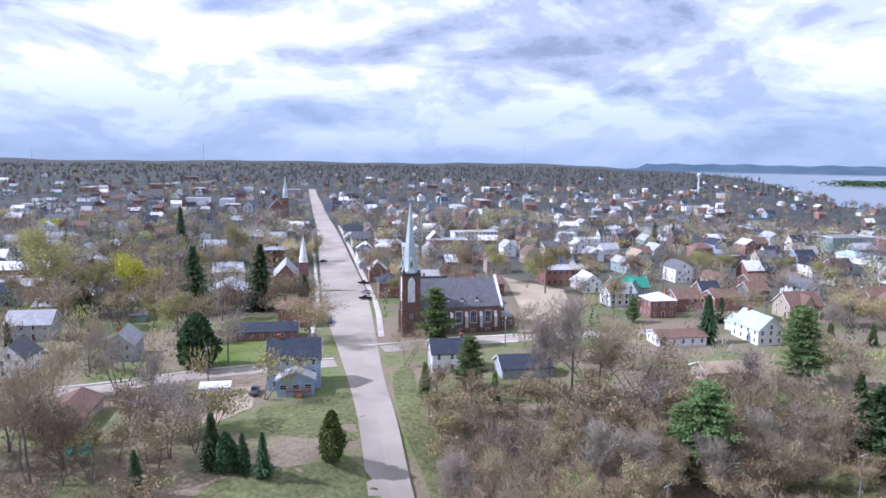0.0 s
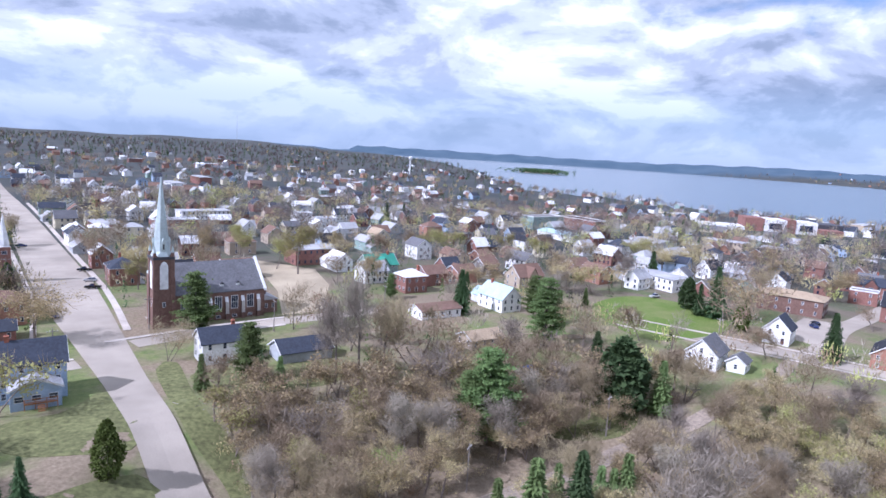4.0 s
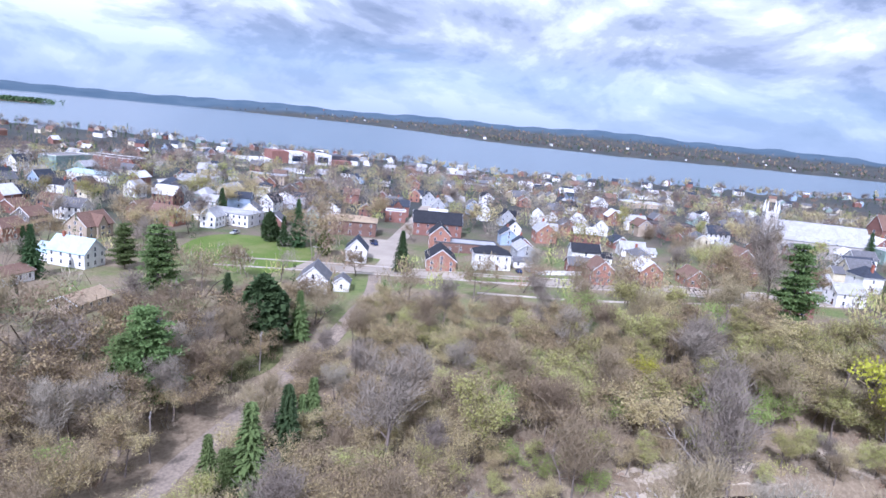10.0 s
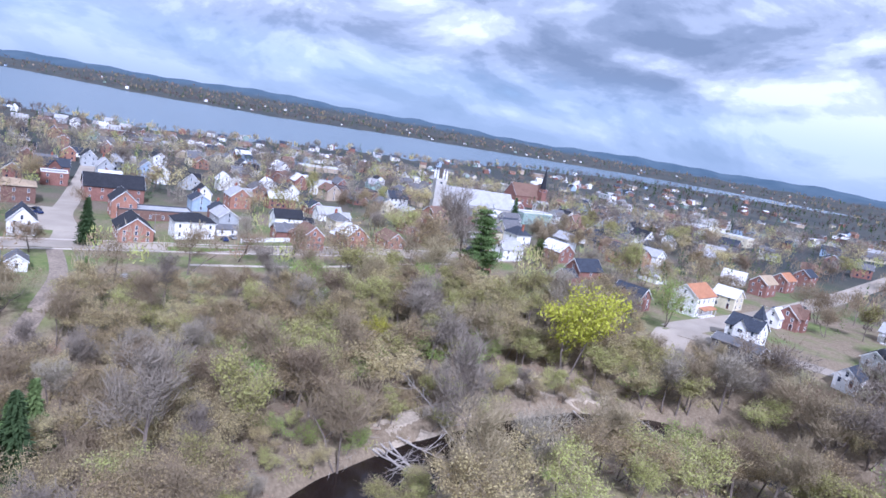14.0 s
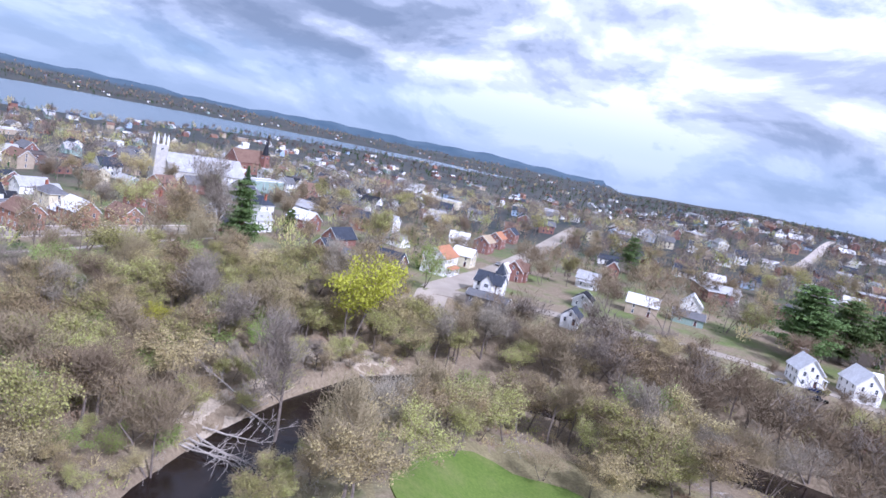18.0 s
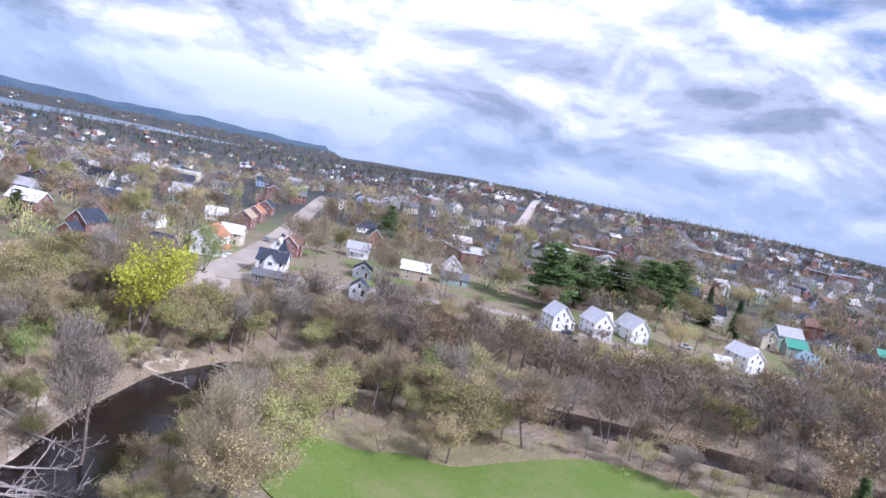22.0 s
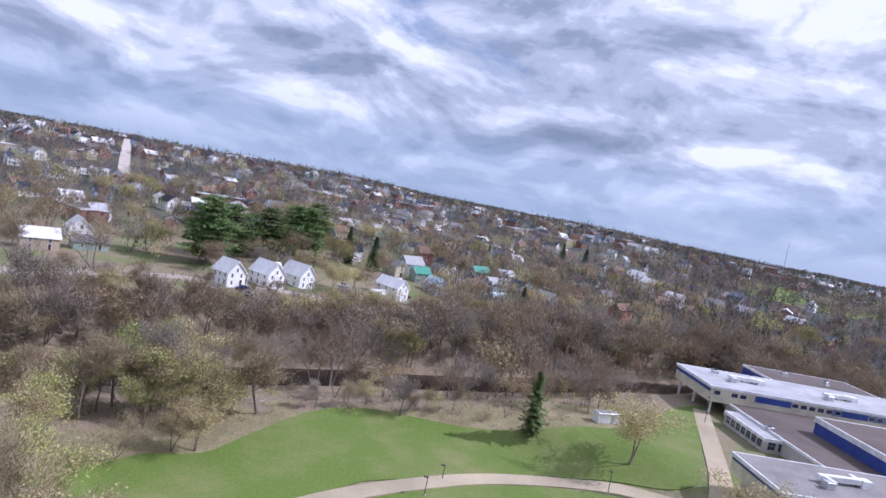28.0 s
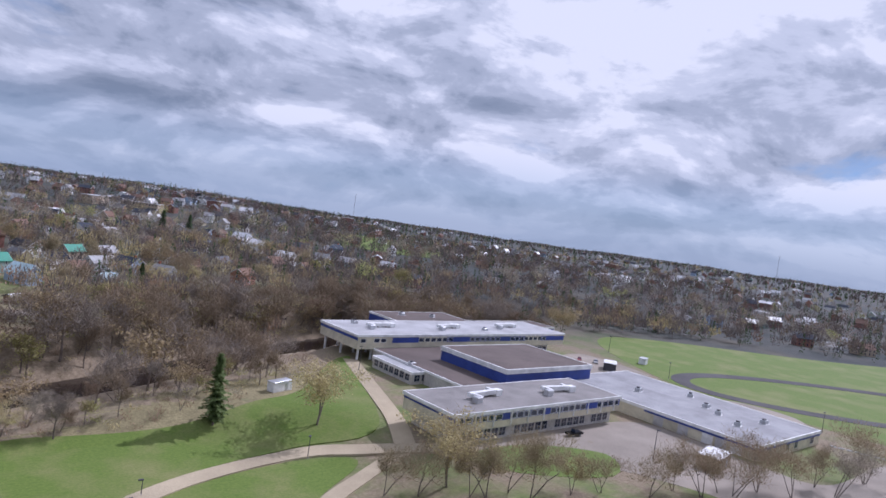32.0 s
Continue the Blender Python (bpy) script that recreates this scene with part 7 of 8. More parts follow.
def canopy_tent(x, y):
    top = new("canopy_tent")
    top.matrix_basis = pose(x, y, ground_z(x, y), 0, 0, 30)
    teal = two_scale("teal_canvas", (0.02, 0.30, 0.25), 2, 0.3, 0.15, 0.7)
    child("canopy", Build().add([(-2.2, -2.2, 2.3), (2.2, -2.2, 2.3), (2.2, 2.2, 2.3), (-2.2, 2.2, 2.3), (0, 0, 3.4)], [(0, 1, 4), (1, 2, 4), (2, 3, 4), (3, 0, 4), (3, 2, 1, 0)]).mesh("canopy", [teal]), top)
    for sx in (-2, 2):
        for sy in (-2, 2):
            child("leg", Build().tube((sx, sy, -0.2), (sx, sy, 2.32), 0.04, 0.04, 6).mesh("leg", [M_METAL]), top)
    tagged(top, "teal canvas garden canopy among the trees", "tent")


canopy_tent(-69, 118)


def fence(pts, h, material, label, gap=2.4):
    C = smooth_line(pts, gap)
    top = new("fence")
    top.matrix_basis = pose(C[0][0], C[0][1], ground_z(*C[0]))
    base = np.array([C[0][0], C[0][1], ground_z(*C[0])])
    G = np.column_stack([C, terrain(C[:, 0], C[:, 1])]) - base
    post = Build().box(-0.07, -0.07, -0.4, 0.07, 0.07, h + 0.1).mesh("post", [material])
    for g in G:
        child("post", post, top, Matrix.Translation(g))
    for a, b in zip(G[:-1], G[1:]):
        d = b - a
        n = np.array([-d[1], d[0], 0]) / (np.hypot(d[0], d[1]) + 1e-9) * 0.03
        v = [a + n + (0, 0, 0.08), b + n + (0, 0, 0.08), b + n + (0, 0, h), a + n + (0, 0, h), a - n + (0, 0, 0.08), b - n + (0, 0, 0.08), b - n + (0, 0, h), a - n + (0, 0, h)]
        child("panel", mesh_of("panel", v, [(0, 1, 2, 3), (7, 6, 5, 4), (3, 2, 6, 7), (0, 4, 5, 1), (1, 5, 6, 2), (0, 3, 7, 4)], [material]), top)
    tagged(top, label, "fence")


fence([(197, 84), (203, 74), (207, 66)], 1.7, M_TRIM, "white vinyl fence panels along the lawn")
fence([(112, 152), (121, 141), (130, 138)], 1.6, WALL["darkgrey"], "weathered dark board fence on the slope")
fence([(88, 176), (100, 172), (112, 168)], 1.5, WALL["tan"], "tan board fence behind the bungalow")


def fallen_tree(x, y, z, yaw, tilt, L, seed, material):
    """A dead trunk with its snapped limbs."""
    rng = np.random.default_rng(seed)
    segs = []
    a = np.array([0.0, 0, 0])
    for k in range(5):
        b = a + np.array([L / 5, rng.normal() * 0.25, rng.normal() * 0.12])
        r = 0.26 * (1 - k / 6)
        segs.append((a, b, r, r * 0.85))
        for _ in range(3 if k > 1 else 1):
            d = np.array([rng.uniform(0.3, 1.0), rng.normal() * 0.7, rng.normal() * 0.5])
            c = b + d * L * rng.uniform(0.12, 0.3)
            segs.append((b, c, r * 0.45, 0.04))
            for _ in range(2):
                segs.append((b + (c - b) * 0.6, c + rng.normal(size=3) * L * 0.08, 0.06, 0.02))
        a = b
    ob = new("fallen_tree", tri_mesh("fallen_tree", tubes_of(segs, 6), [material]))
    ob.matrix_basis = pose(x, y, z, 0, -tilt, yaw)
    return tagged(ob, "bleached fallen trunk with bare limbs at the river", "log", "fallen trees")


for k, (x, y, z, a, t, L) in enumerate(((84, 34, -15.6, 215, -2, 17), (83, 32, -15.4, 222, -3, 16), (85, 30, -15.5, 205, -2, 14), (82, 36, -15.6, 230, -2, 15), (86, 28, -15.2, 240, -4, 12), (94, 18, -14.6, 200, -6, 11), (93, 16, -14.8, 60, 38, 14),
                                       (112, -20, -15.8, 200, -3, 10), (112, -38, -16, 190, -2, 12), (60, -72, -15.5, 250, -3, 11), (22, -92, -15.8, 260, -2, 10))):
    fallen_tree(x, y, z, a, t, L, 60 + k, M_PALEBARK)


def boulder(x, y, r, seed):
    rng = np.random.default_rng(seed)
    bm = bmesh.new()
    bmesh.ops.create_icosphere(bm, subdivisions=2, radius=r)
    for v in bm.verts:
        v.co *= 1 + 0.25 * noise.noise(v.co * 1.3 / r + Vector((seed, 0, 0)))
        v.co.z *= 0.75
    me = bpy.data.meshes.new("boulder")
    bm.to_mesh(me)
    bm.free()
    me.materials.append(WALL["stone"])
    ob = new("boulder", me)
    ob.matrix_basis = pose(x, y, ground_z(x, y) + r * 0.3, 0, 0, seed * 30)
    tagged(ob, "large pale boulder at the wood's edge", "rock")


boulder(137, 103, 1.7, 3)


def brush_debris():
    """Cut brush and pale sticks strewn over the bank."""
    rng = np.random.default_rng(44)
    tri = []
    for cx, cy, rx, ry, n in ((25, 146, 24, 5, 380), (46, 141, 10, 6, 120), (20, 128, 14, 12, 160), (70, 34, 10, 8, 90), (60, -30, 10, 8, 60), (30, -68, 16, 8, 110)):
        P = np.column_stack([cx + rng.normal(0, rx * 0.5, n), cy + rng.normal(0, ry * 0.5, n)])
        P = np.column_stack([P, terrain(P[:, 0], P[:, 1]) + 0.15])
        D = rng.normal(size=(n, 3)) * (1, 1, 0.18)
        D /= np.linalg.norm(D, axis=1, keepdims=True)
        tri.append(tubes_of([(p, p + d * l, w, w * 0.5) for p, d, l, w in zip(P, D, rng.uniform(0.8, 3.5, n), rng.uniform(0.03, 0.09, n))], 3))
    tagged(new("brush_debris", tri_mesh("brush_debris", np.concatenate(tri), [M_PALEBARK])), "cut brush and pale sticks strewn on the bank", "debris", kind="stuff")


brush_debris()


def tarpaulin(x, y):
    """A rumpled sheet thrown over a low heap."""
    bm = bmesh.new()
    bmesh.ops.create_grid(bm, x_segments=8, y_segments=8, size=1.6)
    for v in bm.verts:
        v.co.z = max(0.0, 0.8 - 0.35 * v.co.xy.length) + 0.12 * noise.noise(v.co * 1.7)
    bmesh.ops.solidify(bm, geom=bm.faces[:], thickness=0.03)
    me = bpy.data.meshes.new("tarpaulin")
    bm.to_mesh(me)
    bm.free()
    me.materials.append(two_scale("blue_plastic_sheet", (0.03, 0.12, 0.42), 3, 0.4, 0.15, 0.45))
    ob = new("tarpaulin", me)
    ob.matrix_basis = pose(x, y, ground_z(x, y) + 0.1, 0, 0, 20)
    tagged(ob, "rumpled blue tarpaulin on the rough lawn", "sheet")


tarpaulin(79.8, 149.5)


def kerb_stone(x, y, yaw):
    ob = new("kerb_stone", KERB)
    ob.matrix_basis = pose(x, y, ground_z(x, y) + 0.05, 0, 0, yaw)
    tagged(ob, "white painted parking kerb block in the school yard", "kerb", "parking kerbs")


KERB = Build().box(-0.9, -0.16, -0.1, 0.9, 0.16, 0.3, 0, 0.05).mesh("kerb_stone", [M_TRIM])
for k in range(7):
    kerb_stone(-200.5 - 0.75 * k, 11.0 + 2.1 * k, 110)


def mast(x, y, h):
    top = new("radio_mast")
    top.matrix_basis = pose(x, y, ground_z(x, y))
    for a in range(3):
        c, s = math.cos(a * 2.094) * 0.9, math.sin(a * 2.094) * 0.9
        child("leg", Build().tube((c, s, -1), (c * 0.6, s * 0.6, h), 0.22, 0.16, 5).mesh("leg", [M_METAL]), top)
    b = Build()
    for k in range(int(h / 4)):
        a0, a1 = k % 3 * 2.094, (k + 1) % 3 * 2.094
        b.tube((math.cos(a0) * 0.8, math.sin(a0) * 0.8, k * 4), (math.cos(a1) * 0.8, math.sin(a1) * 0.8, k * 4 + 4), 0.1, 0.1, 4)
    child("bracing", b.mesh("bracing", [M_METAL]), top)
    tagged(top, "slender steel lattice radio mast far off", "mast", "radio masts")


for az, r, h in ((-32, 2300, 60), (-20, 2300, 92), (7, 2300, 118), (-147, 1800, 78), (-110, 1500, 68)):
    mast(r * math.sin(radians(az)), r * math.cos(radians(az)), h)


def water_tower(x, y, h=44):
    top = new("water_tower")
    top.matrix_basis = pose(x, y, ground_z(x, y))
    child("stem", Build().tube((0, 0, -2), (0, 0, h), 1.6, 1.6, 14).mesh("stem", [M_TRIM]), top)
    child("tank", Build().tube((0, 0, h - 9), (0, 0, h - 6), 2.0, 4.2, 16).tube((0, 0, h - 6), (0, 0, h - 2), 4.2, 4.2, 16).cone((0, 0, h - 2), 4.2, 2, 16).mesh("tank", [M_TRIM]), top)
    tagged(top, "tall slender white water tower", "tower")


water_tower(531, 1363)


def island(x, y):
    """A wooded islet in the lake."""
    rng = np.random.default_rng(9)
    bm = bmesh.new()
    bmesh.ops.create_icosphere(bm, subdivisions=3, radius=1)
    for v in bm.verts:
        v.co = Vector((v.co.x * 80, v.co.y * 34, v.co.z * 4 + 2 * noise.noise(v.co * 3)))
    me = bpy.data.meshes.new("islet")
    bm.to_mesh(me)
    bm.free()
    me.materials.append(M_GROUND)
    ob = new("islet", me)
    ob.matrix_basis = pose(x, y, LAKE_Z, 0, 0, -30)
    tagged(ob, "low wooded islet in the lake", "island", kind="structure")
    P = np.column_stack([rng.normal(0, 48, 1500), rng.normal(0, 20, 1500), rng.uniform(1, 15, 1500)])
    a = radians(-30)
    P[:, :2] = P[:, :2] @ np.array([[math.cos(a), math.sin(a)], [-math.sin(a), math.cos(a)]])
    tagged(new("islet_woods", tri_mesh("islet_woods", leaves(P + (x, y, LAKE_Z), rng.uniform(4, 8, 1500), rng), [LEAF["spruce"]])), "dark conifers on the islet", "woods", kind="stuff")


island(1330, 2060)


def gabled_porch():
    """The closed-in porch with its own gable on the blue house."""
    host = min((o for o in bpy.data.objects if o.name.startswith("house") and o.parent is None), key=lambda o: (o.location - Vector((-37.7, 162.7, o.location.z))).length)
    turn = Matrix.Translation((0.6, -6.6, 0)) @ Matrix.Rotation(radians(90), 4, "Z")
    p_ = child("porch_wall", shell(5.2, 9.0, 4.3, 2.0).mesh("porch_wall", [WALL["blue"]]), host, turn)
    child("porch_roof", roof_gable(5.2, 9.0, 4.3, 2.0).mesh("porch_roof", [ROOF["light"], M_TRIM]), p_)
    for u in (-3, 0, 3):
        child("window", WIN_WIDE, p_, Matrix.Rotation(radians(270), 4, "Z") @ Matrix.Translation((u, -2.604, 1.7)))


gabled_porch()


# ---------------------------------------------------------------- the rest of the town
def clear_of(x, y, gap, houses=True):
    """Where the places keep clear of the roads and, if wanted, the houses."""
    x, y = np.asarray(x, float), np.asarray(y, float)
    ok = np.ones(x.shape, bool)
    for line, w in ((MAIN, 9), (CROSS_W, 4), (CROSS_E, 4), (EAST_ST, 5), (PARK_ST, 5), (SOUTH_ST, 6), (ROW_ST, 4), (DIRT, 5.0), (FAR_ST, 6)):
        ok &= line_distance(x, y, [p[:2] for p in line]) > w + gap
    if houses:
        for hx, hy, hr in HOUSES:
            ok &= (np.abs(hx - x) > hr + gap + 2) | (np.abs(hy - y) > hr + gap + 2)
    return ok


def before_houses(x, y, reach=26):
    """The open yards on the valley side of the nearer houses."""
    x, y = np.asarray(x, float), np.asarray(y, float)
    o = np.zeros(x.shape, bool)
    for hx, hy, hr in HOUSES:
        d = math.hypot(hx, hy - 40)
        if d > 420 or (hx < -20 and d > 190):
            continue
        ux, uy = -hx / d, (40 - hy) / d
        along, across = (x - hx) * ux + (y - hy) * uy, np.abs((x - hx) * uy - (y - hy) * ux)
        o |= (along > -2) & (along < (50 if hy < -180 and abs(hx) < 80 else reach)) & (across < hr * 0.85 + 1.5)
    return o


def in_open(x, y):
    """Lawns, lots, school grounds and water, which stay free of scattered trees."""
    x, y = np.asarray(x, float), np.asarray(y, float)
    o = line_distance(x, y, RIVER) < 10.0
    o |= (x > -102) & (x < 56) & (y > -112) & (y < -8) & (line_distance(x, y, [(50, -24), (30, -28), (10, -50), (-10, -52), (-50, -54), (-75, -50), (-92, -92)]) < 16)
    o |= (x > -240) & (x < -76) & (y > -170) & (y < 42)
    o |= (x > -530) & (x < -222) & (y > -140) & (y < 130) & (line_distance(x, y, [(-250, -60), (-320, -60), (-420, 10), (-500, 60)]) < 75)
    for cx, cy, rx, ry in ((158, 188, 28, 28), (40, 265, 16, 50), (205, 156, 24, 16), (-56, 148, 13, 13)):
        o |= np.hypot((x - cx) / rx, (y - cy) / ry) < 1
    az, r = np.degrees(np.arctan2(x, y)), np.hypot(x, y)
    return o | ((az > 14) & (az < 137) & (r > np.interp(az, LAKE_AZ, LAKE_NEAR) - 20) & (r < np.interp(az, LAKE_AZ, LAKE_FAR) + 40))


fill = random.Random(17)
SKINS = [("white", "grey"), ("white", "white"), ("white", "dark"), ("brick", "grey"), ("brick", "brown"), ("brick", "white"), ("orange", "brown"), ("grey", "light"), ("cream", "grey"), ("blue", "dark"), ("tan", "brown"), ("white", "light"), ("brick", "dark"), ("green", "light"), ("white", "black")]


def scatter_houses(count, spots, yaw):
    made = 0
    for x, y in spots:
        if made >= count:
            break
        if not clear_of(x, y, 4) or in_open(x, y) or line_distance(x, y, VALLEY) < 66:
            continue
        wall, roof = fill.choice(SKINS)
        big = fill.random()
        house(x, y, yaw + fill.choice((0, 90, 180, 270)) + fill.gauss(0, 2), fill.uniform(9, 13), fill.uniform(7, 9), fill.choice((3.2, 5.2, 5.8, 6.2)), fill.uniform(2.4, 4.0), wall, roof,
              "hip" if big > 0.85 else "gable", fill.choice(("", "c", "d", "w")), dense=0.4)
        made += 1


def block_spots(x0, x1, y0, y1, dx, dy, yaw, keep):
    c, s = math.cos(radians(yaw)), math.sin(radians(yaw))
    out = []
    for i in range(int((x1 - x0) / dx)):
        for j in range(int((y1 - y0) / dy)):
            u, v = x0 + (i + 0.5) * dx + fill.gauss(0, dx * 0.12), y0 + (j + 0.5) * dy + fill.gauss(0, dy * 0.12)
            x, y = c * u - s * v, s * u + c * v
            if keep(x, y):
                out.append((x, y))
    fill.shuffle(out)
    return out


scatter_houses(70, block_spots(-260, 420, 215, 640, 23, 29, 12, lambda x, y: math.hypot(x, y) < 560 and -40 < math.degrees(math.atan2(x, y)) < 45), 12)
scatter_houses(60, block_spots(-100, 420, -420, 420, 22, 28, 27, lambda x, y: x > 195 and math.hypot(x, y) < 520 and 40 < math.degrees(math.atan2(x, y)) < 112), 27)
scatter_houses(60, block_spots(-420, 420, -470, -130, 24, 30, -40, lambda x, y: math.hypot(x, y) < 520 and x > -260), 30)


def joined_houses(name, label, spots, yaw, seed, panes):
    """Houses past counting, joined: walls, roofs and, where they are near enough, window panes proud of the walls."""
    rng = np.random.default_rng(seed)
    mats = list(WALL.values()) + list(ROOF.values()) + [M_TRIM, M_GLASS]
    wk, rk = list(WALL), list(ROOF)
    V, F, I = [], [], []

    def put(m, b, index):
        o = len(V)
        V.extend(tuple(m @ Vector(v)) for v in b.v)
        F.extend(tuple(o + i for i in f) for f in b.f)
        I.extend(index[k] for k in b.m)

    for x, y in spots:
        wall, roof = SKINS[rng.integers(len(SKINS))]
        L, W, H, k = rng.uniform(8, 14), rng.uniform(7, 9.5), rng.choice((3.0, 5.2, 5.8)), rng.uniform(2.2, 4)
        flat = rng.random() < 0.06
        if flat:
            L, W, H, k, wall, roof = rng.uniform(20, 38), rng.uniform(12, 18), rng.uniform(5, 8), 0.3, rng.choice(("brick", "white", "tan")), "flatlight"
        m = Matrix.Translation((x, y, ground_z(x, y))) @ Matrix.Rotation(radians(yaw + 90 * int(rng.integers(4)) + rng.normal(0, 3)), 4, "Z")
        put(m, shell(L, W, H, k), [wk.index(wall)])
        put(m, roof_gable(L, W, H, k), [len(wk) + rk.index(roof), len(wk) + len(rk)])
        if panes:
            b = Build()
            for z in ((1.0,) if H < 4 else (0.9, H - 1.9)):
                for u in np.arange(-L / 2 + 1.6, L / 2 - 0.9, 2.9):
                    b.box(u - 0.45, -W / 2 - 0.03, z, u + 0.45, W / 2 + 0.03, z + 1.4)
                for u in (-W / 4, W / 4):
                    b.box(-L / 2 - 0.03, u - 0.45, z, L / 2 + 0.03, u + 0.45, z + 1.4)
            put(m, b, [len(wk) + len(rk) + 1])
    tagged(new(name, mesh_of(name, V, F, mats, I)), label, "houses", kind="stuff")


def far_houses():
    """Roofs too far to tell apart."""
    rng = np.random.default_rng(8)
    for yaw, lo, hi in ((12, -48, 42), (27, 42, 112), (-40, 112, 262)):
        c, s_ = math.cos(radians(yaw)), math.sin(radians(yaw))
        U, W = np.meshgrid(np.arange(-760, 760, 22.0), np.arange(-760, 760, 27.0))
        U, W = U + rng.normal(0, 2.5, U.shape), W + rng.normal(0, 3, U.shape)
        X, Y = (c * U - s_ * W).ravel(), (s_ * U + c * W).ravel()
        r, az = np.hypot(X, Y), np.degrees(np.arctan2(X, Y))
        az = np.where(az < -60, az + 360, az)
        ok = (az > lo) & (az < hi) & (r > 270) & (r < 760) & ~in_open(X, Y) & (line_distance(X, Y, VALLEY) > 80) & (rng.random(X.shape) < np.where(az > 205, 0.18, 0.5))
        ok[ok] &= clear_of(X[ok], Y[ok], 5)
        joined_houses("town_houses", "crowded brick and clapboard houses farther off in the town", list(zip(X[ok], Y[ok])), yaw, int(lo) + 70, True)
    r = 760 + 1500 * rng.random(5000) ** 1.2
    az = rng.uniform(-45, 265, 5000)
    X, Y = r * np.sin(np.radians(az)), r * np.cos(np.radians(az))
    ok = ~in_open(X, Y) & clear_of(X, Y, 3) & (rng.random(5000) > S(1000, 1900, r) * 0.85)
    X, Y = X[ok][:1200], Y[ok][:1200]
    shore = rng.uniform(55, 136, 70)
    r = np.interp(shore, LAKE_AZ, LAKE_FAR) + 70 + 900 * rng.random(70) ** 2
    X, Y = np.concatenate([X, r * np.sin(np.radians(shore))]), np.concatenate([Y, r * np.cos(np.radians(shore))])
    joined_houses("far_houses", "distant houses and roofs of the town among trees", list(zip(X, Y)), 12, 9, False)


far_houses()


# ---------------------------------------------------------------- woods
def wood_spots(step, keep, seed, x0, x1, y0, y1):
    rng = np.random.default_rng(seed)
    X, Y = np.meshgrid(np.arange(x0, x1, step), np.arange(y0, y1, step))
    P = np.stack([X.ravel(), Y.ravel()], 1) + rng.uniform(-0.48, 0.48, (X.size, 2)) * step
    return [tuple(p) for p in P[keep(P[:, 0], P[:, 1])]], rng


taken = list(TREES)


def wooded(x, y):
    lim = np.where(y > 20, 60, 50)
    lim = np.where((y > 60) & (x < 30), np.where(x > -4, 52, 0), lim)
    ok = (line_distance(x, y, VALLEY) < lim) & ~in_open(x, y) & clear_of(x, y, 1.5)
    chance = np.modf(np.abs(np.sin(x * 31.7 + y * 17.3)) * 291.7)[0]
    ok &= (y > -60) | (chance < 0.78)
    left = (chance < 0.6) & (x < -48) & (x > -95) & (y > 88) & (y < 145) & clear_of(x, y, 2) & ~in_open(x, y)
    verge = (x < -6) & (y > 60)
    # the inside of the bend: shrubs by the point, thin growth along the field so that the water shows
    d = line_distance(x, y, RIVER)
    inside = np.zeros(np.shape(x), bool)
    ring = RIVER[3:16]
    for (ax_, ay_), (bx_, by_) in zip(ring, ring[1:] + ring[:1]):
        inside ^= ((ay_ > y) != (by_ > y)) & (x < (bx_ - ax_) * (y - ay_) / (by_ - ay_ + 1e-12) + ax_)
    odds = np.where(y > -60, np.where(x > 45, 0.6, 0.15), np.where(d < 15, 0.22, 0.3))
    ok &= ~(inside & (d < 38)) | (np.modf(np.abs(np.sin(x * 12.99 + y * 78.23)) * 437.5)[0] < odds)
    return (ok & ~((x < -5) & (y > 40)) & (np.hypot(x + 10, y - 45) > 48) & ~verge) | (left & (line_distance(x, y, [p[:2] for p in MAIN]) > 16))


spots, wrng = wood_spots(6.2, wooded, 4, -260, 175, -215, 175)
spots = [p for p, hide in zip(spots, before_houses(*np.array(spots).T, 13)) if not hide]
spots = [p for p in spots if min((math.hypot(p[0] - a, p[1] - b) for a, b in taken), default=99) > 4.0]
wrng.shuffle(spots)


def wood_kind(x, y, rng):
    u = rng.random()
    if y < -60:
        return ("bare_a", "bare_b", "grey_a", "bud_a", "bare_a", "grey_b", "bare_b", "bud_b", "olive_b", "red_a", "grey_a")[int(u * 11)]
    if y < 60:
        return ("olive_a", "bud_a", "grey_a", "olive_b", "olive_a", "bud_b", "fresh_a", "olive_b", "bare_a", "bud_a", "olive_a", "golden")[int(u * 12)]
    return ("bare_a", "bud_b", "grey_a", "bud_a", "bare_b", "bud_a", "olive_b", "bud_b")[int(u * 8)]


def stature(x, y):
    """Lower growth inside the bend and on the open slopes, tall trees across the water."""
    d = float(line_distance(x, y, RIVER))
    if y < -60:
        return 1.25 if d < 20 else (0.9 if d < 32 else 0.5)
    if y > 60:
        return 0.78
    return 0.5 if d < 26 and (x - 20) ** 2 + (y - 10) ** 2 < 105 ** 2 else 1.0


near = sorted(spots, key=lambda p: math.hypot(p[0] - 55, p[1] - 20))
for x, y in near[:400]:
    k = wood_kind(x, y, wrng)
    tree(k, x, y, TREE_TALL[k] * wrng.uniform(0.75, 1.1) * stature(x, y), wrng.uniform(1.1, 1.45))


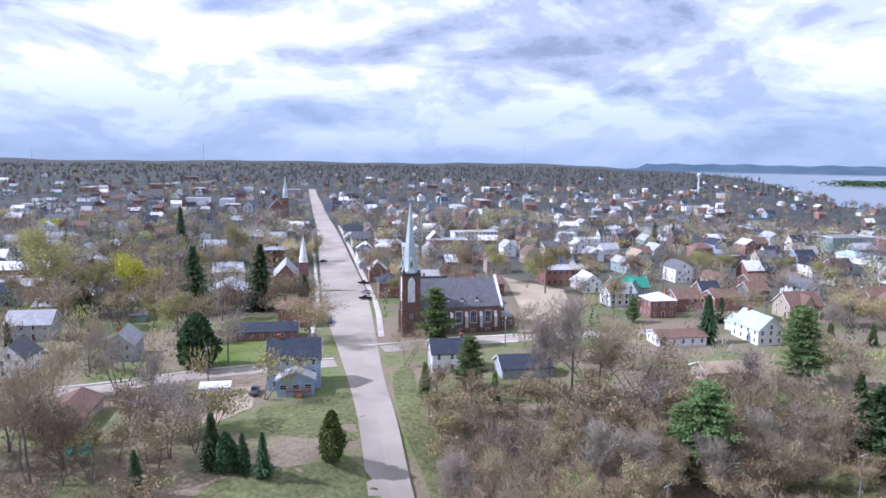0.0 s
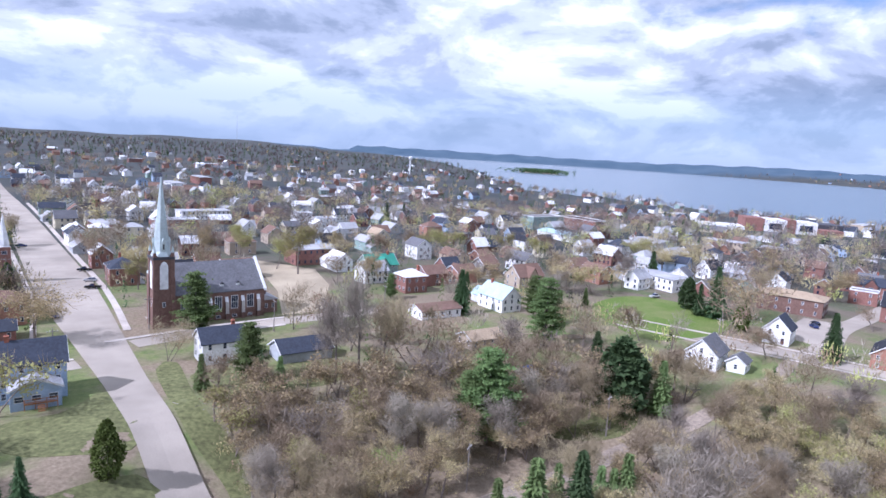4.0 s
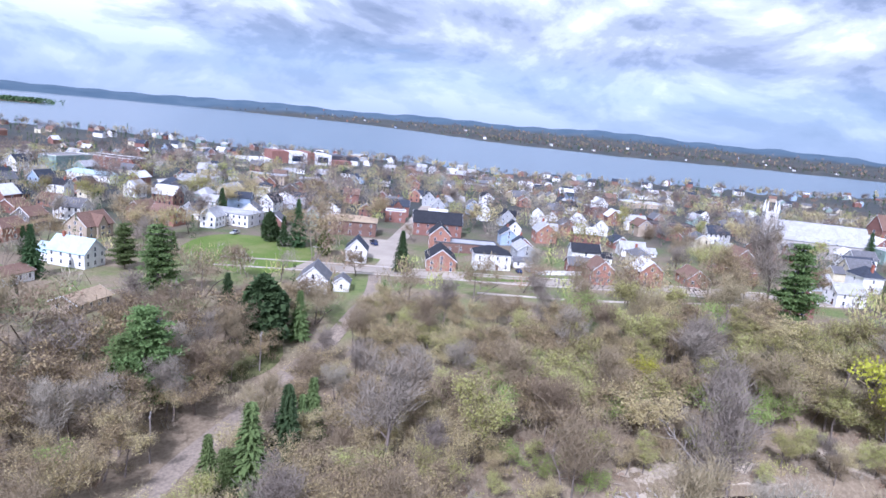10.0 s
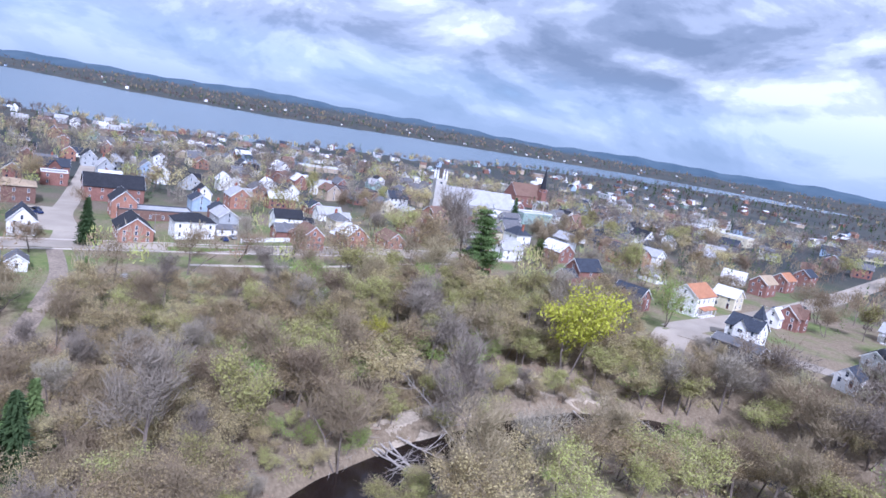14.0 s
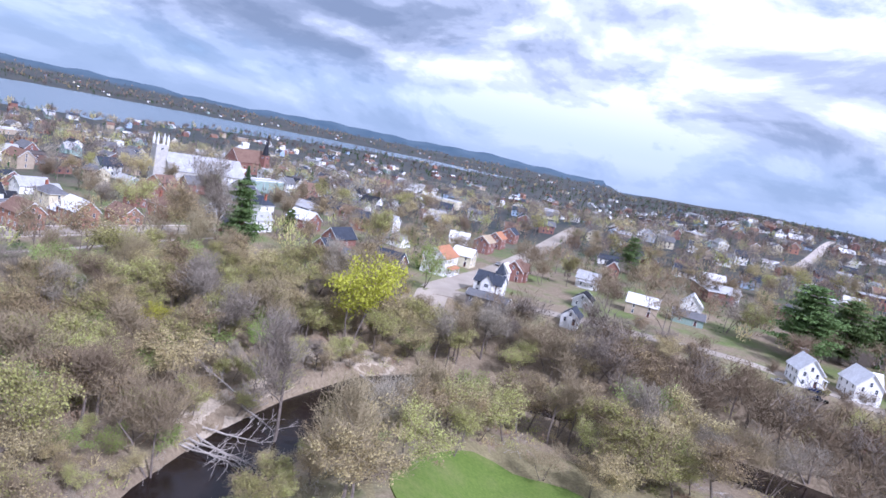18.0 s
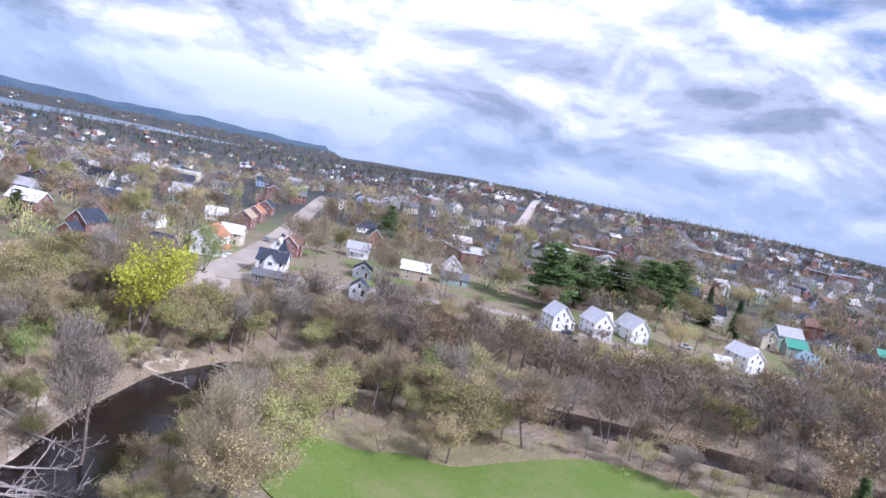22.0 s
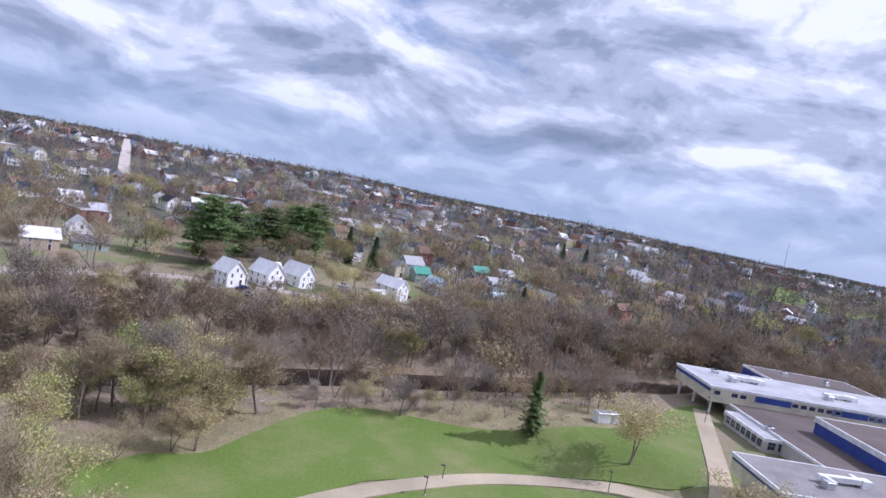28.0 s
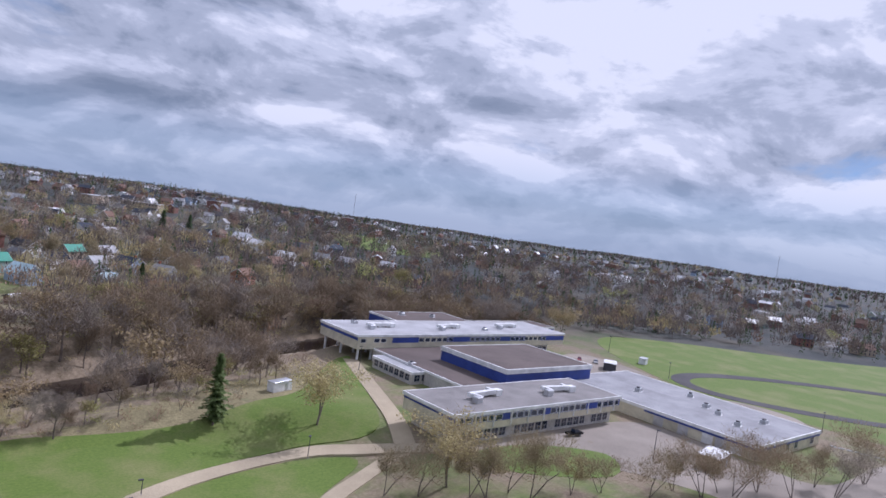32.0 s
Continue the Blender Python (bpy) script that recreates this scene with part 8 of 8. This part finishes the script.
def joined_wood(name, label, items, seed, keep_twigs, grow, category="woods", twigs="bare"):
    """Trees past counting, joined into one mesh; thinner crowns of the same build."""
    rng = np.random.default_rng(seed)
    keys = list(LEAF)
    mats = [M_BARK] + [LEAF[k] for k in keys]
    tris, idx = [], []
    for kind, x, y, h, wide in items:
        arr = [a for a in ARRAYS if a[0] == kind]
        kd, h0, tr, tw, lf = arr[rng.integers(len(arr))]
        a, s = rng.uniform(0, 6.283), h / h0
        rot = np.array([[math.cos(a), -math.sin(a), 0], [math.sin(a), math.cos(a), 0], [0, 0, 1]]) * s * np.array([wide, wide, 1.0])
        z = ground_z(x, y)
        for part, frac, m in ((tr, 1.0, 0), (tw, keep_twigs, 1 + keys.index("grey" if kd == "grey" else twigs)), (lf, keep_twigs, 1 + keys.index(kd))):
            if not len(part):
                continue
            if frac < 1:
                part = part[rng.random(len(part)) < frac]
                c = part.mean(1, keepdims=True)
                part = c + (part - c) * grow
            tris.append(part @ rot.T + (x, y, z))
            idx.append(np.full(len(part), m, np.int32))
    tagged(new(name, tri_mesh(name, np.concatenate(tris), mats, np.concatenate(idx))), label, category, kind="stuff")


rest = []
for x, y in near[400:]:
    k = wood_kind(x, y, wrng)
    rest.append(("bud" if k == "golden" else k.split("_")[0], x, y, TREE_TALL[k] * wrng.uniform(0.75, 1.1) * stature(x, y), wrng.uniform(1.1, 1.45)))
joined_wood("valley_woods", "bare and budding woods along the river valley", rest, 31, 0.22, 1.75)


def town_tree_spots(n, seed, r0, r1):
    rng = np.random.default_rng(seed)
    r, az = np.sqrt(rng.uniform(r0 * r0, r1 * r1, n * 4)), rng.uniform(-48, 268, n * 4)
    x, y = r * np.sin(np.radians(az)), r * np.cos(np.radians(az))
    ok = ~in_open(x, y) & clear_of(x, y, 1.0) & (line_distance(x, y, VALLEY) > 56) & ~before_houses(x, y)
    return list(zip(x[ok], y[ok], az[ok], r[ok]))[:n], rng


# full-grown garden trees among the nearer houses
TOWN_SORTS = ("olive_a", "bud_a", "bare_a", "grey_a", "golden", "bare_b", "olive_b", "bud_b", "red_a", "bare_a")
big_spots, brng = town_tree_spots(900, 14, 150, 390)
for x, y, az, r in big_spots:
    if len(TREES) > 750:
        break
    if before_houses(x, y, 12) or min(math.hypot(x - a, y - b) for a, b in TREES) < 13:
        continue
    k = TOWN_SORTS[int(brng.random() * 10)]
    tree(k, x, y, brng.uniform(9, 14), brng.uniform(1.1, 1.45))

mid, mrng = town_tree_spots(1500, 12, 130, 640)
items = []
for x, y, az, r in mid:
    k = ("bare", "bud", "olive", "grey", "red", "bare", "bare", "bud", "bare", "grey", "grey", "red")[int(mrng.random() * 12)]
    if az > 104 and k in ("bud", "olive") and mrng.random() < 0.65:
        k = "bare"
    items.append((k, x, y, mrng.uniform(7, 14), mrng.uniform(1.1, 1.5)))
nigh = [t for t in items if math.hypot(t[1], t[2]) < 300]
joined_wood("town_trees", "scattered bare and budding trees among the nearer houses", nigh, 32, 0.22, 1.6, "trees")
joined_wood("town_trees", "scattered bare and budding trees among the farther houses", [t for t in items if math.hypot(t[1], t[2]) >= 300], 33, 0.085, 2.1, "trees", "mauve")


def far_woods(name, label, n, seed, r0, r1, per, size, kinds, keep=lambda az, r: az > -99, tallness=(7, 13)):
    """Clumped crowns of far trees, a few ragged leaves each, one material to each sort."""
    rng = np.random.default_rng(seed)
    keys = [k for k, _ in kinds]
    odds = np.cumsum([w for _, w in kinds])
    tris, idx = [], []
    m = n * 8
    r, az = np.sqrt(rng.uniform(r0 * r0, r1 * r1, m)), rng.uniform(-50, 270, m)
    X, Y = r * np.sin(np.radians(az)), r * np.cos(np.radians(az))
    ok = keep(az, r) & ~in_open(X, Y)
    ok[ok] &= clear_of(X[ok], Y[ok], 1.0, r1 < 700)
    if r0 < 400:
        ok[ok] &= ~before_houses(X[ok], Y[ok])
    X, Y = X[ok][:n], Y[ok][:n]
    for x, y, z in zip(X, Y, terrain(X, Y)):
        k = int(np.searchsorted(odds, rng.random() * odds[-1]))
        h = rng.uniform(*tallness)
        tall = keys[k] in ("spruce", "pine")
        u = rng.random(per)
        P = rng.normal(size=(per, 3))
        P /= np.linalg.norm(P, axis=1, keepdims=True)
        P *= np.cbrt(rng.random((per, 1)))
        if tall:
            w = (1 - u) * h * 0.2 + 0.3
            P = np.stack([P[:, 0] * w, P[:, 1] * w, u * h * 1.25], 1)
        else:
            P = P * (h * 0.42, h * 0.42, h * 0.36) + (0, 0, h * 0.6)
        half = 0 if tall else per * 3 // 5
        Q = P + (x, y, z)
        if half:
            D = P[:half] * (1, 1, 0.4) / h + rng.normal(size=(half, 3)) * 0.25 + (0, 0, 0.8)
            D /= np.linalg.norm(D, axis=1, keepdims=True)
            tris.append(slivers(Q[:half], D, rng.uniform(1.2, 2.4, half) * size, rng.uniform(0.3, 0.5, half) * size, rng))
        tris.append(leaves(Q[half:], rng.uniform(0.6, 1.0, per - half) * size * (0.8 if tall else 0.85), rng))
        idx.append(np.full(per, k, np.int32))
    tagged(new(name, tri_mesh(name, np.concatenate(tris), [LEAF[k] for k in keys], np.concatenate(idx))), label, "woods", kind="stuff")


# mauve is the bare sort with its crown shade in the colour
MIXED = (("mauve", 6), ("bare", 2), ("grey", 1), ("bud", 0.8), ("olive", 0.5), ("spruce", 5.0), ("red", 1.0))
far_woods("town_conifers", "dark conifers scattered through the town", 620, 51, 150, 640, 80, 0.9, (("spruce", 3), ("pine", 2)), lambda az, r: az > -99)
far_woods("far_woods", "distant mixed spring woods round the town", 4400, 52, 560, 1300, 36, 1.8, MIXED)
far_woods("horizon_woods", "woods thinning to the horizon", 9500, 53, 1250, 3300, 14, 4.4, (("mauve", 5), ("spruce", 6), ("bud", 0.5)))
far_woods("south_woods", "dense bare woods beyond the school", 900, 54, 190, 420, 60, 1.3, (("mauve", 5), ("bare", 2), ("bud", 0.7), ("red", 1.2), ("spruce", 1.0)),
          lambda az, r: (az > 182) & (az < 262) & ~((az > 222) & (r < 330)))
far_woods("field_woods", "dense dark woods beyond the sports field", 1500, 62, 310, 900, 46, 1.5, (("mauve", 6), ("spruce", 2.5), ("bare", 1.5), ("red", 0.8)), lambda az, r: (az > 204) & (az < 264), (9, 15))
far_woods("slope_woods", "bare woods on the slope behind the white houses", 260, 55, 190, 420, 70, 1.1, (("bare", 4), ("mauve", 3), ("bud", 0.6), ("spruce", 2)), lambda az, r: (az > 150) & (az < 200))
far_woods("garden_trees", "bare and budding trees crowding the gardens of the town", 2500, 57, 170, 640, 72, 0.9, (("bare", 5), ("mauve", 3), ("bud", 1.6), ("grey", 2), ("red", 0.8), ("olive", 1.0), ("spruce", 1.4)), lambda az, r: (az > -48) & (az < 112), (7, 12))
far_woods("west_gardens", "dark conifers and budding trees in the western gardens", 620, 61, 165, 460, 90, 0.85, (("spruce", 3), ("olive", 2), ("mauve", 3), ("bare", 2), ("pine", 1), ("bud", 1)), lambda az, r: (az > -50) & (az < -11), (7, 14))
far_woods("street_woods", "bare and budding trees crowding the southern streets", 1500, 56, 180, 600, 72, 0.9, (("bare", 4), ("mauve", 3), ("bud", 1.6), ("grey", 1), ("red", 1.2), ("olive", 0.7), ("spruce", 1.2)), lambda az, r: (az > 100) & (az < 215), (7, 13))
far_woods("hill_woods", "bare trees and dark conifers on the built-up rise", 1500, 58, 560, 1000, 40, 1.5, (("mauve", 6), ("spruce", 3.2), ("red", 0.8), ("bud", 0.8)), lambda az, r: (az > 125) & (az < 232), (7, 14))
far_woods("lakeside_woods", "belt of bare trees along the near shore", 900, 60, 850, 1900, 26, 2.6, (("bare", 3), ("mauve", 3), ("bud", 1.5), ("grey", 1)), lambda az, r: (az > 24) & (az < 104) & (r > np.interp(az, LAKE_AZ, LAKE_NEAR) - 130))
far_woods("shore_woods", "brown woods and conifers along the far shore", 1500, 59, 2600, 4500, 10, 6.5, (("mauve", 5), ("red", 1), ("spruce", 3), ("bare", 1)), lambda az, r: (az > 40) & (az < 138) & (r > np.interp(az, LAKE_AZ, LAKE_FAR) + 50))


def undergrowth():
    """Low twiggy shrubs that fill the woods' floor, joined."""
    spots_, rng = wood_spots(4.4, wooded, 71, -260, 175, -215, 175)
    keys = ("bare", "grey", "bud", "olive", "red")
    tris, idx = [], []
    P0 = np.array(spots_)
    Z0 = terrain(P0[:, 0], P0[:, 1])
    for (x, y), z in zip(P0, Z0):
        k = int(rng.integers(0, 5) if y < 60 else rng.choice((0, 0, 1, 2, 4)))
        h = rng.uniform(0.9, 2.6)
        n = 34
        az = rng.uniform(0, 6.283, n)
        D = np.stack([np.cos(az) * 0.7, np.sin(az) * 0.7, rng.uniform(0.5, 1.3, n)], 1)
        D /= np.linalg.norm(D, axis=1, keepdims=True)
        P = np.stack([x + rng.normal(0, 0.9, n), y + rng.normal(0, 0.9, n), np.full(n, z - 0.1)], 1)
        tris.append(slivers(P, D, rng.uniform(0.5, 1.0, n) * h, rng.uniform(0.06, 0.16, n), rng))
        idx.append(np.full(n, k, np.int32))
        m = 16
        Q = np.stack([x + rng.normal(0, 1.0, m), y + rng.normal(0, 1.0, m), z + rng.uniform(0.3, 1.0, m) * h], 1)
        tris.append(leaves(Q, rng.uniform(0.2, 0.5, m), rng))
        idx.append(np.full(m, k, np.int32))
    tagged(new("undergrowth", tri_mesh("undergrowth", np.concatenate(tris), [LEAF[k] for k in keys], np.concatenate(idx))), "twiggy spring undergrowth on the woods' floor", "shrubs", kind="stuff")


undergrowth()
house(-600, -925, 60, 80, 20, 14, 0, "brick", "flatdark", "flat", dense=0.4, label="distant long brick block on the hill")
house(-640, -380, 20, 70, 26, 7, 0, "white", "flatlight", "flat", dense=0.3, label="distant long white shed-like building")
